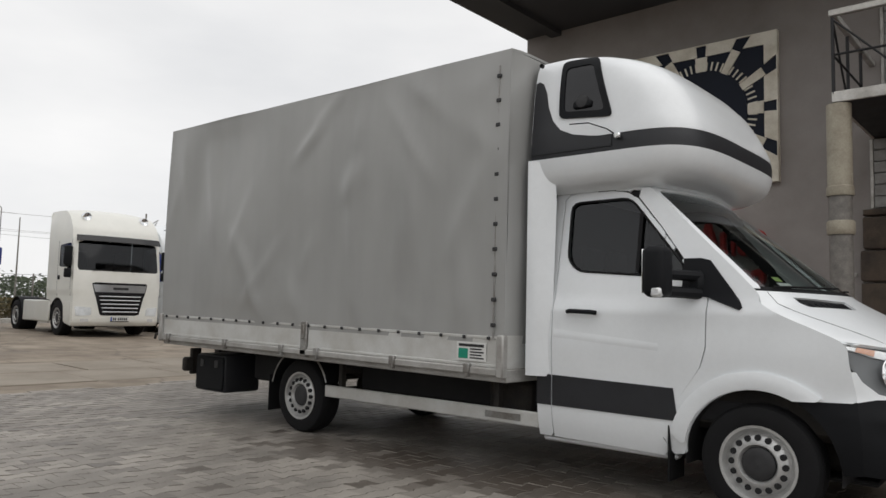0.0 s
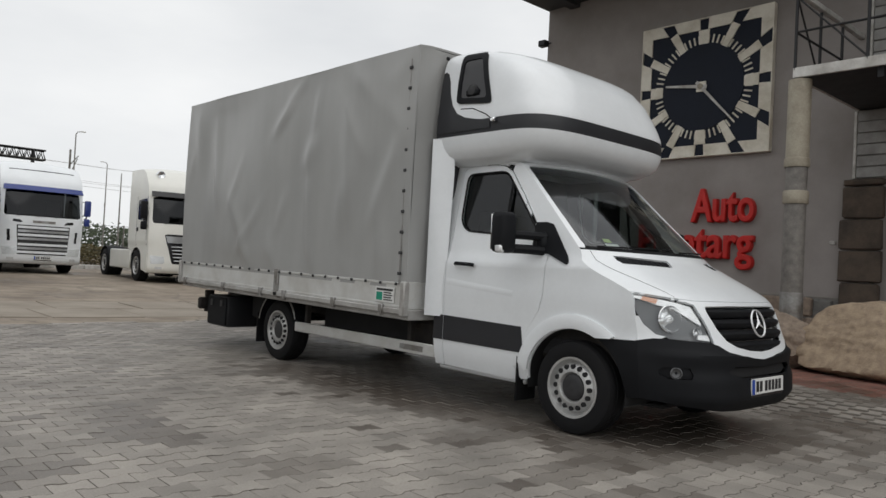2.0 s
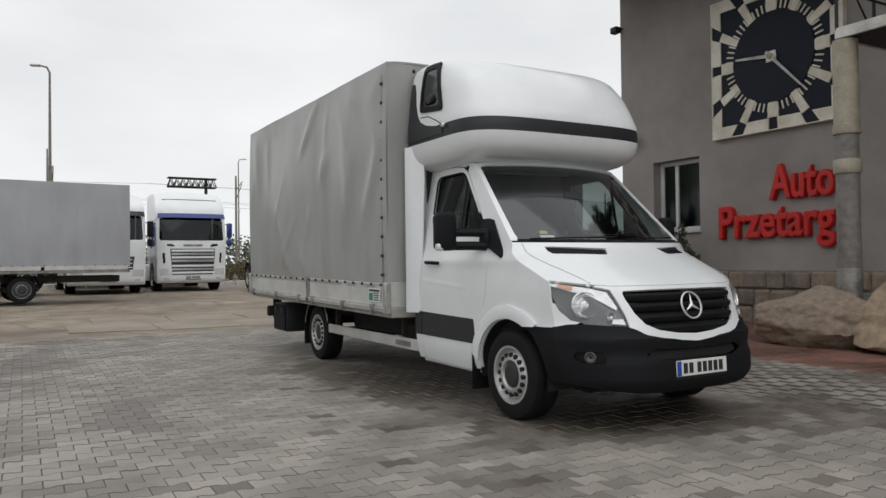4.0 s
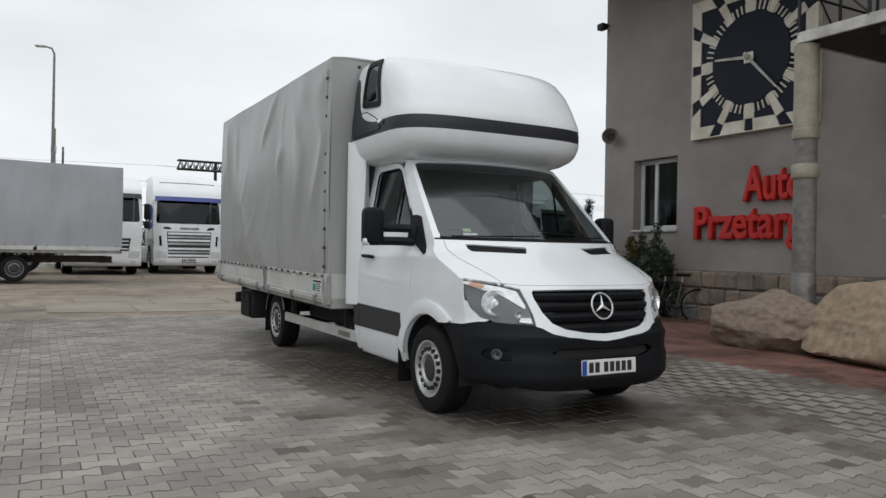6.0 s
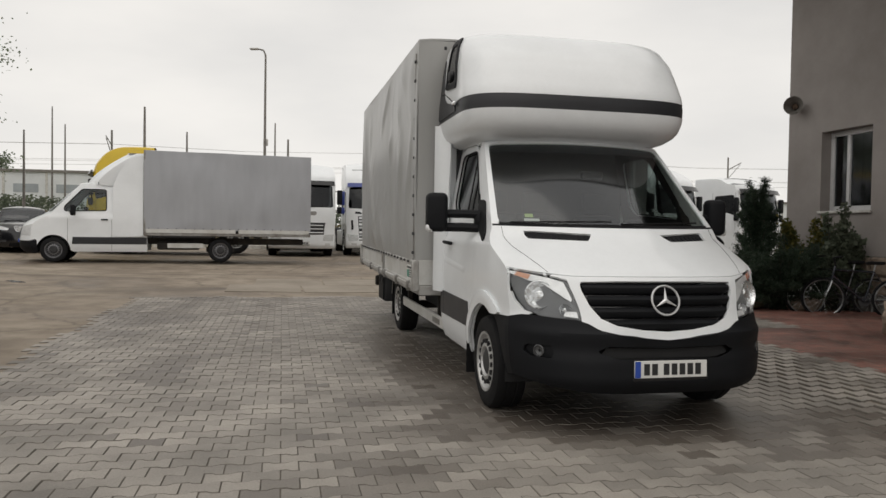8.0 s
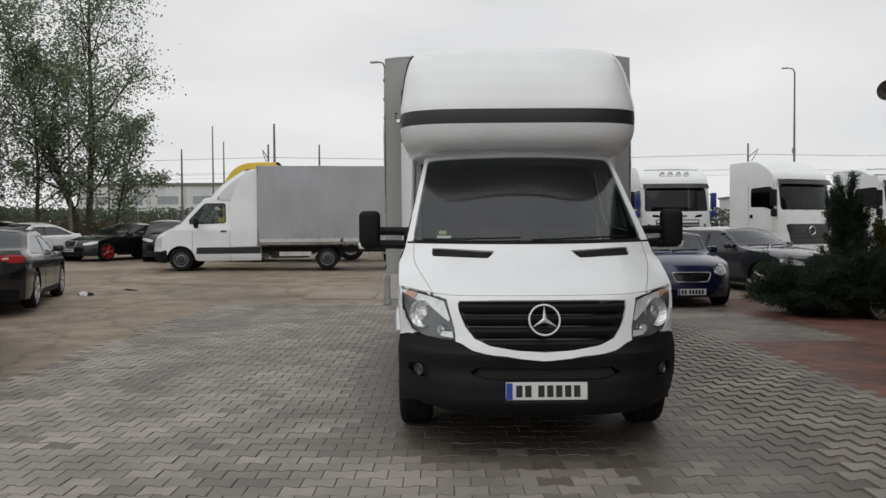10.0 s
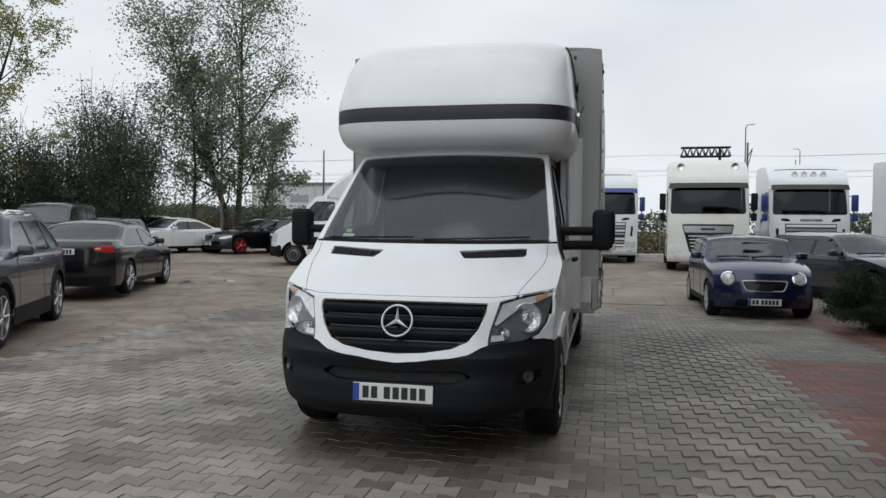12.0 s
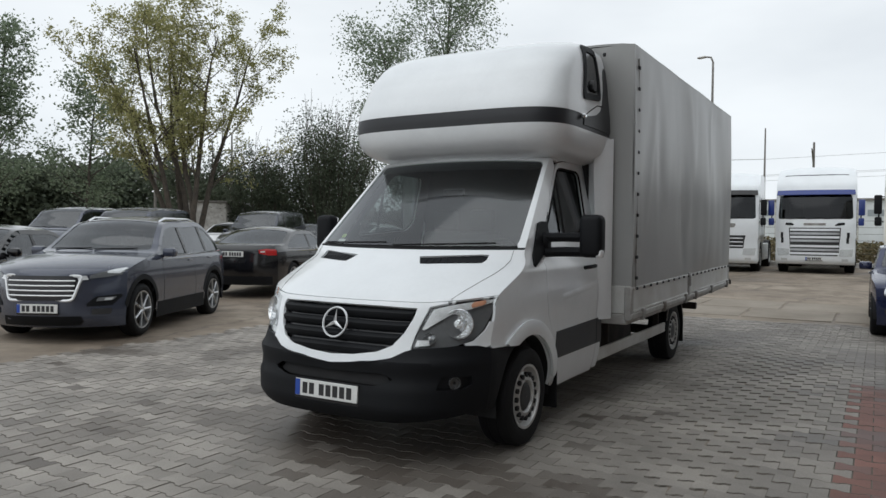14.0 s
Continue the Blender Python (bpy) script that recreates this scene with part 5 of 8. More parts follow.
    fa = part("roof_fairing", fsh([(-A, 2.485), (A, 2.485), (A, 3.155), (-A, 3.155)]), M["white"], T, "moulded white sleeper fairing with black stripe")
    part("lower_fairing", fsh([(-A, 2.12), (A, 2.12), (A, 2.365), (-A, 2.365)]), M["white"], fa)
    part("stripe", fsh([(-A, 2.365), (A, 2.365), (A, 2.485), (-A, 2.485)], off=-0.004), M["band"], fa, "black painted stripe")
    swoosh = [(-1.615, 2.40), (-0.95, 2.40), (-0.95, 2.47), (-1.12, 2.492), (-1.26, 2.52), (-1.37, 2.57), (-1.44, 2.65), (-1.485, 2.76), (-1.51, 2.88), (-1.55, 2.96), (-1.615, 3.0)]
    fwin = rounded([(-1.395, 3.105), (-1.385, 2.655), (-0.945, 2.61), (-1.10, 3.09)], 0.05)
    inner = rounded([(-1.355, 3.045), (-1.345, 2.70), (-1.01, 2.665), (-1.135, 3.04)], 0.04)
    cap = bmesh.new()
    loops = []
    for k, (sc, dz) in enumerate(((1.0, 0.0), (0.93, 0.022), (0.75, 0.045), (0.45, 0.06), (0.1, 0.065))):
        loops.append([cap.verts.new(((fair(-A + 2 * A * i / 60, 3.155).x + 1.5) * (sc if sc < 1 else 1) - 1.5, fair(-A + 2 * A * i / 60, 3.155).y * sc, 3.155 + dz)) for i in range(61)])
    for a, b in zip(loops, loops[1:]):
        for i in range(60):
            cap.faces.new((a[i], a[i + 1], b[i + 1], b[i]))
    bmesh.ops.recalc_face_normals(cap, faces=cap.faces)
    part("fairing_top", cap, M["white"], fa)
    for g in (-1, 1):
        mir = (lambda b: b) if g < 0 else mirrored
        part("stripe_tail", mir(fss(swoosh, off=0.004)), M["band"], fa)
        w = part("side_window", mir(fss(fwin, off=0.006)), M["blackgloss"], fa, "dark hinged sleeper window")
        part("window_frame", mir(fss(fwin, [inner], off=0.014, cell=0.02)), M["plastic"], w)
        c = fside(-1.19, 2.735)
        part("latch", mir(boxed((-0.075, -0.03, -0.028), (0.075, 0.0, 0.028), 0.012, Matrix.Translation(c))), M["plastic"], w)
        part("latch_knob", mir(lathe([(0.001, -0.035), (0.045, -0.03), (0.05, 0.0)], 18)) , M["hub"], w, m=pose(c.x, g * abs(c.y), c.z + 0.02))
        c = fside(-0.90, 2.46)
        c.y *= -g
        part("marker_lamp", boxed((-0.02, -0.02, -0.018), (0.03, 0.02, 0.018), 0.008, Matrix.Translation(c + Vector((0, g * 0.02, 0)))), M["chrome"], fa)
        part("antenna", tubed([c + Vector((0, g * 0.02, 0.0)), c + Vector((-0.06, g * 0.05, 0.05)), c + Vector((-0.20, g * 0.06, 0.11)), c + Vector((-0.36, g * 0.05, 0.125))], 0.005, 5), M["rubber"], fa)
        part("top_marker", lathe([(0.017, -0.01), (0.017, 0.010), (0.001, 0.014)], 14), M["hub"], fa, m=pose(-1.56, g * 0.98, 3.10, 0, 0, 180 if g > 0 else 0))

    # interior
    inn = part("interior", joined([boxed((-1.5, -0.85, 0.55), (0.15, 0.85, 0.70), 0.02), boxed((-0.22, -0.86, 0.95), (0.20, 0.86, 1.32), 0.10, None, 3), boxed((-1.555, -0.86, 0.7), (-1.52, 0.86, 2.15), 0.01)]), M["seat"], T)
    for y in (-0.52, -0.12, 0.50):
        part("cab_seat", joined([boxed((-1.30, y - 0.23, 0.72), (-0.72, y + 0.23, 0.98), 0.06, None, 2), boxed((-1.42, y - 0.22, 0.95), (-1.26, y + 0.22, 1.52), 0.06, pose(0, 0, 0, 0, 0, 0), 2), boxed((-1.42, y - 0.13, 1.53), (-1.33, y + 0.13, 1.73), 0.04, None, 2)]), M["seat"], inn)
    sw = tubed([(0.19 * math.cos(2 * math.pi * k / 24), 0.19 * math.sin(2 * math.pi * k / 24), 0) for k in range(24)], 0.016, 8, True)
    part("steering_wheel", sw, M["rubber"], inn, m=pose(-0.42, 0.50, 1.30, 0, 55, 0))
    part("rear_view_mirror", boxed((-0.50, -0.02, 1.80), (-0.47, 0.18, 1.87), 0.012), M["rubber"], inn)

    # chassis, wheels, undertray
    ch = part("chassis_frame", joined([boxed((-6.45, -0.50, 0.52), (-1.3, -0.40, 0.70), 0.01), boxed((-6.45, 0.40, 0.52), (-1.3, 0.50, 0.70), 0.01)] + [boxed((x, -0.45, 0.54), (x + 0.08, 0.45, 0.68), 0.01) for x in (-1.9, -2.9, -3.7, -4.9, -5.6, -6.3)]), M["chassis"], T)
    part("front_axle", joined([tubed([(0, -0.85, 0.34), (0, 0.85, 0.34)], 0.05), boxed((-1.4, -0.6, 0.30), (0.8, 0.6, 0.55), 0.05), boxed((-0.55, -0.84, 0.5), (0.5, 0.84, 0.86), 0.05)]), M["chassis"], ch)
    part("rear_axle", joined([tubed([(-4.325, -0.85, 0.345), (-4.325, 0.85, 0.345)], 0.055), lathe([(0.05, -0.16), (0.15, -0.08), (0.15, 0.08), (0.05, 0.16)], 16)][:1] + [boxed((-4.45, -0.14, 0.24), (-4.2, 0.14, 0.48), 0.06, None, 2), tubed([(-4.2, 0, 0.36), (-1.4, 0, 0.50)], 0.05)]), M["chassis"], ch)
    part("fuel_tank", boxed((-3.2, 0.42, 0.36), (-2.2, 0.80, 0.66), 0.06, None, 2), M["chassis"], ch)
    part("exhaust", tubed([(-1.5, -0.25, 0.40), (-3.6, -0.25, 0.42), (-4.0, -0.55, 0.62), (-4.9, -0.55, 0.60)], 0.06, 10), M["chassis"], ch)
    part("undertray", joined([boxed((-1.3, -0.66, 0.26), (0.58, 0.66, 0.29), 0.012), boxed((-6.3, -0.42, 0.72), (-1.4, 0.42, 0.76), 0.0), boxed((-3.75, -0.72, 0.44), (-1.62, 0.40, 0.71), 0.03), boxed((-5.5, -0.70, 0.40), (-4.85, 0.70, 0.70), 0.03)]), M["gap"], ch)
    part("battery_box", boxed((-2.15, -0.80, 0.40), (-1.75, -0.45, 0.68), 0.03), M["chassis"], ch)
    for g in (-1, 1):
        for x in (0.0, -4.325):
            wheel(T, x, g * 0.862, 0.352, 0.222, 0.235, "steel", g)
            h = "mud_flap"
            part(h, boxed((-0.56 if x == 0 else x - 0.50, g * 0.862 - 0.12, 0.16), (-0.545 if x == 0 else x - 0.485, g * 0.862 + 0.12, 0.52), 0.004), M["rubber"], T)
        guard = [(x, z) for x, z in arc(-4.325, 0.36, 0.43, 20, 168, 18)]
        gb = bmesh.new()
        rows = [[gb.verts.new((x, g * y, z)) for x, z in guard] for y in (0.72, 0.985)]
        for i in range(len(guard) - 1):
            gb.faces.new((rows[0][i], rows[0][i + 1], rows[1][i + 1], rows[1][i]))
        lipm = tube(gb, [(x, g * 0.985, z) for x, z in guard], 0.012, 6)
        part("rear_mudguard", gb, M["plastic"], T, "black mudguard with pale edge")
        part("mudguard_edge", tubed([(x, g * 0.99, z + 0.004) for x, z in guard], 0.010, 6), M["steel"], T)
        # wheel housing behind the front arch
        hb = bmesh.new()
        g1 = arc(0, 0.345, 0.452, -8, 188, 24)
        rows = [[hb.verts.new((x, g * y, z)) for x, z in g1] for y in (0.45, 0.955)]
        for i in range(len(g1) - 1):
            hb.faces.new((rows[0][i], rows[0][i + 1], rows[1][i + 1], rows[1][i]))
        hb.faces.new(rows[0])
        part("wheel_housing", hb, M["gap"], T)
        # side guard rail
        rail = part("side_guard", boxed((-3.97, g * 0.95 - 0.015, 0.375), (-1.56, g * 0.95 + 0.015, 0.485), 0.008), M["alu"], T, "aluminium under-run rail on brackets")
        for x in (-3.82, -2.0):
            part("bracket", joined([boxed((x, g * 0.90 - 0.03, 0.40), (x + 0.05, g * 0.90 + 0.03, 0.78), 0.006), boxed((x, min(g * 0.5, g * 0.9), 0.60), (x + 0.04, max(g * 0.5, g * 0.9), 0.65), 0.004)]), M["chassis"], rail)
        part("side_marker", boxed((-1.96, g * 1.10 - 0.02, 0.70), (-1.87, g * 1.10 + 0.02, 0.745), 0.008), M["orange"], T, "orange side marker lamp")
        part("side_marker", boxed((-4.20, g * 1.14 - 0.015, 0.735), (-4.13, g * 1.14 + 0.015, 0.765), 0.008), M["orange"], T, "orange side marker lamp")
    part("rail_lettering_bar", boxed((-2.05, -0.972, 0.405), (-1.72, -0.966, 0.455), 0.0), M["steel"], T)
    tb = part("tool_box", boxed((-6.20, -0.98, 0.25), (-5.62, -0.52, 0.66), 0.03, None, 2), M["band"], T, "dark plastic tool box")
    part("box_lid", boxed((-6.18, -0.995, 0.27), (-5.64, -0.975, 0.64), 0.015), M["plastic"], tb)
    for x in (-6.08, -5.80):
        part("box_latch", boxed((x, -1.008, 0.52), (x + 0.07, -0.990, 0.60), 0.006), M["hub"], tb)
    part("rear_bracket", joined([boxed((-6.46, -0.92, 0.40), (-6.40, -0.80, 0.70), 0.008), boxed((-6.46, -1.02, 0.44), (-6.38, -0.90, 0.60), 0.02)]), M["chassis"], T)
    part("spare_carrier", boxed((-5.60, -0.45, 0.40), (-5.10, 0.60, 0.62), 0.05), M["chassis"], T)
    part("rear_underrun", joined([boxed((-6.52, -0.80, 0.42), (-6.45, 0.80, 0.52), 0.01), boxed((-6.6, -0.5, 0.5), (-6.5, -0.42, 0.72)), boxed((-6.6, 0.42, 0.5), (-6.5, 0.5, 0.72))]), M["chassis"], T)
    for g in (-1, 1):
        part("tail_lamp", boxed((-6.56, g * 0.55 - 0.14, 0.54), (-6.50, g * 0.55 + 0.14, 0.63), 0.015), M["redlamp"], T)

    # load bed, dropsides, tarpaulin
    X0, X1, HW = -6.60, -1.70, 1.205
    cab_parts = set(T.children)
    bed = part("load_bed", joined([boxed((X0, -HW + 0.02, 0.70), (X1, HW - 0.02, 0.80), 0.01)] + [boxed((X0, g * HW - 0.03, 0.745), (X1 + 0.01, g * HW + 0.03, 0.805), 0.012) for g in (-1, 1)]), M["rail_grey"], T, "grey steel bed frame")
    for g in (-1, 1):
        for a, b in ((X0 + 0.05, -4.04), (-3.94, X1 - 0.06)):
            ds = part("dropside", boxed((a, g * HW - 0.012, 0.81), (b, g * HW + 0.016, 1.035), 0.006), M["alu"], T, "aluminium dropside board")
            for za in (0.807, 1.015):
                part("edge_rail", boxed((a, g * HW - 0.016, za), (b, g * HW + 0.022, za + (0.022 if za in (0.807, 1.015) else 0.008)), 0.003), M["alu"], ds)
            for x in ((a + 0.12), (a + b) / 2, b - 0.30):
                part("hinge", joined([boxed((x, g * (HW + 0.03) - 0.02, 0.755), (x + 0.06, g * (HW + 0.03) + 0.02, 0.825), 0.006), boxed((x + 0.015, g * (HW + 0.025) - 0.02, 0.72), (x + 0.045, g * (HW + 0.025) + 0.02, 0.77), 0.004)]), M["steel"], ds)
        part("stake_post", joined([boxed((-4.035, g * HW - 0.03, 0.735), (-3.945, g * HW + 0.026, 1.06), 0.008), boxed((-4.01, g * (HW + 0.03) - 0.012, 0.90), (-3.97, g * (HW + 0.03) + 0.012, 1.03), 0.006)]), M["steel"], T)
        part("corner_post", boxed((X1 - 0.055, g * HW - 0.05, 0.735), (X1 + 0.012, g * HW + 0.02, 1.05), 0.012), M["rail_grey"], T)
        part("corner_post", boxed((X0 - 0.01, g * HW - 0.05, 0.735), (X0 + 0.045, g * HW + 0.02, 1.05), 0.012), M["rail_grey"], T)
        part("tail_hook", joined([tubed([(X0 - 0.02, g * HW, 0.82), (X0 - 0.10, g * (HW + 0.02), 0.80), (X0 - 0.12, g * (HW + 0.02), 0.75)], 0.016, 6)]), M["chassis"], T)
        # tensioning bar with its strap buckles near the front corner
        bar = part("tension_bar", tubed([(X1 - 0.10, g * (HW + 0.022), 1.02), (X1 - 0.10, g * (HW + 0.024), 3.08)], 0.007, 8), M["steel"], T)
        for k in range(11):
            part("strap_buckle", boxed((-0.020, -0.010, -0.015), (0.020, 0.012, 0.015), 0.005), M["hub"], bar, m=pose(X1 - 0.10, g * (HW + 0.028), 1.12 + 0.188 * k))
    cover = new("tarpaulin_cover")
    cover.parent = T
    tarp_body(cover, X0, X1, HW + 0.012, 0.985, 3.225, M["tarp"], 7, 0.05)
    buckles(cover, [X0 + 0.12 + 0.232 * k for k in range(21)], HW + 0.012, 1.022)
    part("front_wall", boxed((X1 - 0.02, -HW, 0.80), (X1, HW, 1.05), 0.004), M["alu"], T)
    st = part("maker_sticker", boxed((-2.14, -HW - 0.024, 0.845), (-1.86, -HW - 0.018, 0.985), 0.0), M["plate"], T, "white label with green block and bars")
    part("green_block", boxed((-2.12, -HW - 0.027, 0.86), (-2.03, -HW - 0.0235, 0.935)), M["green"], st)
    part("bar", joined([boxed((-2.12, -HW - 0.027, 0.95), (-1.88, -HW - 0.0235, 0.97))] + [boxed((-2.01, -HW - 0.027, 0.862 + 0.022 * k), (-1.88 - 0.02 * (k % 2), -HW - 0.0235, 0.872 + 0.022 * k)) for k in range(4)]), M["ink"], st)
    # the empty truck stands with its load body raised at the rear
    rake = Matrix.Translation((X1, 0, 0.735)) @ Matrix.Rotation(radians(0.62), 4, "Y") @ Matrix.Translation((-X1, 0, -0.735))
    for ob in T.children:
        if ob not in cab_parts:
            ob.matrix_basis = rake @ ob.matrix_basis
    plate_bars(T, pose(1.034, 0, 0.462, 0, -2, 0))
    return T


white_truck()

# ---------------------------------------------------------------- parked cars
def paint(name, col, rough=0.25, metal=0.35):
    return surface(name, col, rough, metal, 0.05, 1.5, 40, 0.0, 0.9)


M["bodygrey"] = paint("dark_grey_metallic", (0.052, 0.060, 0.088))
M["bodyblack"] = surface("black_car_paint", (0.006, 0.006, 0.0075), 0.16, 0, 0.05, 1.5, 40, 0.0, 0.7, spec=0.4)
M["bodyblue"] = paint("deep_blue_metallic", (0.014, 0.022, 0.075))
M["bodynavy"] = paint("navy_van_paint", (0.016, 0.022, 0.040))
M["bodyslate"] = paint("blue_grey_metallic", (0.030, 0.035, 0.046))
M["bodywhite"] = paint("white_car_paint", (0.78, 0.78, 0.78), 0.3, 0.0)
M["yellow"] = surface("yellow_truck_paint", (0.72, 0.50, 0.02), 0.4, 0, 0.05, 2, 40, 0, 0.4)
M["bluetrim"] = surface("blue_visor_paint", (0.012, 0.035, 0.22), 0.35, 0, 0.08, 2, 40, 0, 0.4)
M["alloy"] = surface("machined_alloy", (0.55, 0.56, 0.57), 0.3, 0.85, 0.08, 6, 50, 0.0)
M["darkalloy"] = surface("grey_alloy", (0.22, 0.22, 0.23), 0.35, 0.7, 0.08, 6, 50, 0.0)
M["clearwin"] = glass("clear_side_glass", (0.80, 0.86, 0.85), 0.85, 1.5)
M["cabglass"] = glass("dark_cab_glass", (0.22, 0.25, 0.26), 0.4, 1.45)
M["smoke"] = glass("smoked_glass", (0.34, 0.38, 0.38), 0.45, 1.95)


def cut_x(poly, x, keep_less):
    """The part of a polygon on one side of a line of constant x."""
    out = []
    for i in range(len(poly)):
        p, q = poly[i - 1], poly[i]
        ip, iq = (p[0] <= x) == keep_less, (q[0] <= x) == keep_less
        if ip != iq:
            t = (x - p[0]) / (q[0] - p[0])
            out.append((x, p[1] + t * (q[1] - p[1])))
        if iq:
            out.append(q)
    return out


def SLIM(Z, zf, e):
    """Outline of a slim swept-back headlight; e is the signed half width."""
    return [(Z(zf - 0.155), e * 0.62), (Z(zf - 0.135), e * 0.80), (Z(zf - 0.10), e * 0.95), (Z(zf - 0.02), e * 0.995), (Z(zf + 0.005), e * 0.985), (Z(zf - 0.055), e * 0.80), (Z(zf - 0.115), e * 0.62)]


def car(m, label, body, wb, fo, ro, h, w, r, cowl, roof0, roof1, back, zf=0.78, zt=0.95, belt=0.92, hatch=False, style="five", rim="alloy", lamp="wide", grille="dark", cell=0.07, chrome=True, category="car", name="car", posts=(0.46,), front_plate=True, group="parked cars", tumble=0.42, clad=False, front_rim=None):
    """A parked car. x runs forward from the front axle; cowl, roof0, roof1, back: (x, z) of the screen's foot, the roof's ends and the rear glass's foot."""
    C = thing(name, m, label, category, group)
    hw = w / 2
    rear = -wb - ro

    def width(x, z):
        v = hw - 0.02 * ((z - 0.62) / 0.4) ** 2 if z < belt else hw - 0.02 * ((belt - 0.62) / 0.4) ** 2 - tumble * (z - belt) - 0.03 * min(1, (z - belt) / 0.05)
        if x > fo - 0.75:
            v -= 0.10 * ((x - fo + 0.75) / 0.6) ** 2
        if x < rear + 0.7:
            v -= 0.09 * ((rear + 0.7 - x) / 0.6) ** 2
        return max(0.3, v)
    kf, kr = min(1.0, (fo - 1.22 * r) / 0.52), min(1.0, (ro - 1.22 * r) / 0.32)
    mid = ((cowl[0] + fo - 0.15) / 2, (cowl[1] + zf) / 2 + 0.045)
    prof = [(fo - 0.10, 0.19, 0.42 * kf, 0, 2.3), (fo - 0.01, 0.30, 0.50 * kf, 0, 2.4), (fo, 0.48, 0.52 * kf, 0, 2.4), (fo - 0.03, zf - 0.16, 0.50 * kf, 0.01, 2.3), (fo - 0.15, zf - 0.01, 0.44 * kf, 0.03, 2.3), (mid[0], mid[1], 0.24, 0.06, 2.4), (cowl[0], cowl[1], 0.20, 0.0, 2.2),
            ((cowl[0] + roof0[0]) / 2, (cowl[1] + roof0[1]) / 2 + 0.025, 0.15, 0.02, 2.0), (roof0[0], roof0[1], 0.09, 0.05, 2.2), ((roof0[0] + roof1[0]) / 2, h, 0.0, 0.095, 2.6), (roof1[0], roof1[1], -0.08, 0.06, 2.2),
            (back[0], back[1], -0.13, 0.0, 2.2)]
    if not hatch:
        prof += [((back[0] + rear) / 2 - 0.05, (back[1] + zt) / 2 + 0.02, -0.16, 0.01, 2.4)]
    prof += [(rear + 0.05, zt, -0.26, 0.0, 2.6), (rear + 0.01, zt - 0.22, -0.30 * kr, 0, 2.6), (rear, 0.50, -0.32 * kr, 0, 2.6), (rear + 0.06, 0.22, -0.28 * kr, 0, 2.6)]
    S = Shell(prof, width)
    mk, H, f = S.marks, S.half, S.strip
    iws0, iws1, irg0, irg1 = 6, 8, 10, 11
    sh = lambda ol, holes=(), off=0.0, c=cell, rim_d=0.0: sheet(offset(f, -off) if off else f, ol, holes, c, rim_d, flip=True)
    ws = rounded([(mk[iws0] + 0.05, -H * 0.90), (mk[iws0] + 0.05, H * 0.90), (mk[iws1] - 0.02, H * 0.90), (mk[iws1] - 0.02, -H * 0.90)], 0.08)
    rg = rounded([(mk[irg0] + 0.03, -H * 0.88), (mk[irg0] + 0.03, H * 0.88), (mk[irg1] - 0.03, H * 0.90), (mk[irg1] - 0.03, -H * 0.90)], 0.08)
    top = sh([(0, -H), (0, H), (mk[-1], H), (mk[-1], -H)], [ws, rg])
    edge = S.side_outline(0, mk[-1], 150)
    arch = lambda x: arc(x, r, r * 1.16, 0, 180, 16)
    sill = [(x, z) for x, z in [(rear + 0.55, 0.22)] if x < -wb - r * 1.3] + [(q[0], max(q[1], 0.2)) for q in arch(-wb)[::-1]] + [(-wb + r * 1.25, 0.21), (-r * 1.25, 0.21)] + arch(0)[::-1]
    outline = edge + sill
    lift = 0.075
    es = [S.edge(mk[iws0] + (mk[irg1] - mk[iws0]) * i / 50) for i in range(51)]
    bl = lambda x: belt + 0.05 * (-x) / wb
    glassp = [(x, z - lift) for x, z in es if z - lift > bl(x) + 0.015]
    glassp = [(glassp[0][0] + 0.02, bl(glassp[0][0]))] + glassp + [(glassp[-1][0] - 0.02, bl(glassp[-1][0]))]
    gp = rounded(glassp, 0.03, 2)
    sides = [sheet(S.right, outline, [gp], cell), mirrored(sheet(S.right, outline, [gp], cell))]
    part("body", joined([top] + sides), M[body], C)
    scr = part("windscreen", sh(ws, off=-0.006), M["smoke"], C)
    part("rear_window", sh(rg, off=-0.006), M["smoke"], C)
    for b0, b1 in ((-0.75, -0.05), (0.0, 0.7)):
        part("wiper", tubed([offset(f, -0.012)(mk[iws0] + 0.05, b0 * H), offset(f, -0.012)(mk[iws0] + 0.08, b1 * H)], 0.008, 5), M["rubber"], scr)
    x_a, x_b = glassp[0][0], glassp[-1][0]
    cuts = [x_a + 0.05] + [x_a + (x_b - x_a) * p for p in posts] + [x_b - 0.02]
    for sgn in (-1, 1):
        mir = (lambda b: b) if sgn < 0 else mirrored
        for a, b in zip(cuts, cuts[1:]):
            pane = cut_x(cut_x(glassp, a - 0.03 if a != cuts[0] else a + 0.5, True), b + 0.02, False)
            if len(pane) > 2:
                part("side_window", mir(sheet(offset(S.right, -0.006), pane, (), cell)), M["smoke"], C)
        for p in posts:
            x = x_a + (x_b - x_a) * p
            post = cut_x(cut_x(glassp, x + 0.03, True), x - 0.045, False)
            if len(post) > 2:
                part("door_post", mir(sheet(offset(S.right, 0.002), post, (), cell)), M["blackgloss"], C)
        if chrome:
            line = [S.right(x, bl(x) - 0.012) + Vector((0, -0.006, 0)) for x in np.linspace(x_a, x_b, 14)]
            part("window_trim", mir(tubed(line, 0.009, 5)), M["chrome"], C)
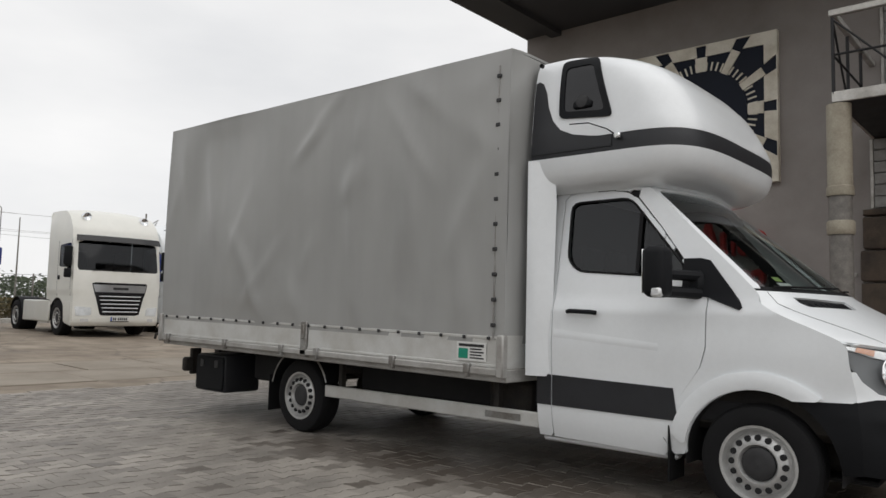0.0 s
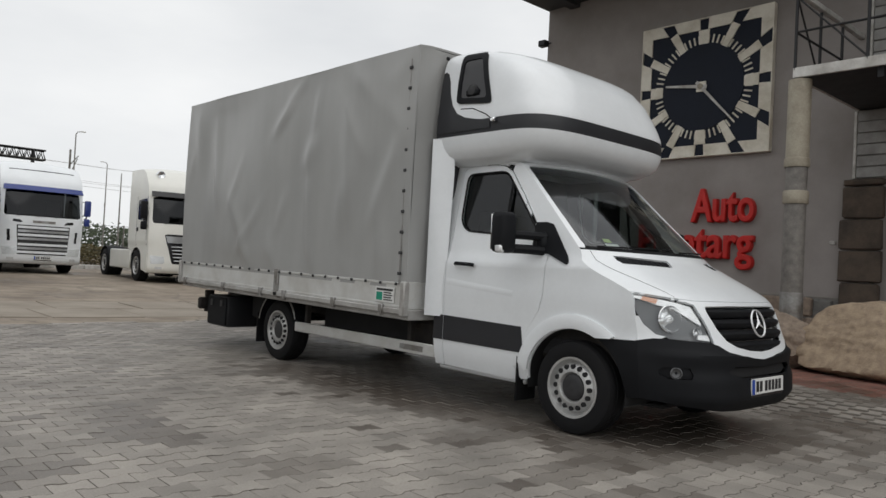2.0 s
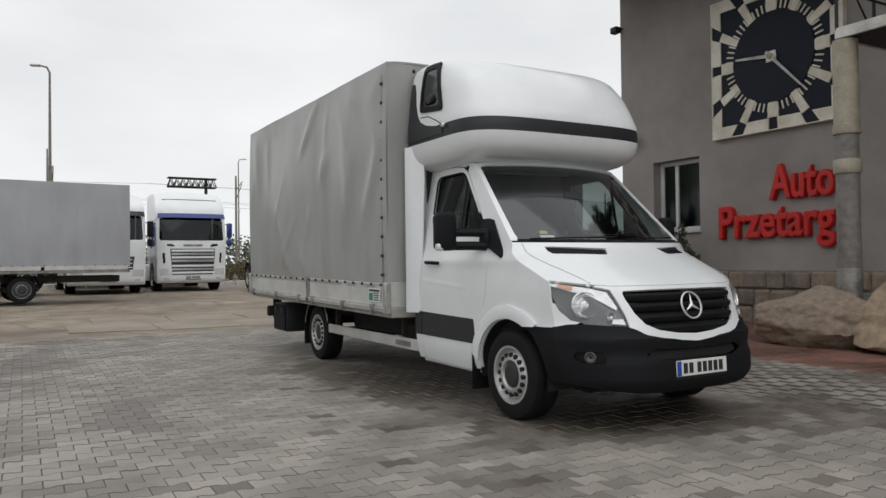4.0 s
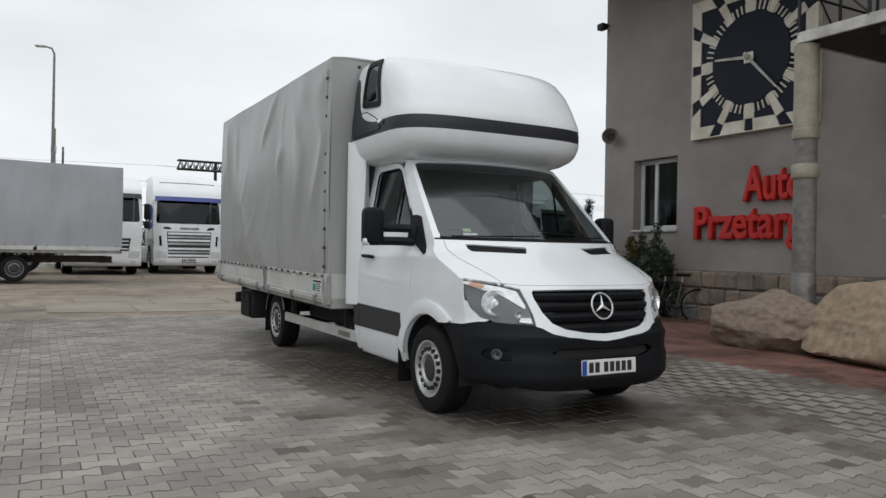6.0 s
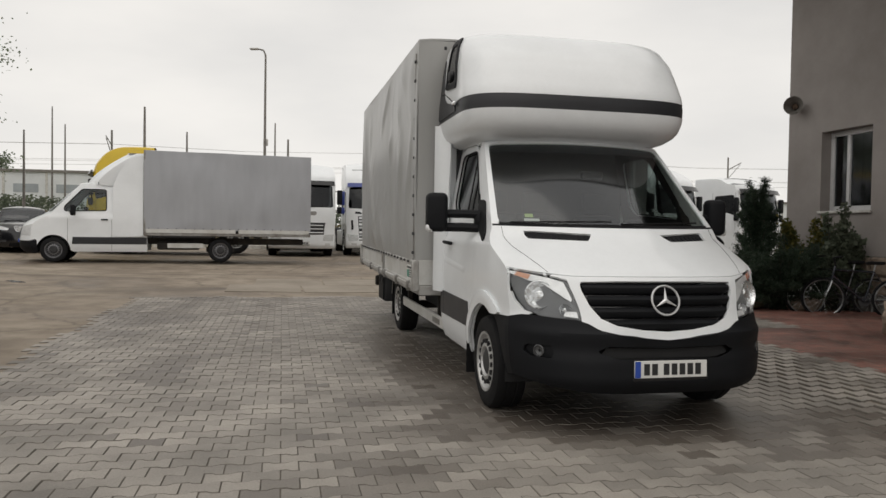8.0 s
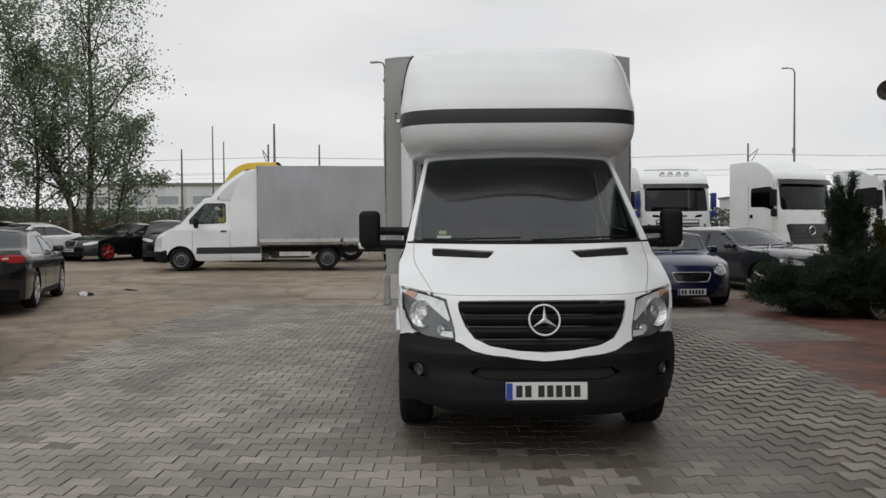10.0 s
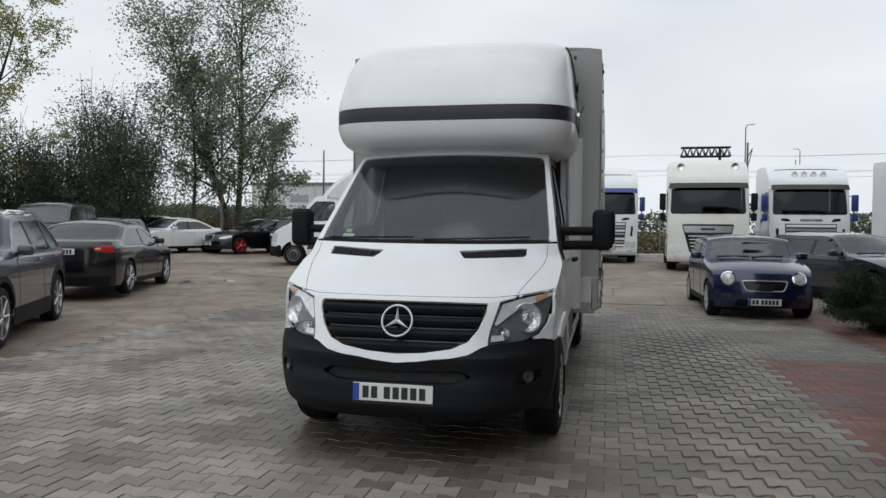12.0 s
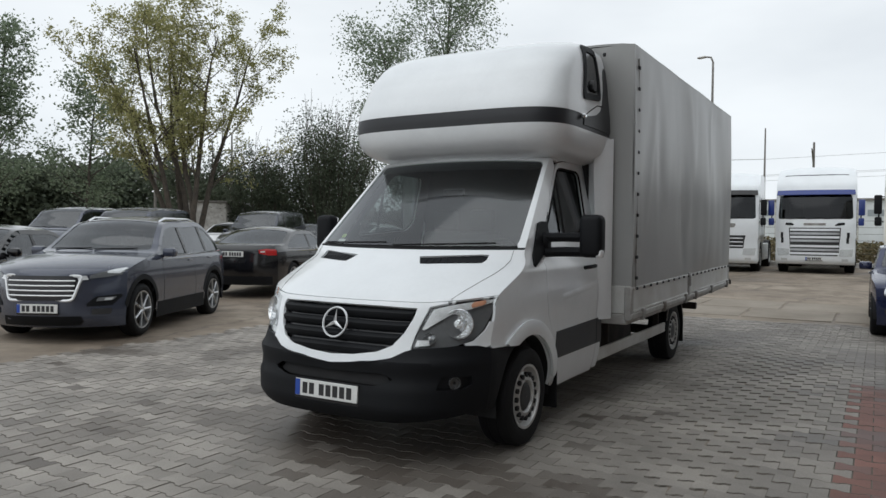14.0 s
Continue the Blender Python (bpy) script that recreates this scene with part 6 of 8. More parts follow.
        for p in (0.0,) + tuple(posts):
            x = x_a - 0.22 + (x_b - x_a) * p if p else x_a - 0.02
            z0, z1 = 0.30, bl(x) - 0.02
            part("door_seam", mir(tubed([S.right(x - 0.015 * math.sin(k), z0 + (z1 - z0) * k / 5) + Vector((0, 0.002, 0)) for k in range(6)], 0.005, 4)), M["gap"], C)
            if p or len(posts) < 2:
                hx = x + 0.18 if p else x - 0.9
                part("door_handle", mir(tubed([S.right(hx, bl(hx) - 0.10) + Vector((0.09, -0.006, 0)), S.right(hx, bl(hx) - 0.10) + Vector((0, -0.022, 0)), S.right(hx, bl(hx) - 0.10) + Vector((-0.09, -0.006, 0))], 0.013, 6)), M[body], C)
        mc = S.right(x_a - 0.10, bl(x_a) + 0.06) + Vector((0, -0.13, 0))
        mr = part("door_mirror", mir(boxed((-0.07, -0.10, -0.06), (0.07, 0.09, 0.07), 0.035, Matrix.Translation(mc), 2)), M[body], C)
        part("mirror_arm", mir(tubed([mc + Vector((0, 0.08, -0.04)), mc + Vector((0.03, 0.18, -0.06))], 0.02, 6)), M["plastic"], mr)
        part("sill_trim", mir(sheet(offset(S.right, 0.006), [(-wb + r * 1.22, 0.20), (-r * 1.22, 0.20), (-r * 1.2, 0.30), (-wb + r * 1.2, 0.30)], (), 0.1)), M["plastic"], C)
        for x in (0, -wb):
            wheel(C, x, sgn * (hw - 0.115), r, r * 0.70, 0.215, style, sgn, front_rim if front_rim and x == 0 else rim)
            hb = bmesh.new()
            g1 = arc(x, r, r * 1.18, -5, 185, 14)
            rows = [[hb.verts.new((a, sgn * y, b)) for a, b in g1] for y in (hw - 0.42, hw - 0.03)]
            for i in range(len(g1) - 1):
                hb.faces.new((rows[0][i], rows[0][i + 1], rows[1][i + 1], rows[1][i]))
            hb.faces.new(rows[0])
            part("wheel_housing", hb, M["gap"], C)
        if clad:
            for x in (0, -wb):
                ring = arc(x, r, r * 1.17, 8, 172, 18) + arc(x, r, r * 1.36, 166, 14, 18)
                part("arch_cladding", mir(sheet(offset(S.right, 0.008), ring, (), 0.04, 0.01)), M["plastic"], C)
            part("door_cladding", mir(sheet(offset(S.right, 0.007), [(-wb + r * 1.3, 0.24), (-r * 1.3, 0.24), (-r * 1.3, 0.42), (-wb + r * 1.3, 0.42)], (), 0.06, 0.01)), M["plastic"], C)
    Z = lambda z: S.at_z(z, mk[0], mk[4])
    Zr = lambda z: S.at_z(z, mk[-4], mk[-1])
    for g in (-1, 1):
        if lamp == "round":
            c = f(Z(zf - 0.145), g * H * 0.71)
            d = (offset(f, -1.0)(Z(zf - 0.145), g * H * 0.71) - c).normalized()
            d = (d + Vector((0.6, 0, 0.15))).normalized()
            hl = part("headlight", lathe([(0.001, 0.042), (0.06, 0.034), (0.10, 0.015)], 28, "z"), M["reflector"], C, "round headlight with chrome ring", m=Matrix.Translation(c + d * 0.0) @ d.to_track_quat("Z", "Y").to_matrix().to_4x4())
            part("ring", lathe([(0.098, -0.03), (0.122, -0.01), (0.122, 0.022), (0.10, 0.032), (0.098, 0.02)], 28, "z"), M["chrome"], hl)
        else:
            poly = SLIM(Z, zf, g * H) if lamp == "slim" else [(Z(zf - 0.20), g * H * 0.60), (Z(zf - 0.19), g * H * 0.80), (Z(zf - 0.12), g * H * 0.985), (Z(zf - 0.04), g * H * 0.985), (Z(zf - 0.07), g * H * 0.78), (Z(zf - 0.13), g * H * 0.58)]
            hl = part("headlight", sh(poly, off=0.012, c=0.035, rim_d=0.015), M["housing" if lamp == "slim" else "reflector"], C, "clear wraparound headlight")
            if lamp == "slim":
                part("light_tube", sh([(Z(zf - 0.085), g * H * 0.80), (Z(zf - 0.085), g * H * 0.93), (Z(zf - 0.02), g * H * 0.99), (Z(zf + 0.0), g * H * 0.97), (Z(zf - 0.06), g * H * 0.80)], off=0.017, c=0.03, rim_d=0.004), M["reflector"], hl)
            part("lens", sh(poly, off=0.020, c=0.035), M["lens"], hl).visible_shadow = False
        if lamp == "slim":
            slot = [(Z(0.46), g * H * 0.60), (Z(0.47), g * H * 0.86), (Z(0.58), g * H * 0.96), (Z(0.61), g * H * 0.95), (Z(0.585), g * H * 0.70), (Z(0.50), g * H * 0.60)]
            pocket = part("lamp_pocket", sh(slot, off=0.006, c=0.035, rim_d=0.01), M["plastic"], C)
            part("main_beam", sh([(Z(0.525), g * H * 0.70), (Z(0.53), g * H * 0.86), (Z(0.578), g * H * 0.90), (Z(0.57), g * H * 0.72)], off=0.014, c=0.03, rim_d=0.01), M["housing"], pocket)
            part("lamp_bowl", sh([(Z(0.535), g * H * 0.78), (Z(0.538), g * H * 0.85), (Z(0.568), g * H * 0.87), (Z(0.565), g * H * 0.79)], off=0.020, c=0.03, rim_d=0.005), M["reflector"], pocket)
            part("corner_chrome", sh([(Z(zf - 0.185), g * H * 0.50), (Z(zf - 0.17), g * H * 0.615), (Z(zf - 0.12), g * H * 0.585), (Z(zf - 0.125), g * H * 0.48)], off=0.022, c=0.03, rim_d=0.012), M["badge"], C, "chrome grille corner")
        fogp = [(Z(0.36), g * H * 0.66), (Z(0.36), g * H * 0.86), (Z(0.43), g * H * 0.86), (Z(0.43), g * H * 0.66)]
        part("fog_lamp", sh(fogp, off=0.010, c=0.05), M["hub"], C)
        tl = [(Zr(zt - 0.075), g * H * 0.62), (Zr(zt - 0.05), g * H * 0.80), (Zr(zt - 0.06), g * H * 0.985), (Zr(zt - 0.18), g * H * 0.985), (Zr(zt - 0.185), g * H * 0.82), (Zr(zt - 0.145), g * H * 0.64)]
        tp = part("tail_lamp", sh(tl, off=0.006, c=0.04, rim_d=0.01), M["redlamp"], C, "red tail lamp with clear strip")
        part("clear_strip", sh([(Zr(zt - 0.10), g * H * 0.66), (Zr(zt - 0.09), g * H * 0.76), (Zr(zt - 0.12), g * H * 0.76), (Zr(zt - 0.125), g * H * 0.67)], off=0.010, c=0.05), M["reflector"], tp)
    gz = {"dark": (zf - 0.24, zf - 0.07, 0.42), "hex": (0.54, zf - 0.125, 0.54), "mesh": (zf - 0.26, zf - 0.05, 0.36), "oval": (zf - 0.345, zf - 0.185, 0.46)}[grille]
    gpoly = rounded([(Z(gz[0]), -H * gz[2] * 0.82), (Z(gz[0]), H * gz[2] * 0.82), (Z(gz[1]), H * gz[2]), (Z(gz[1]), -H * gz[2])], 0.05)
    lift_g = 0.026 if grille == "oval" else 0.013
    gr = part("grille", sh(gpoly, off=lift_g, c=0.03, rim_d=lift_g), M["blackgloss"], C)
    ring = [offset(f, -lift_g - 0.003)(a, b) for a, b in gpoly]
    part("grille_surround", tubed(ring, 0.020 if grille == "hex" else 0.011, 6, True), M["badge"], gr)
    if grille in ("hex", "dark"):
        for k in range(1, 5):
            s0 = Z(gz[0] + (gz[1] - gz[0]) * k / 5)
            part("grille_bar", tubed([offset(f, -0.020)(s0, H * gz[2] * b) for b in (-0.86, -0.45, 0, 0.45, 0.86)], 0.009, 5), M["badge"], gr)
    low = [(Z(0.22), -H * 0.6), (Z(0.22), H * 0.6), (Z(0.34), H * 0.55), (Z(0.34), -H * 0.55)]
    part("lower_intake", sh(low, off=0.004, c=0.08), M["plastic"], C)
    part("rear_valance", sh([(Zr(0.40), -H * 0.9), (Zr(0.40), H * 0.9), (mk[-1], H * 0.9), (mk[-1], -H * 0.9)], off=0.004, c=0.08), M["plastic"], C)
    if front_plate:
        zp = {"hex": 0.44, "oval": 0.30}.get(grille, 0.42)
        pc = f(Z(zp), 0)
        plate_bars(C, pose(pc.x + 0.016, 0, zp))
    pc = f(Zr(zt - 0.16), 0)
    plate_bars(C, pose(pc.x - 0.018, 0, zt - 0.16, 0, 0, 180))
    inn = part("interior", joined([boxed((rear + 0.45, -hw + 0.16, 0.28), (fo - 0.55, hw - 0.16, 0.55), 0.03), boxed((cowl[0] - 0.30, -hw + 0.15, 0.55), (cowl[0] - 0.04, hw - 0.15, cowl[1] - 0.06), 0.08, None, 2)]), M["seat"], C)
    for y in (-0.36, 0.36):
        for x in (cowl[0] - 1.25, cowl[0] - 2.1):
            part("car_seat", joined([boxed((x, y - 0.24, 0.50), (x + 0.5, y + 0.24, 0.66), 0.05, None, 2), boxed((x - 0.12, y - 0.23, 0.60), (x + 0.04, y + 0.23, belt + 0.12), 0.05, None, 2), boxed((x - 0.12, y - 0.12, belt + 0.14), (x - 0.02, y + 0.12, belt + 0.32), 0.04, None, 2)]), M["seat"], inn)
    return C


def at(x, y, turn):
    return pose(x, y, level(x, y) - 0.006, 0, 0, turn)


suv = car(at(-1.31, -6.33, 28), "dark grey metallic SUV parked on the sandy yard", "bodygrey", 2.67, 0.90, 0.91, 1.65, 1.86, 0.355, (-0.40, 1.13), (-1.18, 1.585), (-2.75, 1.60), (-3.32, 1.12), zf=0.97, zt=1.10, belt=1.04, hatch=True, rim="alloy", lamp="slim", style="seven", grille="hex", cell=0.045, posts=(0.40, 0.74), clad=True)
for g in (-1, 1):
    part("roof_rail", tubed([(-1.30, g * 0.55, 1.56), (-1.5, g * 0.56, 1.615), (-2.4, g * 0.56, 1.62), (-2.75, g * 0.55, 1.57)], 0.018, 8), M["chrome"], suv)
car(at(-9.60, -9.60, 199), "black saloon car parked with its tail to the paving", "bodyblack", 2.705, 0.95, 1.08, 1.45, 1.84, 0.335, (-0.42, 1.0), (-1.28, 1.40), (-2.45, 1.385), (-3.15, 1.06), zf=0.80, zt=1.02, belt=0.94, cell=0.055, posts=(0.42,))
car(at(-8.25, 3.86, 1), "small deep blue hatchback with round headlights", "bodyblue", 2.467, 0.62, 0.55, 1.415, 1.69, 0.305, (-0.42, 0.99), (-0.86, 1.375), (-2.42, 1.375), (-2.78, 1.0), zf=0.83, zt=0.95, belt=0.95, hatch=True, lamp="round", grille="oval", style="seven", cell=0.045, posts=(0.40,), chrome=False, tumble=0.26)
car(at(-10.6, 7.1, 26), "blue-grey estate car parked by the shrubs", "bodyslate", 2.83, 0.92, 1.08, 1.46, 1.85, 0.345, (-0.50, 1.0), (-1.30, 1.41), (-3.05, 1.42), (-3.62, 1.05), zf=0.82, zt=1.0, belt=0.94, hatch=True, style="seven", grille="mesh", posts=(0.34, 0.68))
car(at(-20.3, -16.7, -18), "white saloon car parked under the trees", "bodywhite", 2.70, 0.93, 0.99, 1.46, 1.78, 0.32, (-0.45, 1.0), (-1.28, 1.41), (-2.40, 1.40), (-3.15, 1.06), zf=0.80, zt=1.0, belt=0.94, posts=(0.42,), chrome=False)
car(at(-22.4, -14.1, -26), "black executive saloon with chrome grille, red front wheel", "bodyblack", 2.90, 0.93, 1.13, 1.46, 1.88, 0.345, (-0.55, 0.98), (-1.40, 1.40), (-2.55, 1.39), (-3.45, 1.04), zf=0.80, zt=1.0, belt=0.92, grille="mesh", posts=(0.42,), front_rim="redlamp")
car(at(-22.3, -11.1, 20), "black estate behind the far box truck", "bodyblack", 2.75, 0.90, 0.95, 1.60, 1.82, 0.34, (-0.50, 1.05), (-1.25, 1.54), (-2.95, 1.54), (-3.45, 1.1), zf=0.95, zt=1.05, belt=1.0, hatch=True, posts=(0.36, 0.7))
car(at(-16.0, -15.7, 14), "dark estate car parked between the navy van and white saloon", "bodyslate", 2.7, 0.90, 0.95, 1.50, 1.82, 0.33, (-0.50, 1.02), (-1.25, 1.45), (-2.95, 1.45), (-3.45, 1.05), zf=0.86, zt=1.0, belt=0.96, hatch=True, posts=(0.36, 0.7), chrome=False)
car(at(-0.6, -9.25, 28), "black saloon beside the grey SUV", "bodyblack", 2.75, 0.92, 1.05, 1.46, 1.84, 0.335, (-0.45, 1.0), (-1.28, 1.41), (-2.45, 1.40), (-3.15, 1.06), zf=0.80, zt=1.0, belt=0.94, posts=(0.42,))
for (x, y, t, lab, bd) in ((-13.6, -15.7, 22, "navy blue passenger van among parked cars", "bodynavy"), (-8.6, -16.2, 24, "grey passenger van in the far row", "bodygrey"), (-8.8, -19.8, 24, "dark grey passenger van in the far row", "bodygrey")):
    car(at(x, y, t), lab, bd, 3.0, 0.90, 0.99, 1.97, 1.90, 0.335, (-0.25, 1.22), (-1.15, 1.88), (-3.75, 1.90), (-3.90, 1.20), zf=0.98, zt=1.2, belt=1.12, hatch=True, posts=(0.30, 0.62), chrome=False, category="van", name="passenger_van", tumble=0.20)
car(at(-24.8, -19.6, 20), "black hatchback in the far row", "bodyblack", 2.6, 0.85, 0.75, 1.50, 1.78, 0.32, (-0.45, 1.02), (-1.2, 1.45), (-2.75, 1.44), (-3.15, 1.05), zf=0.85, zt=1.0, belt=0.96, hatch=True, posts=(0.4,), chrome=False)
car(at(-15.6, -19.4, 24), "white hatchback parked in the far row", "bodywhite", 2.7, 0.9, 1.0, 1.46, 1.80, 0.32, (-0.45, 1.0), (-1.28, 1.41), (-2.45, 1.40), (-3.15, 1.06), posts=(0.42,))


# ---------------------------------------------------------------- the second box truck, across the yard
def far_box_truck(m):
    T = thing("box_truck", m, "white van-cab box truck with grey tarpaulin, parked side-on", "truck")

    def width(x, z):
        v = 1.0 - (0.07 * ((0.6 - z) / 0.3) ** 2 if z < 0.6 else 0) - (0.17 * (z - 1.3) + 0.02 if z > 1.3 else 0)
        return v - (0.09 * ((x - 0.1) / 0.6) ** 2 if x > 0.1 else 0)
    S = Shell([(0.80, 0.24, 0.35, 0, 3), (0.98, 0.40, 0.42, 0, 3), (0.98, 0.70, 0.40, 0, 3), (0.92, 0.98, 0.36, 0, 2.8), (0.82, 1.12, 0.34, 0.0, 2.6), (0.56, 1.27, 0.30, 0.02, 2.4), (0.32, 1.40, 0.28, 0, 2.2), (-0.10, 1.80, 0.2, 0.01, 2), (-0.50, 2.16, 0.12, 0.02, 2), (-0.78, 2.30, 0.08, 0.05, 2.2), (-2.45, 2.36, 0, 0.1, 2.4)], width)
    mk, H, f = S.marks, S.half, S.strip
    sh = lambda ol, holes=(), off=0.0: sheet(offset(f, -off) if off else f, ol, holes, 0.08, 0, flip=True)
    ws = rounded([(mk[6] + 0.04, -H * 0.92), (mk[6] + 0.04, H * 0.92), (mk[8] - 0.02, H * 0.92), (mk[8] - 0.02, -H * 0.92)], 0.07)
    edge = S.side_outline(0, mk[-1], 80)
    out = edge + [(-2.45, 0.30), (-0.5, 0.30)] + arc(0, 0.345, 0.43, 0, 180, 16)[::-1]
    wn_ = rounded([(-1.34, 2.08), (-0.72, 2.08), (-0.27, 1.58), (-0.27, 1.45), (-1.36, 1.48)], 0.06)
    part("cab_body", joined([sh([(mk[2] - 0.1, -H), (mk[2] - 0.1, H), (mk[-1], H), (mk[-1], -H)], [ws]), sheet(S.right, out, [wn_], 0.07), mirrored(sheet(S.right, out, [wn_], 0.07))]), M["white"], T)
    part("front_bumper", sh([(0, -H), (0, H), (mk[2] - 0.09, H), (mk[2] - 0.09, -H)]), M["plastic"], T)
    part("windscreen", sh(ws, off=-0.006), M["smoke"], T)
    part("grille", sh([(mk[2] + 0.02, -0.5), (mk[2] + 0.02, 0.5), (mk[3] - 0.02, 0.55), (mk[3] - 0.02, -0.55)], off=0.006), M["blackgloss"], T)
    for g in (-1, 1):
        mir = (lambda b: b) if g < 0 else mirrored
        part("headlight", sh([(mk[2] + 0.04, g * 0.60), (mk[2] + 0.04, g * 0.97), (mk[3] + 0.10, g * 0.97), (mk[3], g * 0.60)], off=0.008), M["reflector"], T)
        part("door_window", mir(sheet(offset(S.right, -0.006), wn_, (), 0.08)), M["clearwin"], T)
        part("window_seal", mir(tubed([offset(S.right, 0.002)(x, z) for x, z in wn_], 0.016, 5, True)), M["rubber"], T)
        part("rubbing_strip", mir(sheet(offset(S.right, 0.008), [(-2.44, 0.52), (-0.47, 0.52), (-0.49, 0.72), (-2.44, 0.72)], (), 0.1, 0.008)), M["band"], T)
        part("bumper_end", mir(sheet(offset(S.right, 0.006), [(0.40, 0.28)] + [p for p in S.side_outline(0, mk[2] - 0.09, 8)][1:] + [(0.42, 0.66)], (), 0.06, 0.008)), M["plastic"], T)
        for x in (-1.50, -0.36):
            part("door_seam", mir(tubed([S.right(x, 0.34 + 0.1 * k) + Vector((0, 0.002, 0)) for k in range(10)], 0.006, 4)), M["gap"], T)
        part("door_handle", mir(boxed((-1.40, -1.03, 1.20), (-1.22, -0.99, 1.24), 0.01)), M["plastic"], T)
        mr = part("door_mirror", mir(boxed((-0.60, -1.36, 1.32), (-0.47, -1.19, 1.62), 0.04, None, 2)), M["plastic"], T)
        part("mirror_arm", mir(tubed([(-0.42, -0.94, 1.42), (-0.53, -1.2, 1.42)], 0.03, 6)), M["plastic"], mr)
        for x in (0, -4.49):
            wheel(T, x, g * 0.86, 0.352, 0.222, 0.235, "steel", g, "darkalloy")
        part("wheel_housing", mir(boxed((-0.5, -0.60, 0.3), (0.42, -0.2, 0.85), 0.05)), M["gap"], T)
        gb = bmesh.new()
        g1 = arc(-4.49, 0.36, 0.44, 10, 170, 14)
        rows = [[gb.verts.new((x, g * y, z)) for x, z in g1] for y in (0.70, 0.99)]
        for i in range(len(g1) - 1):
            gb.faces.new((rows[0][i], rows[0][i + 1], rows[1][i + 1], rows[1][i]))
        part("rear_mudguard", gb, M["plastic"], T)
        part("side_guard", boxed((-4.0, g * 0.96 - 0.015, 0.42), (-3.0, g * 0.96 + 0.015, 0.56), 0.01), M["alu"], T)
    # roof fairing
    def ff(a, z):
        u = abs(a)
        t = (z - 2.2) / 1.0
        return Vector(((-0.75 - 1.15 * t ** 1.5) - 0.35 * u ** 3, a * (0.86 + 0.10 * t - 0.12 * t ** 4), z))
    rf = part("roof_fairing", joined([sheet(ff, [(-1, 2.2), (1, 2.2), (1, 3.16), (-1, 3.16)], (), 0.1, flip=False), sheet(lambda x, z: Vector((x, -(0.86 + 0.10 * (z - 2.2) - 0.12 * (z - 2.2) ** 4), z)), [(-1.10, 2.2)] + [(ff(1, 2.2 + 0.96 * k / 10).x, 2.2 + 0.96 * k / 10) for k in range(11)] + [(-2.5, 3.16), (-2.5, 2.2)], (), 0.1),
                                 mirrored(sheet(lambda x, z: Vector((x, -(0.86 + 0.10 * (z - 2.2) - 0.12 * (z - 2.2) ** 4), z)), [(-1.10, 2.2)] + [(ff(1, 2.2 + 0.96 * k / 10).x, 2.2 + 0.96 * k / 10) for k in range(11)] + [(-2.5, 3.16), (-2.5, 2.2)], (), 0.1)),
                                 sheet(lambda x, y: Vector((x, y, 3.16)), [(-1.9, -0.82), (-2.5, -0.84), (-2.5, 0.84), (-1.9, 0.82)], (), 0.2)]), M["white"], T)
    for g in (-1, 1):
        mir = (lambda b: b) if g < 0 else mirrored
        part("side_deflector", mir(sheet(lambda x, z: Vector((x, -1.015 + 0.03 * max(0.0, z - 1.3) - 0.05 * (-1.52 - x) / 0.8, z)), rounded([(-2.34, 0.74), (-1.53, 0.74), (-1.53, 2.20), (-1.70, 2.62), (-1.98, 2.98), (-2.34, 3.12)], 0.06), (), 0.07, 0.03)), M["white"], T)
    part("interior", joined([boxed((-1.6, -0.85, 0.5), (0.1, 0.85, 0.9), 0.03), boxed((-0.3, -0.85, 0.9), (0.05, 0.85, 1.3), 0.06)]), M["seat"], T)
    part("chassis_frame", joined([boxed((-7.0, -0.5, 0.52), (-2.0, -0.4, 0.70)), boxed((-7.0, 0.4, 0.52), (-2.0, 0.5, 0.70)), boxed((-4.9, -0.8, 0.3), (-4.1, 0.8, 0.42)), boxed((-3.9, -0.75, 0.36), (-2.7, 0.75, 0.6), 0.04)]), M["chassis"], T)
    X0, X1, HW = -7.15, -2.36, 1.10
    part("load_bed", joined([boxed((X0, -HW, 0.78), (X1, HW, 0.86), 0.01)]), M["steel"], T)
    for g in (-1, 1):
        for a, b in ((X0 + 0.05, -5.0), (-4.92, X1 - 0.05)):
            part("dropside", boxed((a, g * HW - 0.012, 0.86), (b, g * HW + 0.015, 0.98), 0.006), M["alu"], T)
        part("corner_post", boxed((X1 - 0.05, g * HW - 0.04, 0.80), (X1 + 0.01, g * HW + 0.02, 3.25), 0.01), M["steel"], T)
    cover = new("tarpaulin_cover")
    cover.parent = T
    tarp_body(cover, X0, X1, HW + 0.012, 0.95, 3.27, M["tarpb"], 19, 0.09)
    buckles(cover, [X0 + 0.15 + 0.25 * k for k in range(19)], HW + 0.012, 0.99)
    part("tail_lamp", boxed((X0 + 0.2, -1.06, 0.52), (X0 + 0.24, -0.7, 0.66), 0.01), M["redlamp"], T)
    return T


M["tarpb"] = tarpaulin("blue_grey_tarpaulin", (0.365, 0.375, 0.40))
far_box_truck(at(-18.05, -8.87, -84))


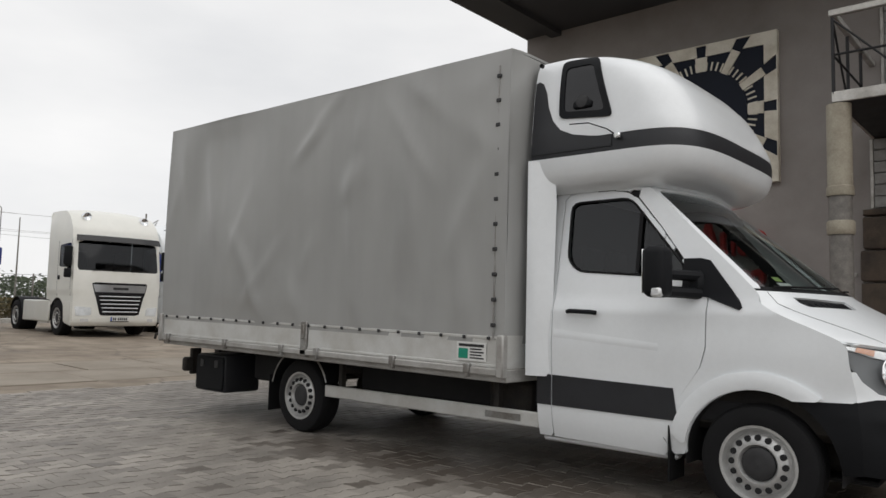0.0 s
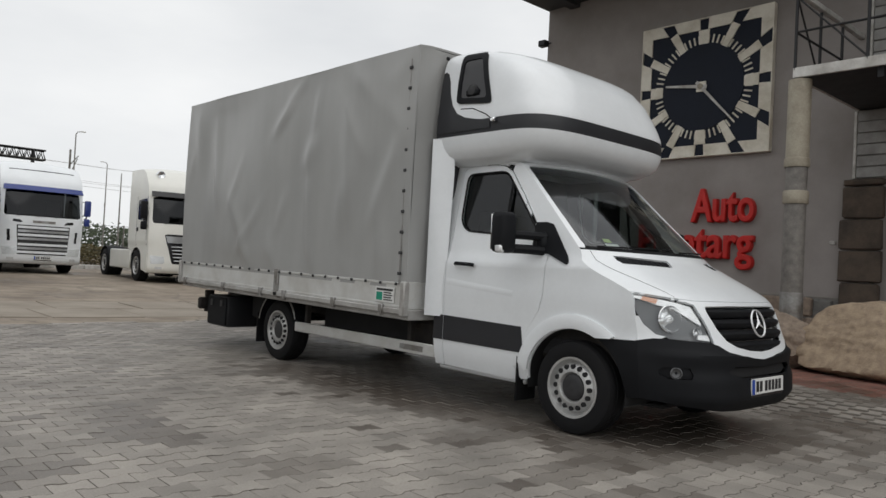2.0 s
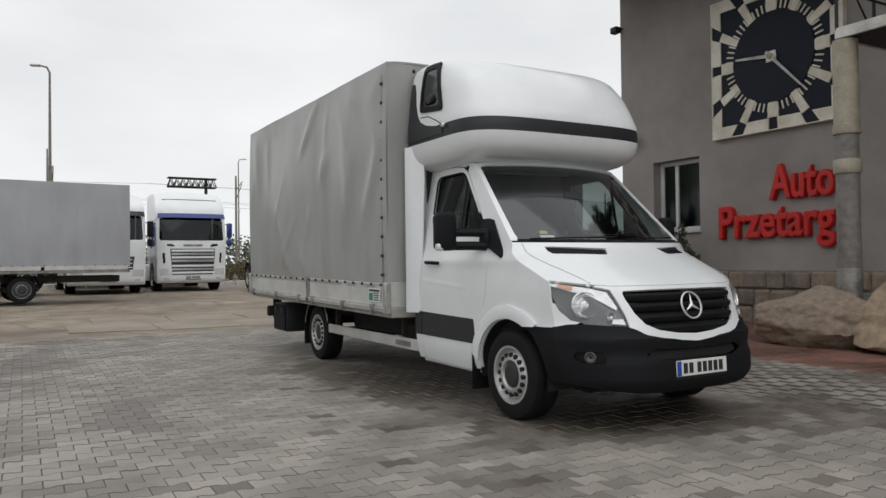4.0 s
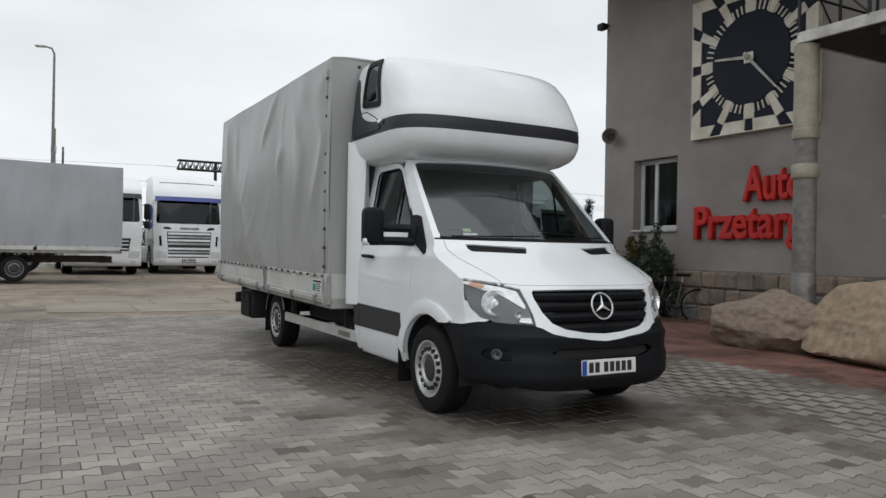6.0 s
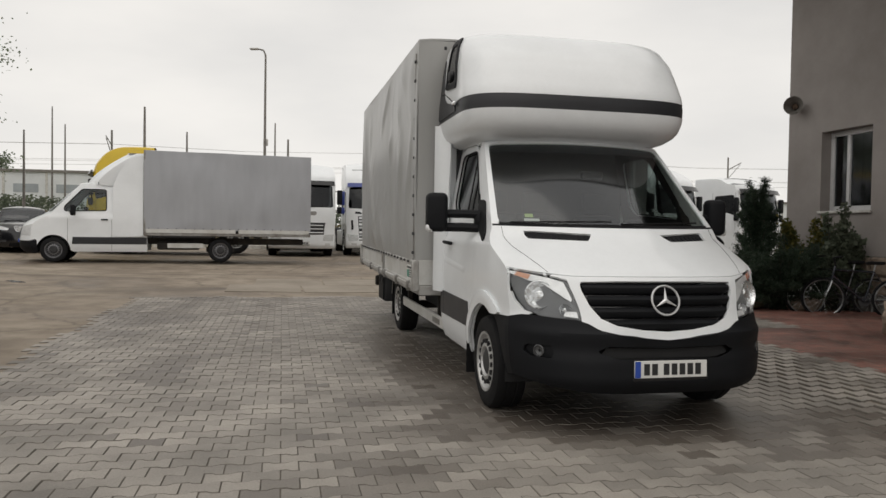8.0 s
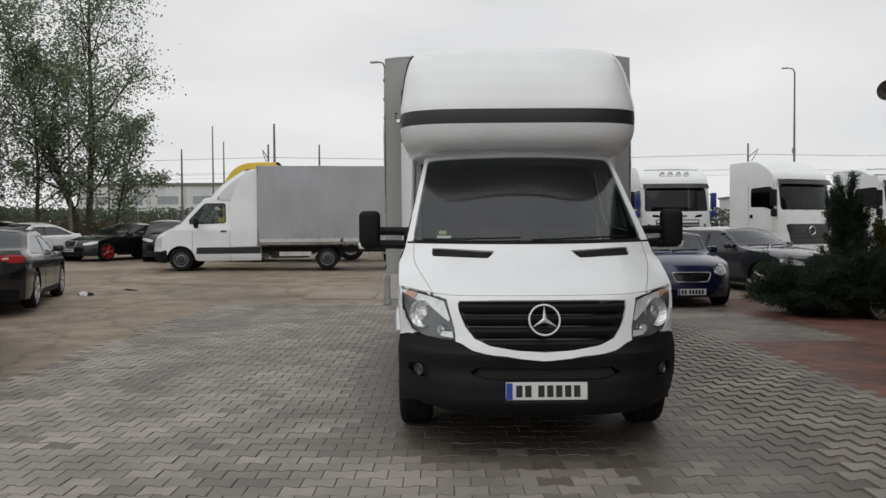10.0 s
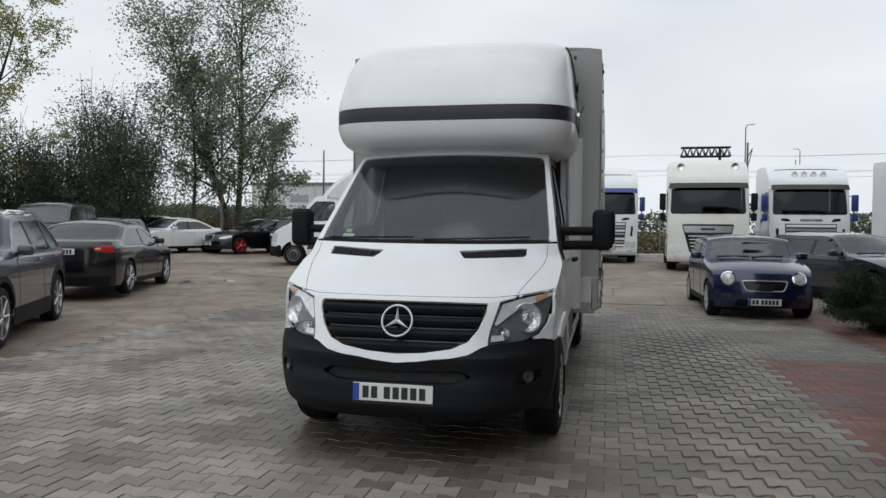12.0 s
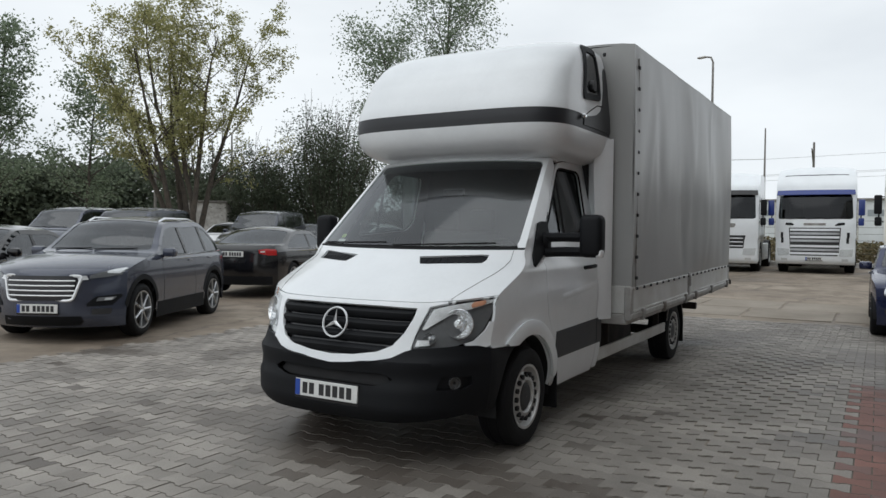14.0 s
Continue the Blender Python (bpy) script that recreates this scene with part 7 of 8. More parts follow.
# ---------------------------------------------------------------- tractor units
def tractor(m, label, kind, body="white", trim=None, height=3.85, visor=None, mirrors="plastic"):
    """A cab-over tractor unit; x = 0 is its front face."""
    T = thing("tractor_unit", m, label, "truck", "parked tractor units")
    hw = 1.245

    def width(x, z):
        v = hw - (0.10 * ((z - 3.0) / 0.9) ** 2 if z > 3.0 else 0)
        return v - (0.02 if z < 1.2 else 0)
    k = height - 3.85
    S = Shell([(-0.10, 0.32, 0.20, 0, 3.4), (0.0, 0.45, 0.22, 0, 3.6), (0.0, 0.95, 0.22, 0, 3.6), (-0.02, 1.60, 0.20, 0, 3.6), (-0.06, 1.98, 0.20, 0, 3.4), (-0.16, 2.50, 0.19, 0, 3.2), (-0.27, 2.96, 0.18, 0, 3.0), (-0.36, 3.18 + k * 0.3, 0.17, 0, 3.0), (-0.62, 3.55 + k, 0.16, 0.02, 2.6), (-1.05, 3.78 + k, 0.10, 0.07, 2.6), (-1.6, 3.85 + k, 0.0, 0.10, 2.6), (-2.28, 3.85 + k, 0, 0.10, 2.6)], width)
    mk, H, f = S.marks, S.half, S.strip
    sh = lambda ol, holes=(), off=0.0, c=0.09, rim=0.0: sheet(offset(f, -off) if off else f, ol, holes, c, rim, flip=True)
    Z = lambda z: S.at_z(z, mk[0], mk[7])
    ws = rounded([(Z(1.88), -H * 0.93), (Z(1.88), H * 0.93), (Z(2.72), H * 0.90), (Z(2.72), -H * 0.90)], 0.08)
    out = S.side_outline(0, mk[-1], 70) + [(-2.28, 1.05), (-1.98, 1.02)] + [(-1.40 + 0.60 * math.cos(radians(a)), 0.50 + 0.60 * math.sin(radians(a))) for a in range(150, 14, -9)] + [(-0.80, 0.40)]
    wn_ = rounded([(-1.35, 2.62), (-0.50, 2.66), (-0.36, 2.18), (-0.43, 1.86), (-0.75, 1.97), (-1.35, 1.99)], 0.06)
    cb = part("cab_body", joined([sh([(0, -H), (0, H), (mk[-1], H), (mk[-1], -H)], [ws]), sheet(S.right, out, [wn_], 0.08), mirrored(sheet(S.right, out, [wn_], 0.08)), boxed((-2.30, -hw + 0.02, 1.05), (-2.28, hw - 0.02, 3.70 + k), 0.0)]), M[body], T)
    part("windscreen", sh(ws, off=-0.008), M["cabglass"], T)
    part("interior", joined([boxed((-2.2, -1.1, 1.0), (-0.25, 1.1, 1.45)), boxed((-0.75, -1.1, 1.45), (-0.25, 1.1, 1.84), 0.08), boxed((-2.25, -1.15, 1.4), (-2.15, 1.15, 3.3)), boxed((-1.7, 0.4, 1.4), (-1.5, 0.9, 2.5), 0.05), boxed((-1.7, -0.9, 1.4), (-1.5, -0.4, 2.5), 0.05), boxed((-2.2, -1.1, 3.0), (-0.6, 1.1, 3.1))]), M["seat"], T)
    for b0 in (-0.8, -0.25, 0.3):
        part("wiper", tubed([offset(f, -0.02)(Z(1.88), b0), offset(f, -0.02)(Z(1.94), b0 + 0.5)], 0.012, 5), M["rubber"], T)
    vz = (2.69, 2.86)
    part("sun_visor", sheet(lambda s, b: offset(f, -0.16 + 0.05 * (s - Z(vz[0])) / 0.16)(s, b), [(Z(vz[0]), -H * 0.93), (Z(vz[0]), H * 0.93), (Z(vz[1]), H * 0.93), (Z(vz[1]), -H * 0.93)], (), 0.1, 0.03, flip=True), M[visor] if visor else M["blackgloss"], T)
    for g in (-1, 1):
        mir = (lambda b: b) if g < 0 else mirrored
        part("door_window", mir(sheet(offset(S.right, -0.008), wn_, (), 0.1)), M["cabglass"], T)
        for x in (-0.42, -1.45):
            part("door_seam", mir(tubed([S.right(x, 1.15 + 0.2 * q) + Vector((0, 0.003, 0)) for q in range(9)], 0.008, 4)), M["gap"], T)
        part("door_handle", mir(boxed((-1.38, -1.275, 1.62), (-1.26, -1.24, 1.74), 0.01)), M["plastic"], T)
        mr = part("door_mirror", mir(boxed((-0.36, -1.50, 2.00), (-0.20, -1.30, 2.55), 0.04, None, 2)), M[mirrors], T)
        part("lower_mirror", mir(boxed((-0.34, -1.48, 1.66), (-0.20, -1.30, 1.92), 0.04, None, 2)), M[mirrors], mr)
        part("mirror_arm", mir(tubed([(-0.40, -1.2, 2.50), (-0.30, -1.38, 2.50), (-0.30, -1.38, 1.78), (-0.40, -1.2, 1.78)], 0.022, 6)), M["plastic"], mr)
        hl = part("headlight", sh([(Z(0.62), g * 0.78), (Z(0.60), g * 1.16), (Z(0.86), g * 1.20), (Z(0.84), g * 0.80)], off=0.006, c=0.06, rim=0.015), M["reflector"], T)
        part("lens", sh([(Z(0.62), g * 0.78), (Z(0.60), g * 1.16), (Z(0.86), g * 1.20), (Z(0.84), g * 0.80)], off=0.016, c=0.1), M["lens"], hl)
        part("fog_lamp", sh([(Z(0.44), g * 0.85), (Z(0.44), g * 1.05), (Z(0.52), g * 1.05), (Z(0.52), g * 0.85)], off=0.006, c=0.06), M["reflector"], T)
        for x, wd in ((-1.40, 0.31), (-5.05, 0.55)):
            wheel(T, x, g * (1.22 - wd / 2), 0.51, 0.29, wd, "steel", g, "silver")
        part("wheel_housing", mir(boxed((-2.0, -0.9, 0.5), (-0.8, -0.3, 1.12), 0.05)), M["gap"], T)
        part("side_skirt", mir(boxed((-4.35, -1.22, 0.38), (-2.05, -1.16, 1.02), 0.03)), M["hub" if body == "yellow" else body], T)
        part("step_panel", mir(sheet(offset(S.right, 0.01), [(-0.82, 0.42), (-0.30, 0.42), (-0.30, 0.98), (-0.92, 1.0)], (), 0.1, 0.01)), M["hub" if body == "yellow" else body], T)
        gb = bmesh.new()
        g1 = arc(-5.05, 0.52, 0.60, 20, 160, 12)
        rows = [[gb.verts.new((x, g * y, z)) for x, z in g1] for y in (0.62, 1.22)]
        for i in range(len(g1) - 1):
            gb.faces.new((rows[0][i], rows[0][i + 1], rows[1][i + 1], rows[1][i]))
        part("rear_mudguard", gb, M["plastic"], T)
    part("chassis_frame", joined([boxed((-5.9, -0.45, 0.62), (-0.4, -0.35, 0.92)), boxed((-5.9, 0.35, 0.62), (-0.4, 0.45, 0.92)), boxed((-4.3, -1.1, 0.42), (-2.2, 1.1, 0.95), 0.04), boxed((-5.4, -0.5, 0.92), (-4.5, 0.5, 1.10), 0.05), boxed((-5.95, -1.0, 0.55), (-5.85, 1.0, 0.70))]), M["chassis"], T)
    part("front_underside", boxed((-1.0, -1.1, 0.30), (-0.25, 1.1, 0.6), 0.05), M["gap"], T)
    if kind == "trapezoid":
        g = part("grille", sh(rounded([(Z(0.62), -0.56), (Z(0.62), 0.56), (Z(1.55), 0.80), (Z(1.55), -0.80)], 0.06), off=0.008, rim=0.02), M["blackgloss"], T, "black trapezoid grille with silver bars")
        part("silver_panel", sh([(Z(1.28), -0.70), (Z(1.28), 0.70), (Z(1.49), 0.76), (Z(1.49), -0.76)], off=0.016, rim=0.01), M["alloy"], g)
        part("lettering_bar", sh([(Z(1.35), -0.22), (Z(1.35), 0.22), (Z(1.42), 0.22), (Z(1.42), -0.22)], off=0.02, rim=0.0), M["hub"], g)
        for q in range(5):
            z = 0.72 + 0.11 * q
            part("grille_bar", tubed([offset(f, -0.02)(Z(z), b) for b in (-0.50 - 0.025 * q, 0, 0.50 + 0.025 * q)], 0.016, 6), M["alloy"], g)
        for gg in (-1, 1):
            c = f(S.at_z(3.45, mk[7], mk[9]), gg * 0.85)
            part("roof_lamp", lathe([(0.001, 0.05), (0.11, 0.08), (0.13, 0.05), (0.13, -0.10)], 20, "x"), M["chrome"], T, "round roof spotlight", m=Matrix.Translation(c + Vector((0.05, 0, 0))))
    elif kind == "slatted":
        g = part("grille", sh([(Z(0.62), -0.76), (Z(0.62), 0.76), (Z(1.58), 0.80), (Z(1.58), -0.80)], off=0.004), M["hub"], T, "white-slatted grille with chrome edges")
        for q in range(7):
            z = 0.66 + 0.125 * q + (0.06 if q > 2 else 0)
            part("grille_bar", sh([(Z(z), -0.76), (Z(z), 0.76), (Z(z + 0.075), 0.76), (Z(z + 0.075), -0.76)], off=0.022, rim=0.02), M["alloy"] if q % 2 else M[body], g)
        part("lettering_bar", sh([(Z(1.66), -0.34), (Z(1.66), 0.34), (Z(1.74), 0.34), (Z(1.74), -0.34)], off=0.008), M["steel"], T)
        for gg in (-1, 1):
            part("upper_vent", sh([(Z(1.63), gg * 0.55), (Z(1.68), gg * 0.92), (Z(1.76), gg * 0.90), (Z(1.75), gg * 0.72)], off=0.006), M["blackgloss"], T)
            part("side_vent", sh([(Z(1.05), gg * 0.98), (Z(1.05), gg * 1.06), (Z(1.42), gg * 1.06), (Z(1.42), gg * 0.98)], off=0.006), M["blackgloss"], T)
        part("roof_seam", tubed([offset(f, -0.004)(S.at_z(3.42, mk[7], mk[9]), b) for b in (-1.0, -0.5, 0, 0.5, 1.0)], 0.016, 5), M["hub"], T)
        if trim == "lamps":
            for b in (-0.45, -0.15, 0.15, 0.45):
                c = f(S.at_z(3.24, mk[6], mk[8]), b)
                part("roof_lamp", lathe([(0.001, 0.05), (0.085, 0.07), (0.10, 0.03), (0.08, -0.06)], 18, "x"), M["reflector"], T, m=Matrix.Translation(c + Vector((0.03, 0, 0))))
    elif kind == "badged":
        g = part("grille", sh(rounded([(Z(0.75), -0.85), (Z(0.75), 0.85), (Z(1.42), 1.02), (Z(1.42), -1.02)], 0.06), off=0.008, rim=0.02), M["blackgloss"], T, "black grille with round badge")
        for q in range(4):
            z = 0.84 + 0.14 * q
            part("grille_bar", tubed([offset(f, -0.02)(Z(z), b) for b in (-0.85, 0, 0.85)], 0.018, 6), M["hub"], g)
        part("badge_ring", lathe([(0.14, 0.0), (0.155, 0.015), (0.14, 0.03), (0.125, 0.015), (0.14, 0.0)], 24, "x"), M["chrome"], g, m=pose(0.03, 0, 1.20))
    else:
        g = part("grille", sh([(Z(0.85), -0.80), (Z(0.85), 0.80), (Z(1.30), 0.85), (Z(1.30), -0.85)], off=0.008, rim=0.02), M["hub"], T)
        for q in range(3):
            part("grille_bar", tubed([offset(f, -0.02)(Z(0.92 + 0.14 * q), b) for b in (-0.78, 0, 0.78)], 0.02, 6), M["alloy"], g)
        part("lettering_bar", sh([(Z(1.58), -0.55), (Z(1.58), 0.55), (Z(1.72), 0.50), (Z(1.72), -0.50)], off=0.008), M["steel"], T)
    plate_bars(T, pose(0.03, 0, 0.52))
    return T


tractor(at(-23.4, 1.20, 1), "white tractor unit with blue sun visor and slatted grille", "slatted", visor="bluetrim", mirrors="bluetrim", height=3.78)
tractor(at(-19.4, 4.45, -3), "cream-white tractor unit with big dark grille", "trapezoid", body="cream", height=3.74)
tractor(at(-20.8, 7.85, 2), "white tractor unit with four roof lamps, blue mirrors", "slatted", trim="lamps", mirrors="bluetrim", height=3.66)
tractor(at(-18.4, 11.45, 24), "white tractor unit with dark lower grille, turned slightly", "badged", height=3.62)
tractor(at(-22.6, -1.75, 2), "white tractor unit half hidden behind the box truck", "plain", height=3.60)
tractor(at(-23.0, -9.30, -84), "yellow tractor unit standing behind the box truck", "plain", body="yellow", height=3.80)
tractor(at(-19.5, 15.6, 20), "white tractor unit at the end of the row", "slatted", height=3.40)

# ---------------------------------------------------------------- trees and shrubs
def leaf_material(name, a, b):
    m, n, l, p = material(name)
    geo = n.new("ShaderNodeNewGeometry")
    r = n.new("ShaderNodeValToRGB")
    e = r.color_ramp.elements
    e[0].color, e[1].color = (*a, 1), (*b, 1)
    l.new(geo.outputs["Random Per Island"], r.inputs["Fac"]), l.new(r.outputs["Color"], p.inputs["Base Color"])
    p.inputs["Roughness"].default_value = 0.6
    tr, mix = n.new("ShaderNodeBsdfTranslucent"), n.new("ShaderNodeMixShader")
    l.new(r.outputs["Color"], tr.inputs["Color"])
    mix.inputs["Fac"].default_value = 0.5
    l.new(p.outputs["BSDF"], mix.inputs[1]), l.new(tr.outputs["BSDF"], mix.inputs[2])
    l.new(mix.outputs["Shader"], n["Material Output"].inputs["Surface"])
    return m


M["bark"] = surface("grey_brown_bark", (0.085, 0.070, 0.055), 0.9, 0, 0.25, 6, 40, 0.6, tint=(0.04, 0.034, 0.028))
M["leafgrey"] = leaf_material("grey_green_leaves", (0.130, 0.175, 0.105), (0.265, 0.315, 0.215))
M["leafdark"] = leaf_material("dark_green_leaves", (0.075, 0.095, 0.062), (0.15, 0.175, 0.118))
M["leafwillow"] = leaf_material("yellow_green_leaves", (0.22, 0.23, 0.09), (0.42, 0.40, 0.18))
M["leafconifer"] = leaf_material("blue_green_needles", (0.018, 0.034, 0.020), (0.050, 0.078, 0.046))
M["leafgold"] = leaf_material("yellowing_shrub_leaves", (0.04, 0.055, 0.015), (0.20, 0.17, 0.04))
M["weeds"] = leaf_material("dry_weeds", (0.06, 0.055, 0.025), (0.19, 0.15, 0.075))


def leaves(points, size, rng, mat, flat=0.5, long=1.6):
    """Many small leaf blades as one mesh."""
    n = len(points)
    P = np.array(points)
    d = rng.normal(size=(n, 3))
    d[:, 2] *= flat
    d /= np.linalg.norm(d, axis=1)[:, None]
    s = np.cross(d, rng.normal(size=(n, 3)))
    s /= np.linalg.norm(s, axis=1)[:, None]
    sz = size * rng.uniform(0.6, 1.3, size=(n, 1))
    a, b = d * sz * long * 0.5, s * sz * 0.5
    V = np.stack([P - a, P + b, P + a, P - b], 1).reshape(-1, 3)
    F = [(4 * i, 4 * i + 1, 4 * i + 2, 4 * i + 3) for i in range(n)]
    me = bpy.data.meshes.new("crown")
    me.from_pydata(V.tolist(), [], F)
    me.materials.append(mat)
    return me


def leaf_crown(T, clumps, per, radius, size, rng, leaf, long=1.5):
    """Leaves in many small uneven clumps as one mesh."""
    C = np.array([c[:] for c in clumps])
    C = C[C[:, 2] > 0.5]
    n = len(C)
    scale = rng.uniform(0.55, 1.35, size=(n, 1))
    pts = np.repeat(C, per, 0) + np.repeat(scale, per, 0) * rng.normal(size=(n * per, 3)) * np.array([radius, radius, radius * 0.75])
    keep = rng.rand(len(pts)) < np.repeat(rng.uniform(0.45, 1.0, size=n), per)
    ob = new("crown", leaves(pts[keep & (pts[:, 2] > 0.3)], size, rng, M[leaf], 0.7, long))
    ob.parent = T
    return ob


def limb(bm, rng, p, d, length, r, rise, wander=0.12, n=6, sides=5):
    """One tapered limb that bends upwards; returns its points."""
    pts, rad, q, dd = [p.copy()], [r], p.copy(), d.normalized()
    for i in range(n):
        dd = (dd + Vector(rng.normal(size=3)) * wander + Vector((0, 0, rise))).normalized()
        q = q + dd * length / n
        pts.append(q.copy()), rad.append(max(0.007, r * (1 - 0.85 * (i + 1) / n)))
    tube(bm, pts, rad, sides, cap=False)
    return pts


def along(pts, t):
    i = min(len(pts) - 2, int(t * (len(pts) - 1)))
    return pts[i].lerp(pts[i + 1], t * (len(pts) - 1) - i)


def poplar(x, y, height, radius, seed, leaf, label, stems=((0.0, 0.0),), limbs=30, per=60, size=0.11, foot=0.16):
    """Straight stems with short ascending limbs and open leaf clumps. stems: how far each leans along x and y."""
    rng = np.random.RandomState(seed)
    T = thing("tree", pose(x, y, level(x, y) - 0.05), label, "tree", "trees behind the yard")
    bm, clumps = bmesh.new(), []
    for k, (lx, ly) in enumerate(stems):
        hh = height * (1.0 if k == 0 else rng.uniform(0.72, 0.92))
        stem = limb(bm, rng, Vector((0.18 * k, 0.12 * k, 0)), Vector((lx, ly, 1)), hh, height * 0.0125, 0.012, 0.035, 9, 7)
        for j in range(limbs):
            t = foot + (1 - foot) * (j + rng.rand()) / limbs
            reach = radius * (0.45 + 0.75 * math.sin(math.pi * min(1.0, 0.25 + 0.72 * t)) ** 1.2) * rng.uniform(0.45, 1.1)
            a = rng.uniform(0, 2 * math.pi)
            d = Vector((math.cos(a), math.sin(a), rng.uniform(0.45, 1.1)))
            pts = limb(bm, rng, along(stem, t), d, reach, height * 0.0042 * (1.2 - 0.8 * t), 0.05, 0.10, 5, 4)
            for q in (0.22, 0.42, 0.58, 0.72, 0.86, 1.0):
                clumps.append(along(pts, q) + Vector(rng.normal(size=3)) * 0.16)
            for q in (0.45, 0.7):
                side = Vector(rng.normal(size=3)) * 0.8 + d
                tw = limb(bm, rng, along(pts, q), side, reach * 0.42, 0.014, 0.05, 0.15, 3, 3)
                clumps += [tw[-1], tw[-2]]
    part("trunk", bm, M["bark"], T)
    leaf_crown(T, clumps, per, radius * 0.085 + 0.06, size, rng, leaf)
    return T


def thicket(x, y, height, radius, seed, leaf, label, stems=46, per=70, size=0.075):
    """A dense bushy tree: upright stems fanning from the ground, leafy to the foot, with bare twigs on top."""
    rng = np.random.RandomState(seed)
    T = thing("tree", pose(x, y, level(x, y) - 0.05), label, "tree", "trees behind the yard")
    bm, clumps = bmesh.new(), []
    for k in range(stems):
        a, u = rng.uniform(0, 2 * math.pi), rng.rand() ** 0.6
        out = Vector((math.cos(a), math.sin(a), 0))
        hh = height * rng.uniform(0.70, 1.0) * (1.0 - 0.40 * u ** 2)
        pts = limb(bm, rng, out * radius * 0.22 * u, Vector((0, 0, 1)) + out * (0.05 + 0.80 * u * radius / height), hh * 1.05, 0.05, 0.02, 0.05, 7, 4)
        for q in np.linspace(0.10, 0.86, 15):
            clumps.append(along(pts, q) + Vector(rng.normal(size=3)) * radius * 0.09)
        for q in (0.45, 0.55, 0.65, 0.75, 0.85):
            tw = limb(bm, rng, along(pts, q), Vector((0, 0, 1.3)) + Vector(rng.normal(size=3)) * 0.5, hh * 0.22, 0.012, 0.08, 0.10, 3, 3)
            if rng.rand() < 0.6:
                clumps.append(tw[1])
    part("trunk", bm, M["bark"], T)
    leaf_crown(T, clumps, per, radius * 0.10, size, rng, leaf)
    return T


def willow(x, y, height, radius, seed, leaf, label, stems=7, per=30, size=0.066):
    """Several bent stems from one stool, forking into long thin ascending branches."""
    rng = np.random.RandomState(seed)
    T = thing("tree", pose(x, y, level(x, y) - 0.05), label, "tree", "trees behind the yard")
    bm, clumps = bmesh.new(), []
    for k in range(stems):
        a = 2 * math.pi * (k + rng.uniform(-0.3, 0.3)) / stems
        out = Vector((math.cos(a), math.sin(a), 0))
        lean = rng.uniform(0.06, 0.36)
        pts = limb(bm, rng, out * 0.35, Vector((0, 0, 1)) + out * lean, height * rng.uniform(0.80, 1.0), 0.16, 0.03, 0.07, 8, 7)
        for j in range(13):
            t = rng.uniform(0.28, 0.95)
            d = (out * rng.uniform(0.1, 0.9) + Vector((rng.normal() * 0.6, rng.normal() * 0.6, 0.9)))
            br = limb(bm, rng, along(pts, t), d, radius * rng.uniform(0.45, 0.95) * (1.25 - 0.6 * t), 0.045 * (1.2 - 0.8 * t), 0.05, 0.12, 6, 4)
            for q in (0.3, 0.5, 0.65, 0.8, 0.9, 1.0):
                tw = limb(bm, rng, along(br, q), (br[-1] - br[0]).normalized() + Vector(rng.normal(size=3)) * 0.7, rng.uniform(0.5, 1.1), 0.010, 0.10, 0.12, 3, 3)
                clumps += [tw[1], tw[2], tw[3]]
    part("trunk", bm, M["bark"], T)
    leaf_crown(T, clumps, per, 0.17, size, rng, leaf, 2.2)
    return T


poplar(-31.9, -18.7, 15.2, 4.7, 21, "leafgrey", "tall grey-green poplar with an open clumpy crown", ((0.02, 0.02), (0.10, -0.30)), 36, 52, 0.10)
poplar(-30.6, -20.6, 9.6, 2.5, 25, "leafgrey", "slender grey-green poplar with gaps in its crown", ((0.0, -0.03),), 24, 44, 0.10)
poplar(-32.9, -17.9, 6.6, 2.6, 29, "leafgrey", "low spreading grey-green poplar behind the parked cars", ((-0.05, 0.06),), 24, 44, 0.10)
thicket(-25.6, -22.0, 8.5, 3.9, 31, "leafdark", "dark dense bushy tree with bare upright twigs on top", 54, 64, 0.075)
thicket(-23.6, -24.8, 6.0, 3.0, 37, "leafdark", "dark dense bushy tree beside the willow", 40, 60, 0.075)
willow(-18.6, -24.6, 11.4, 4.6, 43, "leafwillow", "yellowing multi-stemmed willow with a thin crown")
poplar(-20.6, -35.5, 9.6, 3.0, 47, "leafgrey", "green roadside tree behind the parked vans", ((0.0, 0.03),), 26, 30, 0.12)
poplar(-17.6, -39.5, 12.2, 3.0, 53, "leafgrey", "tall thin green tree behind the parked vans", ((0.03, 0.0), (-0.06, 0.05)), 26, 26, 0.12)
poplar(-12.5, -42.0, 11.0, 3.0, 59, "leafgrey", "thin green tree at the yard's edge", ((0.0, 0.0),), 26, 30, 0.12)
thicket(-27.0, -33.0, 6.5, 3.6, 61, "leafdark", "dark shrubby tree behind the willow", 30, 60, 0.13)


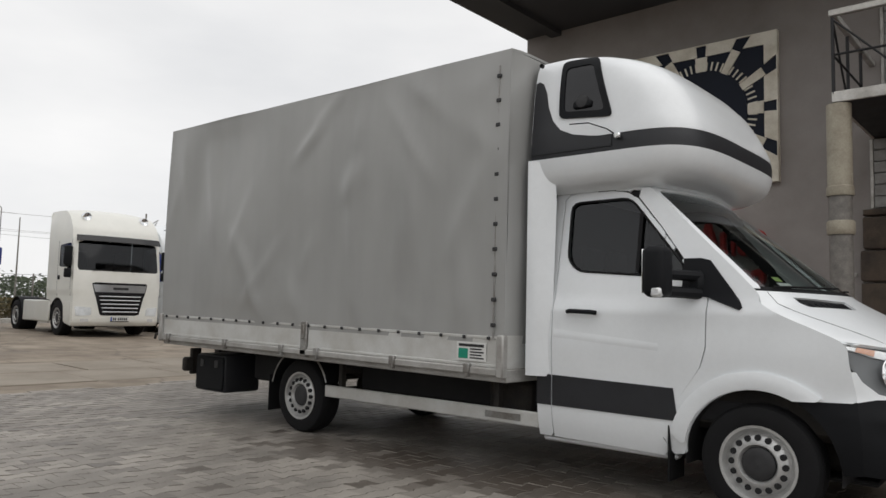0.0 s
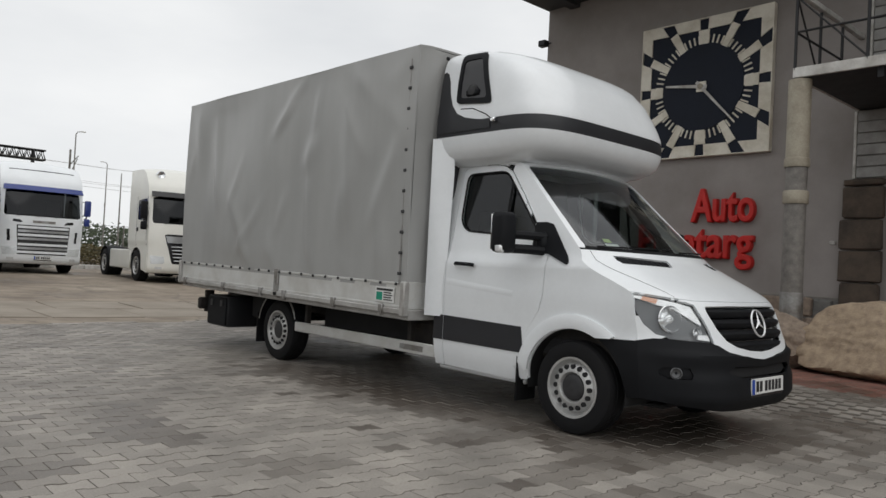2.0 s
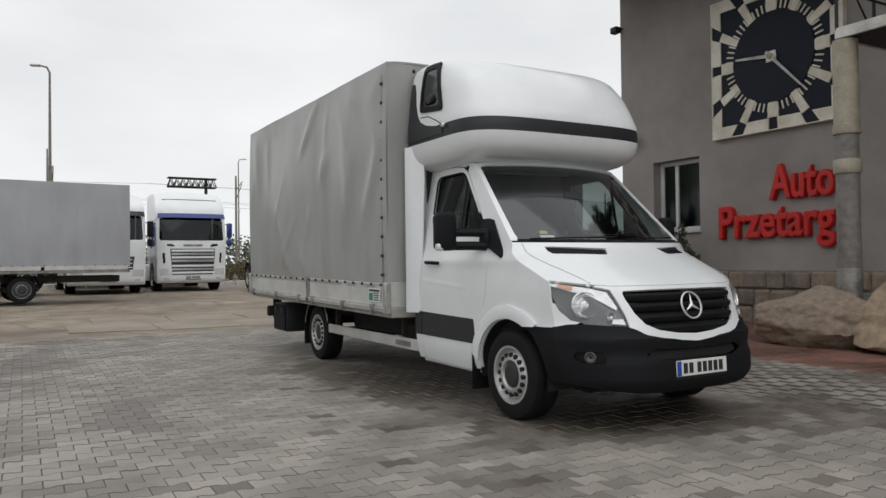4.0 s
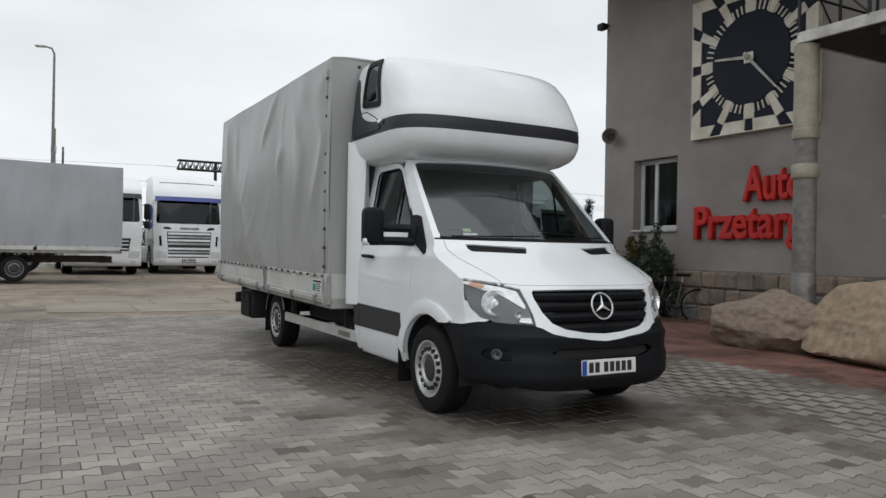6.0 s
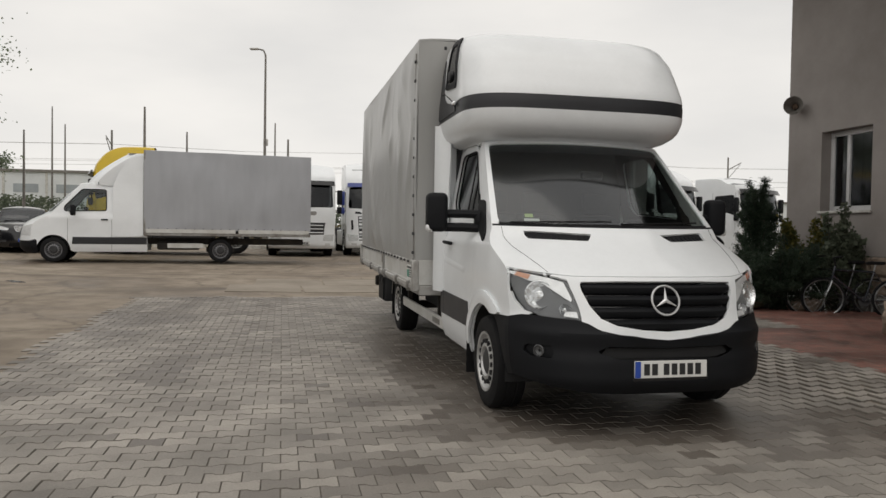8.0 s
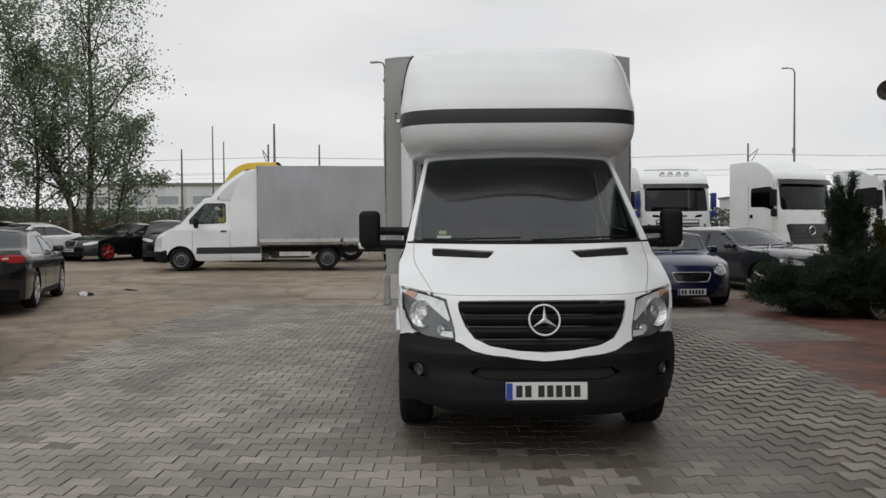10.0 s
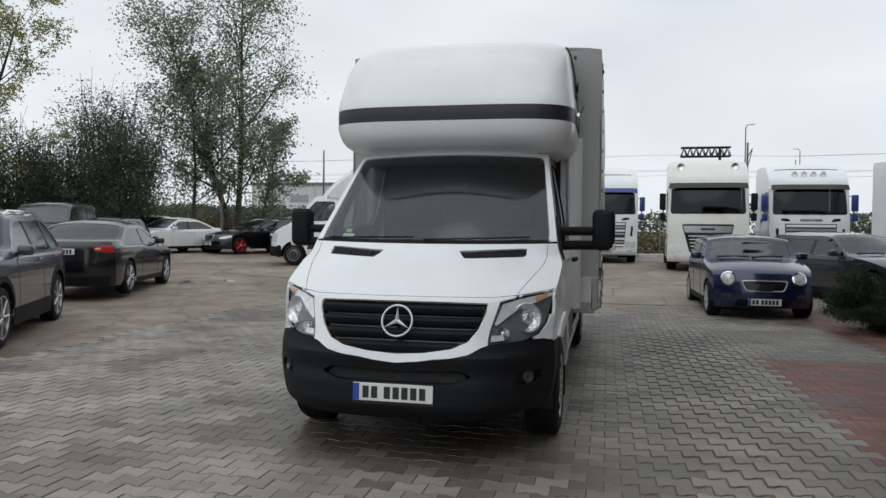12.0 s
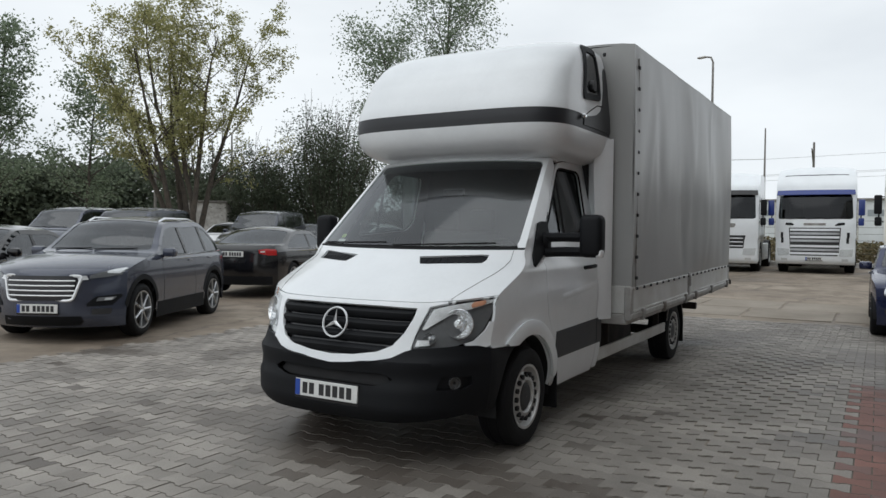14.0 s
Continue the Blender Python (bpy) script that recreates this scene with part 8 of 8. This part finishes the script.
def woods(name, label, places, mat, size, seed, n):
    """A far belt of scrub as one mass of leaves with an uneven top."""
    rng = np.random.RandomState(seed)
    pts = []
    for (x0, y0, x1, y1, h, depth) in places:
        t = rng.rand(n)
        lump = np.array([0.55 + 0.45 * (noise.noise(Vector((q * 9.0, seed, 0))) + 0.5 * noise.noise(Vector((q * 37.0, seed, 4)))) for q in t])
        z = rng.rand(n) ** 0.8 * h * (0.45 + lump)
        X = x0 + (x1 - x0) * t + rng.normal(size=n) * depth
        Y = y0 + (y1 - y0) * t + rng.normal(size=n) * depth
        base = np.array([level(a, b) for a, b in zip(X, Y)])
        pts.append(np.stack([X, Y, z + base], 1))
    ob = new(name, leaves(np.concatenate(pts), size, rng, M[mat]))
    return tagged(ob, label, "scrub", kind="stuff")


woods("far_scrub", "dark scrub and hedges beyond the parked cars", [(-32, -46, -46, -16, 2.2, 1.8)], "leafdark", 0.14, 5, 30000)
woods("far_hedge", "tall dark green hedge of trees beyond the vans", [(2, -54, -33, -46, 5.2, 1.8)], "leafdark", 0.24, 15, 70000)
woods("far_trees", "hazy belt of trees on the horizon", [(-150, -160, -160, 40, 5.5, 5.0), (-160, 40, -120, 170, 4.6, 5.0), (-30, -150, -150, -160, 9.0, 5.0)], "leafdark", 0.55, 7, 15000)
woods("bank_weeds", "dry brown weeds on the bank behind the trucks", [(-33, -14, -33, 30, 0.9, 1.2), (-36, -30, -33, -10, 1.2, 1.2)], "weeds", 0.11, 9, 26000)


def shrub(x, y, h, rx, ry, seed, leaf, n, size, label, spiky=0.0, name="shrub"):
    rng = np.random.RandomState(seed)
    T = thing(name, pose(x, y, level(x, y) - 0.01), label, "shrub", "shrubs by the wall")
    bm, pts = bmesh.new(), []
    fine = leaf == "leafconifer"
    stems = 90 if fine else 26
    for k in range(stems):
        a, t = rng.uniform(0, 2 * math.pi), rng.rand()
        tip = Vector((math.cos(a) * rx * (1 - t * (0.75 if spiky else 0.3)), math.sin(a) * ry * (1 - t * (0.75 if spiky else 0.3)), h * (0.25 + 0.75 * t) * rng.uniform(0.8, 1.08)))
        st = Vector((0, 0, h * 0.05 + (h * 0.7 * t if spiky else 0)))
        mid = st.lerp(tip, 0.5) + Vector((0, 0, 0.10 * h if not spiky else -0.04 * h))
        tube(bm, [st, mid, tip], [0.022, 0.014, 0.005], 4, cap=False)
        m = n // stems
        u = rng.rand(m) ** 0.6
        line = np.array([(st.lerp(mid, 2 * q) if q < 0.5 else mid.lerp(tip, 2 * q - 1))[:] for q in u])
        pts.append(line + rng.normal(size=(m, 3)) * (np.array([0.075, 0.075, 0.05]) if fine else np.array([0.13, 0.13, 0.09])) * (1.15 - u[:, None] * 0.6) * max(rx, 0.6))
    part("stem", bm, M["bark"], T)
    P = np.concatenate(pts)
    P = P[P[:, 2] > 0.02]
    ob = new("foliage", leaves(P, size, rng, M[leaf], 1.0, 6.0 if fine else 1.5))
    ob.parent = T
    return T


shrub(-6.45, 5.35, 1.05, 1.25, 0.85, 3, "leafconifer", 60000, 0.012, "low spreading dark green juniper on red paving")
shrub(-5.75, 5.95, 1.25, 0.95, 0.65, 4, "leafconifer", 46000, 0.012, "dark green juniper shrub beside the wall")
shrub(-6.85, 6.25, 2.35, 0.75, 0.6, 5, "leafconifer", 46000, 0.012, "pointed dark conifer at the building corner", 1.0)
shrub(-6.15, 6.75, 1.85, 0.65, 0.35, 6, "leafgold", 7000, 0.055, "yellowing deciduous shrub under the window")
shrub(-5.45, 6.85, 1.75, 0.50, 0.28, 8, "leafdark", 7000, 0.06, "dark climbing shrub under the window sill")
for i, (x, y, s) in enumerate(((-6.9, 6.0, 0.26), (-6.4, 6.02, 0.30), (-5.9, 6.1, 0.28), (-5.45, 6.2, 0.24))):
    boulder(x, y, s * 1.25, s * 0.8, s * 0.85, 40 + i, ("rockb", "rock", "stoneb")[i % 3], 23 * i, "small edging rock round the planting bed")


# ---------------------------------------------------------------- bicycles
def bicycle(m, label, col):
    B = thing("bicycle", m, label, "bicycle", "bicycles by the wall")
    for x in (0.52, -0.52):
        w = new("wheel")
        w.parent = B
        w.matrix_basis = pose(x, 0, 0.335)
        part("tyre", tubed([(0.32 * math.cos(2 * math.pi * k / 32), 0, 0.32 * math.sin(2 * math.pi * k / 32)) for k in range(32)], 0.022, 7, True), M["rubber"], w)
        part("rim", tubed([(0.292 * math.cos(2 * math.pi * k / 32), 0, 0.292 * math.sin(2 * math.pi * k / 32)) for k in range(32)], 0.010, 5, True), M["alloy"], w)
        sp = bmesh.new()
        for k in range(18):
            a = 2 * math.pi * k / 18
            tube(sp, [(0, 0.02 * (-1) ** k, 0), (0.29 * math.cos(a), 0, 0.29 * math.sin(a))], 0.0016, 3, cap=False)
        part("spokes", sp, M["alloy"], w)
        part("hub", lathe([(0.001, -0.05), (0.025, -0.05), (0.025, 0.05), (0.001, 0.05)], 12), M["steel"], w)
    fr = bmesh.new()
    A, Bb, S_, Hd = (-0.52, 0, 0.335), (-0.08, 0, 0.30), (-0.22, 0, 0.78), (0.36, 0, 0.80)
    for p, q, r in ((A, Bb, 0.012), (A, S_, 0.010), (Bb, S_, 0.017), (Bb, (0.38, 0, 0.70), 0.02), (S_, Hd, 0.017), ((0.34, 0, 0.86), (0.40, 0, 0.62), 0.02)):
        tube(fr, [p, q], r, 8)
    part("frame", fr, M[col], B)
    part("fork", joined([tubed([(0.40, g * 0.045, 0.62), (0.45, g * 0.05, 0.48), (0.52, g * 0.05, 0.335)], 0.018, 7) for g in (-1, 1)]), M["alloy"], B)
    part("handlebar", joined([tubed([(0.30, -0.31, 0.99), (0.36, -0.1, 1.0), (0.36, 0.1, 1.0), (0.30, 0.31, 0.99)], 0.013, 7), tubed([(0.34, 0, 0.85), (0.36, 0, 1.0)], 0.014, 7)]), M["rubber"], B)
    part("saddle", boxed((-0.38, -0.07, 0.90), (-0.10, 0.07, 0.95), 0.025, None, 2), M["rubber"], B)
    part("seat_post", tubed([(-0.21, 0, 0.75), (-0.24, 0, 0.91)], 0.013, 7), M["alloy"], B)
    part("crank", joined([lathe([(0.001, -0.03), (0.085, -0.03), (0.085, -0.024), (0.001, -0.024)], 20), tubed([(0, -0.05, 0), (0.10, -0.06, -0.13), (0.10, -0.12, -0.13)], 0.009, 6), tubed([(0, 0.05, 0), (-0.10, 0.06, 0.13), (-0.10, 0.12, 0.13)], 0.009, 6)]), M["hub"], B, m=pose(-0.08, 0, 0.30))
    return B


bicycle(pose(-5.05, 6.55, 0.0, 8, 0, 246), "dark mountain bicycle leaning by the wall", "bodyblack")
bicycle(pose(-4.72, 6.62, 0.0, 7, 0, 240), "second dark bicycle behind the first", "bodyslate")


# ---------------------------------------------------------------- lamp posts, gantry, wires, distance
def lamp_post(x, y, h, arm=1.2, turn=180, label="tall grey street lamp", head=True):
    L = thing("street_lamp", pose(x, y, level(x, y) - 0.05, 0, 0, turn), label, "street lamp", "street lamps")
    part("pole", tubed([(0, 0, 0), (0, 0, h * 0.5), (0, 0, h - 0.3)] + ([(0.10, 0, h - 0.08), (arm * 0.5, 0, h)] if head else [(0, 0, h)]), [0.09, 0.065, 0.045] + ([0.04, 0.03] if head else [0.04]), 8), M["greypipe"], L)
    if head:
        part("lamp_head", boxed((arm * 0.4, -0.10, h - 0.05), (arm * 0.4 + 0.42, 0.10, h + 0.03), 0.03), M["whitepaint"], L)
        part("junction_box", boxed((-0.10, -0.16, h * 0.52), (0.10, -0.05, h * 0.52 + 0.3), 0.02), M["whitepaint"], L)
    return L


for x, y, h, hd, t in ((-29.0, -3.3, 9.1, True, 250), (-27.1, -8.1, 5.9, False, 250), (-34.3, -7.3, 5.7, False, 70), (-52.4, -18.7, 9.0, False, 70), (-52.6, -17.9, 7.8, False, 250), (-37.5, -15.9, 5.7, False, 250),
                       (-38.5, 20.5, 10.6, True, 260), (-62.7, 12.9, 10.3, True, 80), (-84.0, 22.3, 10.4, True, 260), (-64.6, 17.4, 7.4, False, 0), (-31.0, -19.2, 8.4, False, 0), (-24.0, -27.5, 6.2, False, 0), (-21.0, -30.0, 6.0, False, 0), (-44.0, -3.0, 7.6, False, 80)):
    lamp_post(x, y, h, 0.8, t, "tall grey street lamp" if hd else "plain grey utility pole", hd)


def gantry(x, y0, y1, z0, z1):
    G = thing("railway_gantry", None, "dark lattice signal gantry beyond the trucks", "gantry")
    zb = level(x, y0)
    for y in (y1,):
        part("mast", joined([tubed([(x + d, y, zb - 0.1), (x + d, y, z1)], 0.10, 6) for d in (-0.3, 0.3)]), M["rail"], G)
    n = 8
    tr = bmesh.new()
    for d in (-0.35, 0.35):
        tube(tr, [(x + d, y0 - 1.0, z0), (x + d, y1 + 1.0, z0)], 0.09, 5)
        tube(tr, [(x + d, y0 - 1.0, z1), (x + d, y1 + 1.0, z1)], 0.09, 5)
        for k in range(n):
            a, b = y0 - 1 + (y1 - y0 + 2) * k / n, y0 - 1 + (y1 - y0 + 2) * (k + 1) / n
            tube(tr, [(x + d, a, z0), (x + d, (a + b) / 2, z1), (x + d, b, z0)], 0.07, 4)
    part("truss", tr, M["rail"], G)


gantry(-74.0, 9.6, 12.4, 9.2, 10.1)
wires = thing("overhead_wires", None, "thin overhead railway wires across the distance", "wire")
for k, (x, z) in enumerate(((-66, 7.2), (-66, 8.6), (-70, 7.4), (-70, 9.0), (-62, 6.4))):
    part("wire", tubed([(x, -90 + 12 * i, z - 0.25 * (i % 2)) for i in range(18)], 0.012, 3), M["greypipe"], wires)
for i in range(9):
    y = -66 + 16 * i
    P = thing("railway_mast", pose(-68.0, y, level(-68, y) - 0.1), "slim railway mast with bracket arm", "mast", "railway masts")
    part("pole", tubed([(0, 0, 0), (0, 0, 9.4)], [0.13, 0.09], 6), M["greypipe"], P)
    part("bracket", joined([tubed([(0, 0, 8.0), (2.4, 0, 8.6)], 0.05, 4), tubed([(0, 0, 7.0), (2.2, 0, 8.4)], 0.04, 4)]), M["greypipe"], P)
M["shed"] = surface("pale_sheet_wall", (0.68, 0.70, 0.71), 0.6, 0, 0.08, 0.3, 20, 0.02)
M["glassband"] = surface("far_window_band", (0.34, 0.37, 0.39), 0.3, 0, 0.1, 0.5, 20, 0)


def warehouse(x, y0, y1, h, d, label):
    Wh = thing("warehouse", None, label, "building", "far warehouses")
    z = level(x, y0)
    part("wall", boxed((x - d, y0, z - 0.2), (x, y1, z + h)), M["shed"], Wh, smooth=0)
    part("roof", boxed((x - d - 0.3, y0 - 0.3, z + h), (x + 0.3, y1 + 0.3, z + h + 0.4)), M["greypipe"], Wh, smooth=0)
    n = int((y1 - y0) / 6)
    for k in range(n):
        part("window", boxed((x - 0.05, y0 + 1.5 + 6 * k, z + h * 0.62), (x + 0.06, y0 + 5.0 + 6 * k, z + h * 0.78)), M["glassband"], Wh, smooth=0)
        part("wall_rib", boxed((x, y0 + 6 * k, z), (x + 0.12, y0 + 6 * k + 0.3, z + h)), M["whitepaint"], Wh, smooth=0)


warehouse(-118, -62, -30, 8.2, 40, "long pale warehouse beyond the railway")
warehouse(-130, -24, 6, 6.5, 30, "low pale warehouse in the distance")
warehouse(-125, 60, 110, 7.0, 30, "pale warehouse far beyond the trucks")
shed = thing("site_cabin", pose(-22.4, -27.2, level(-22, -27), 0, 0, 30), "weathered white cabin among the trees", "cabin")
part("wall", boxed((-1.6, -1.2, -0.05), (1.6, 1.2, 2.3), 0.02), M["whitepaint"], shed)
part("roof", boxed((-1.7, -1.3, 2.3), (1.7, 1.3, 2.42), 0.02), M["greypipe"], shed)


def fence(x0, y0, x1, y1, h, n):
    F = thing("mesh_fence", None, "dark wire fence on slim posts behind the trucks", "fence")
    for k in range(n + 1):
        x, y = x0 + (x1 - x0) * k / n, y0 + (y1 - y0) * k / n
        part("fence_post", tubed([(x, y, level(x, y) - 0.05), (x, y, level(x, y) + h)], 0.035, 6), M["greypipe"], F)
    for q in range(7):
        z = 0.15 + (h - 0.2) * q / 6
        part("fence_wire", tubed([(x0 + (x1 - x0) * k / n, y0 + (y1 - y0) * k / n, level(x0 + (x1 - x0) * k / n, y0 + (y1 - y0) * k / n) + z) for k in range(n + 1)], 0.008, 3), M["rail"], F)


fence(-31.5, -12.0, -30.5, 30.0, 1.9, 16)
fence(-36.0, -30.0, -31.5, -12.0, 1.9, 8)
kerb = thing("kerb", None, "pale concrete kerb blocks along the yard's far edge", "kerb", kind="structure")
for k in range(20):
    y = -12 + 2.0 * k
    part("kerb_stone", boxed((-28.7, y, level(-28.5, y) - 0.1), (-28.3, y + 1.95, level(-28.5, y) + 0.16), 0.02), M["whitepaint"], kerb)

# ---------------------------------------------------------------- block paving
def paver_mesh(k=1.0):
    """One interlocking block, 200 x 165 mm, with a bevelled top."""
    half = [(-0.0985, -0.0810), (-0.066, -0.0800), (-0.034, -0.0575), (0.034, -0.0575), (0.066, -0.0800), (0.0985, -0.0810)]
    ring = [(b * 1.012, a * 1.007) for a, b in half] + [(-b * 1.012, -a * 1.007) for a, b in half]
    top = [(x * 0.962, y * 0.966, 0.0) for x, y in ring]
    mid = [(x, y, -0.005) for x, y in ring]
    low = [(x, y, -0.03) for x, y in ring]
    n = len(ring)
    faces = [tuple(range(n))] + [(n + i, n + (i + 1) % n, (i + 1) % n, i) for i in range(n)] + [(2 * n + i, 2 * n + (i + 1) % n, n + (i + 1) % n, n + i) for i in range(n)]
    return top + mid + low, faces


def red_zone(x, y):
    return (y > 2.93 and x > -3.3) or (y > 4.5)


def paved(x, y):
    if y > 7.16 or x < -8.85 - 0.09 * y - 0.10 * math.sin(y * 3):
        return False
    if y < -5.0 + 0.06 * math.sin(x * 2.3):
        return False
    return not (y > 6.15 and -7.6 < x < -5.2)


def paving():
    pv, pf = paver_mesh()
    P = np.array(pv)
    mesh = bpy.data.meshes.new("paver")
    mesh.from_pydata(pv, [], pf)
    mats = {False: paver_material("grey_paver_single", (0.300, 0.274, 0.243), False), True: paver_material("grey_paver", (0.300, 0.274, 0.243), True)}
    red = paver_material("red_paver", (0.235, 0.105, 0.080), True)
    joint = surface("joint_earth", (0.200, 0.180, 0.156), 0.95, 0, 0.2, 4, 80, 0.1, space="Position")
    mesh.materials.append(mats[False])
    mesh.materials.append(joint)
    edge_face = [0] + [1] * (len(pf) - 1)
    mesh.polygons.foreach_set("material_index", edge_face)
    G = tagged(new("pavement"), "grey interlocking block paving with damp patches and painted shade under the truck", "paving", kind="structure")
    R = tagged(new("pavement_red"), "dull red block paving along the building", "paving", kind="structure")
    rng = random.Random(11)
    store = {"grey": ([], [], []), "red": ([], [], [])}
    pitch, ln, single = 0.1425, 0.2, 0
    for i in range(int((8.5 + 9.6) / pitch)):
        x = -9.6 + i * pitch
        for j in range(int(13.0 / ln) + 2):
            y = -5.3 + j * ln + (0.1 if i % 2 else 0.0)
            if not paved(x, y):
                continue
            isred = red_zone(x, y)
            d = noise.fractal(Vector((x * 0.55, y * 0.8, 3.3)), 1.0, 2.0, 4) + 0.55 * noise.noise(Vector((x * 1.6, y * 1.1, 8.1))) - 0.16
            # stained ground at bumper and right side, with the truck's shade painted in
            wet_dark = max(0.0, 1 - ((x - 0.40) / 1.05) ** 2 - ((y + 0.1) / 1.35) ** 2) + max(0.0, 1 - ((x + 2.2) / 2.4) ** 2 - ((y + 1.05) / 0.62) ** 2)
            d += 0.85 * min(1.0, wet_dark * 1.6)
            damp_shade = min(0.95, max(0.0, (d + 0.05) / 0.34)) * rng.uniform(0.45, 1.0)
            # near-full darkening mid-zone: under-truck shade put into the block colour
            damp_shade = max(damp_shade, min(0.97, 1.5 * wet_dark - 0.30))
            if rng.random() < 0.05:
                damp_shade = rng.uniform(0.4, 0.9)
            h = level(x, y) + rng.uniform(-0.0018, 0.0018)
            tilt = (rng.uniform(-0.012, 0.012), rng.uniform(-0.012, 0.012))
            if not isred and 1.0 < x < 3.85 and -3.3 < y < -0.4 and single < 300:
                ob = new("paver", mesh)
                ob.parent = G
                ob.matrix_basis = Matrix.LocRotScale((x, y, h), Euler((tilt[0], tilt[1], rng.uniform(-0.01, 0.01))), None)
                ob.color = (damp_shade, 0, 0, 1)
                single += 1
                continue
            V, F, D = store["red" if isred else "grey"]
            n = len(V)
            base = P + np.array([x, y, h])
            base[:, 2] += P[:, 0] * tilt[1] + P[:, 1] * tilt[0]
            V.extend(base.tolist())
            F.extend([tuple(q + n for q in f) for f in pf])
            D.extend([damp_shade] * len(pf))
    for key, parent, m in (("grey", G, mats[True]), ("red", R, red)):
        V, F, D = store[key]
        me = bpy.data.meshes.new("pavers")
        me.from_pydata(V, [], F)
        at = me.attributes.new("damp_shade", "FLOAT", "FACE")
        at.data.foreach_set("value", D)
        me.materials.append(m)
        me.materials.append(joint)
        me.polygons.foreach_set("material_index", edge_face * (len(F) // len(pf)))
        ob = new("pavers", me)
        ob.parent = parent
        ob["kind"] = "stuff"


paving()
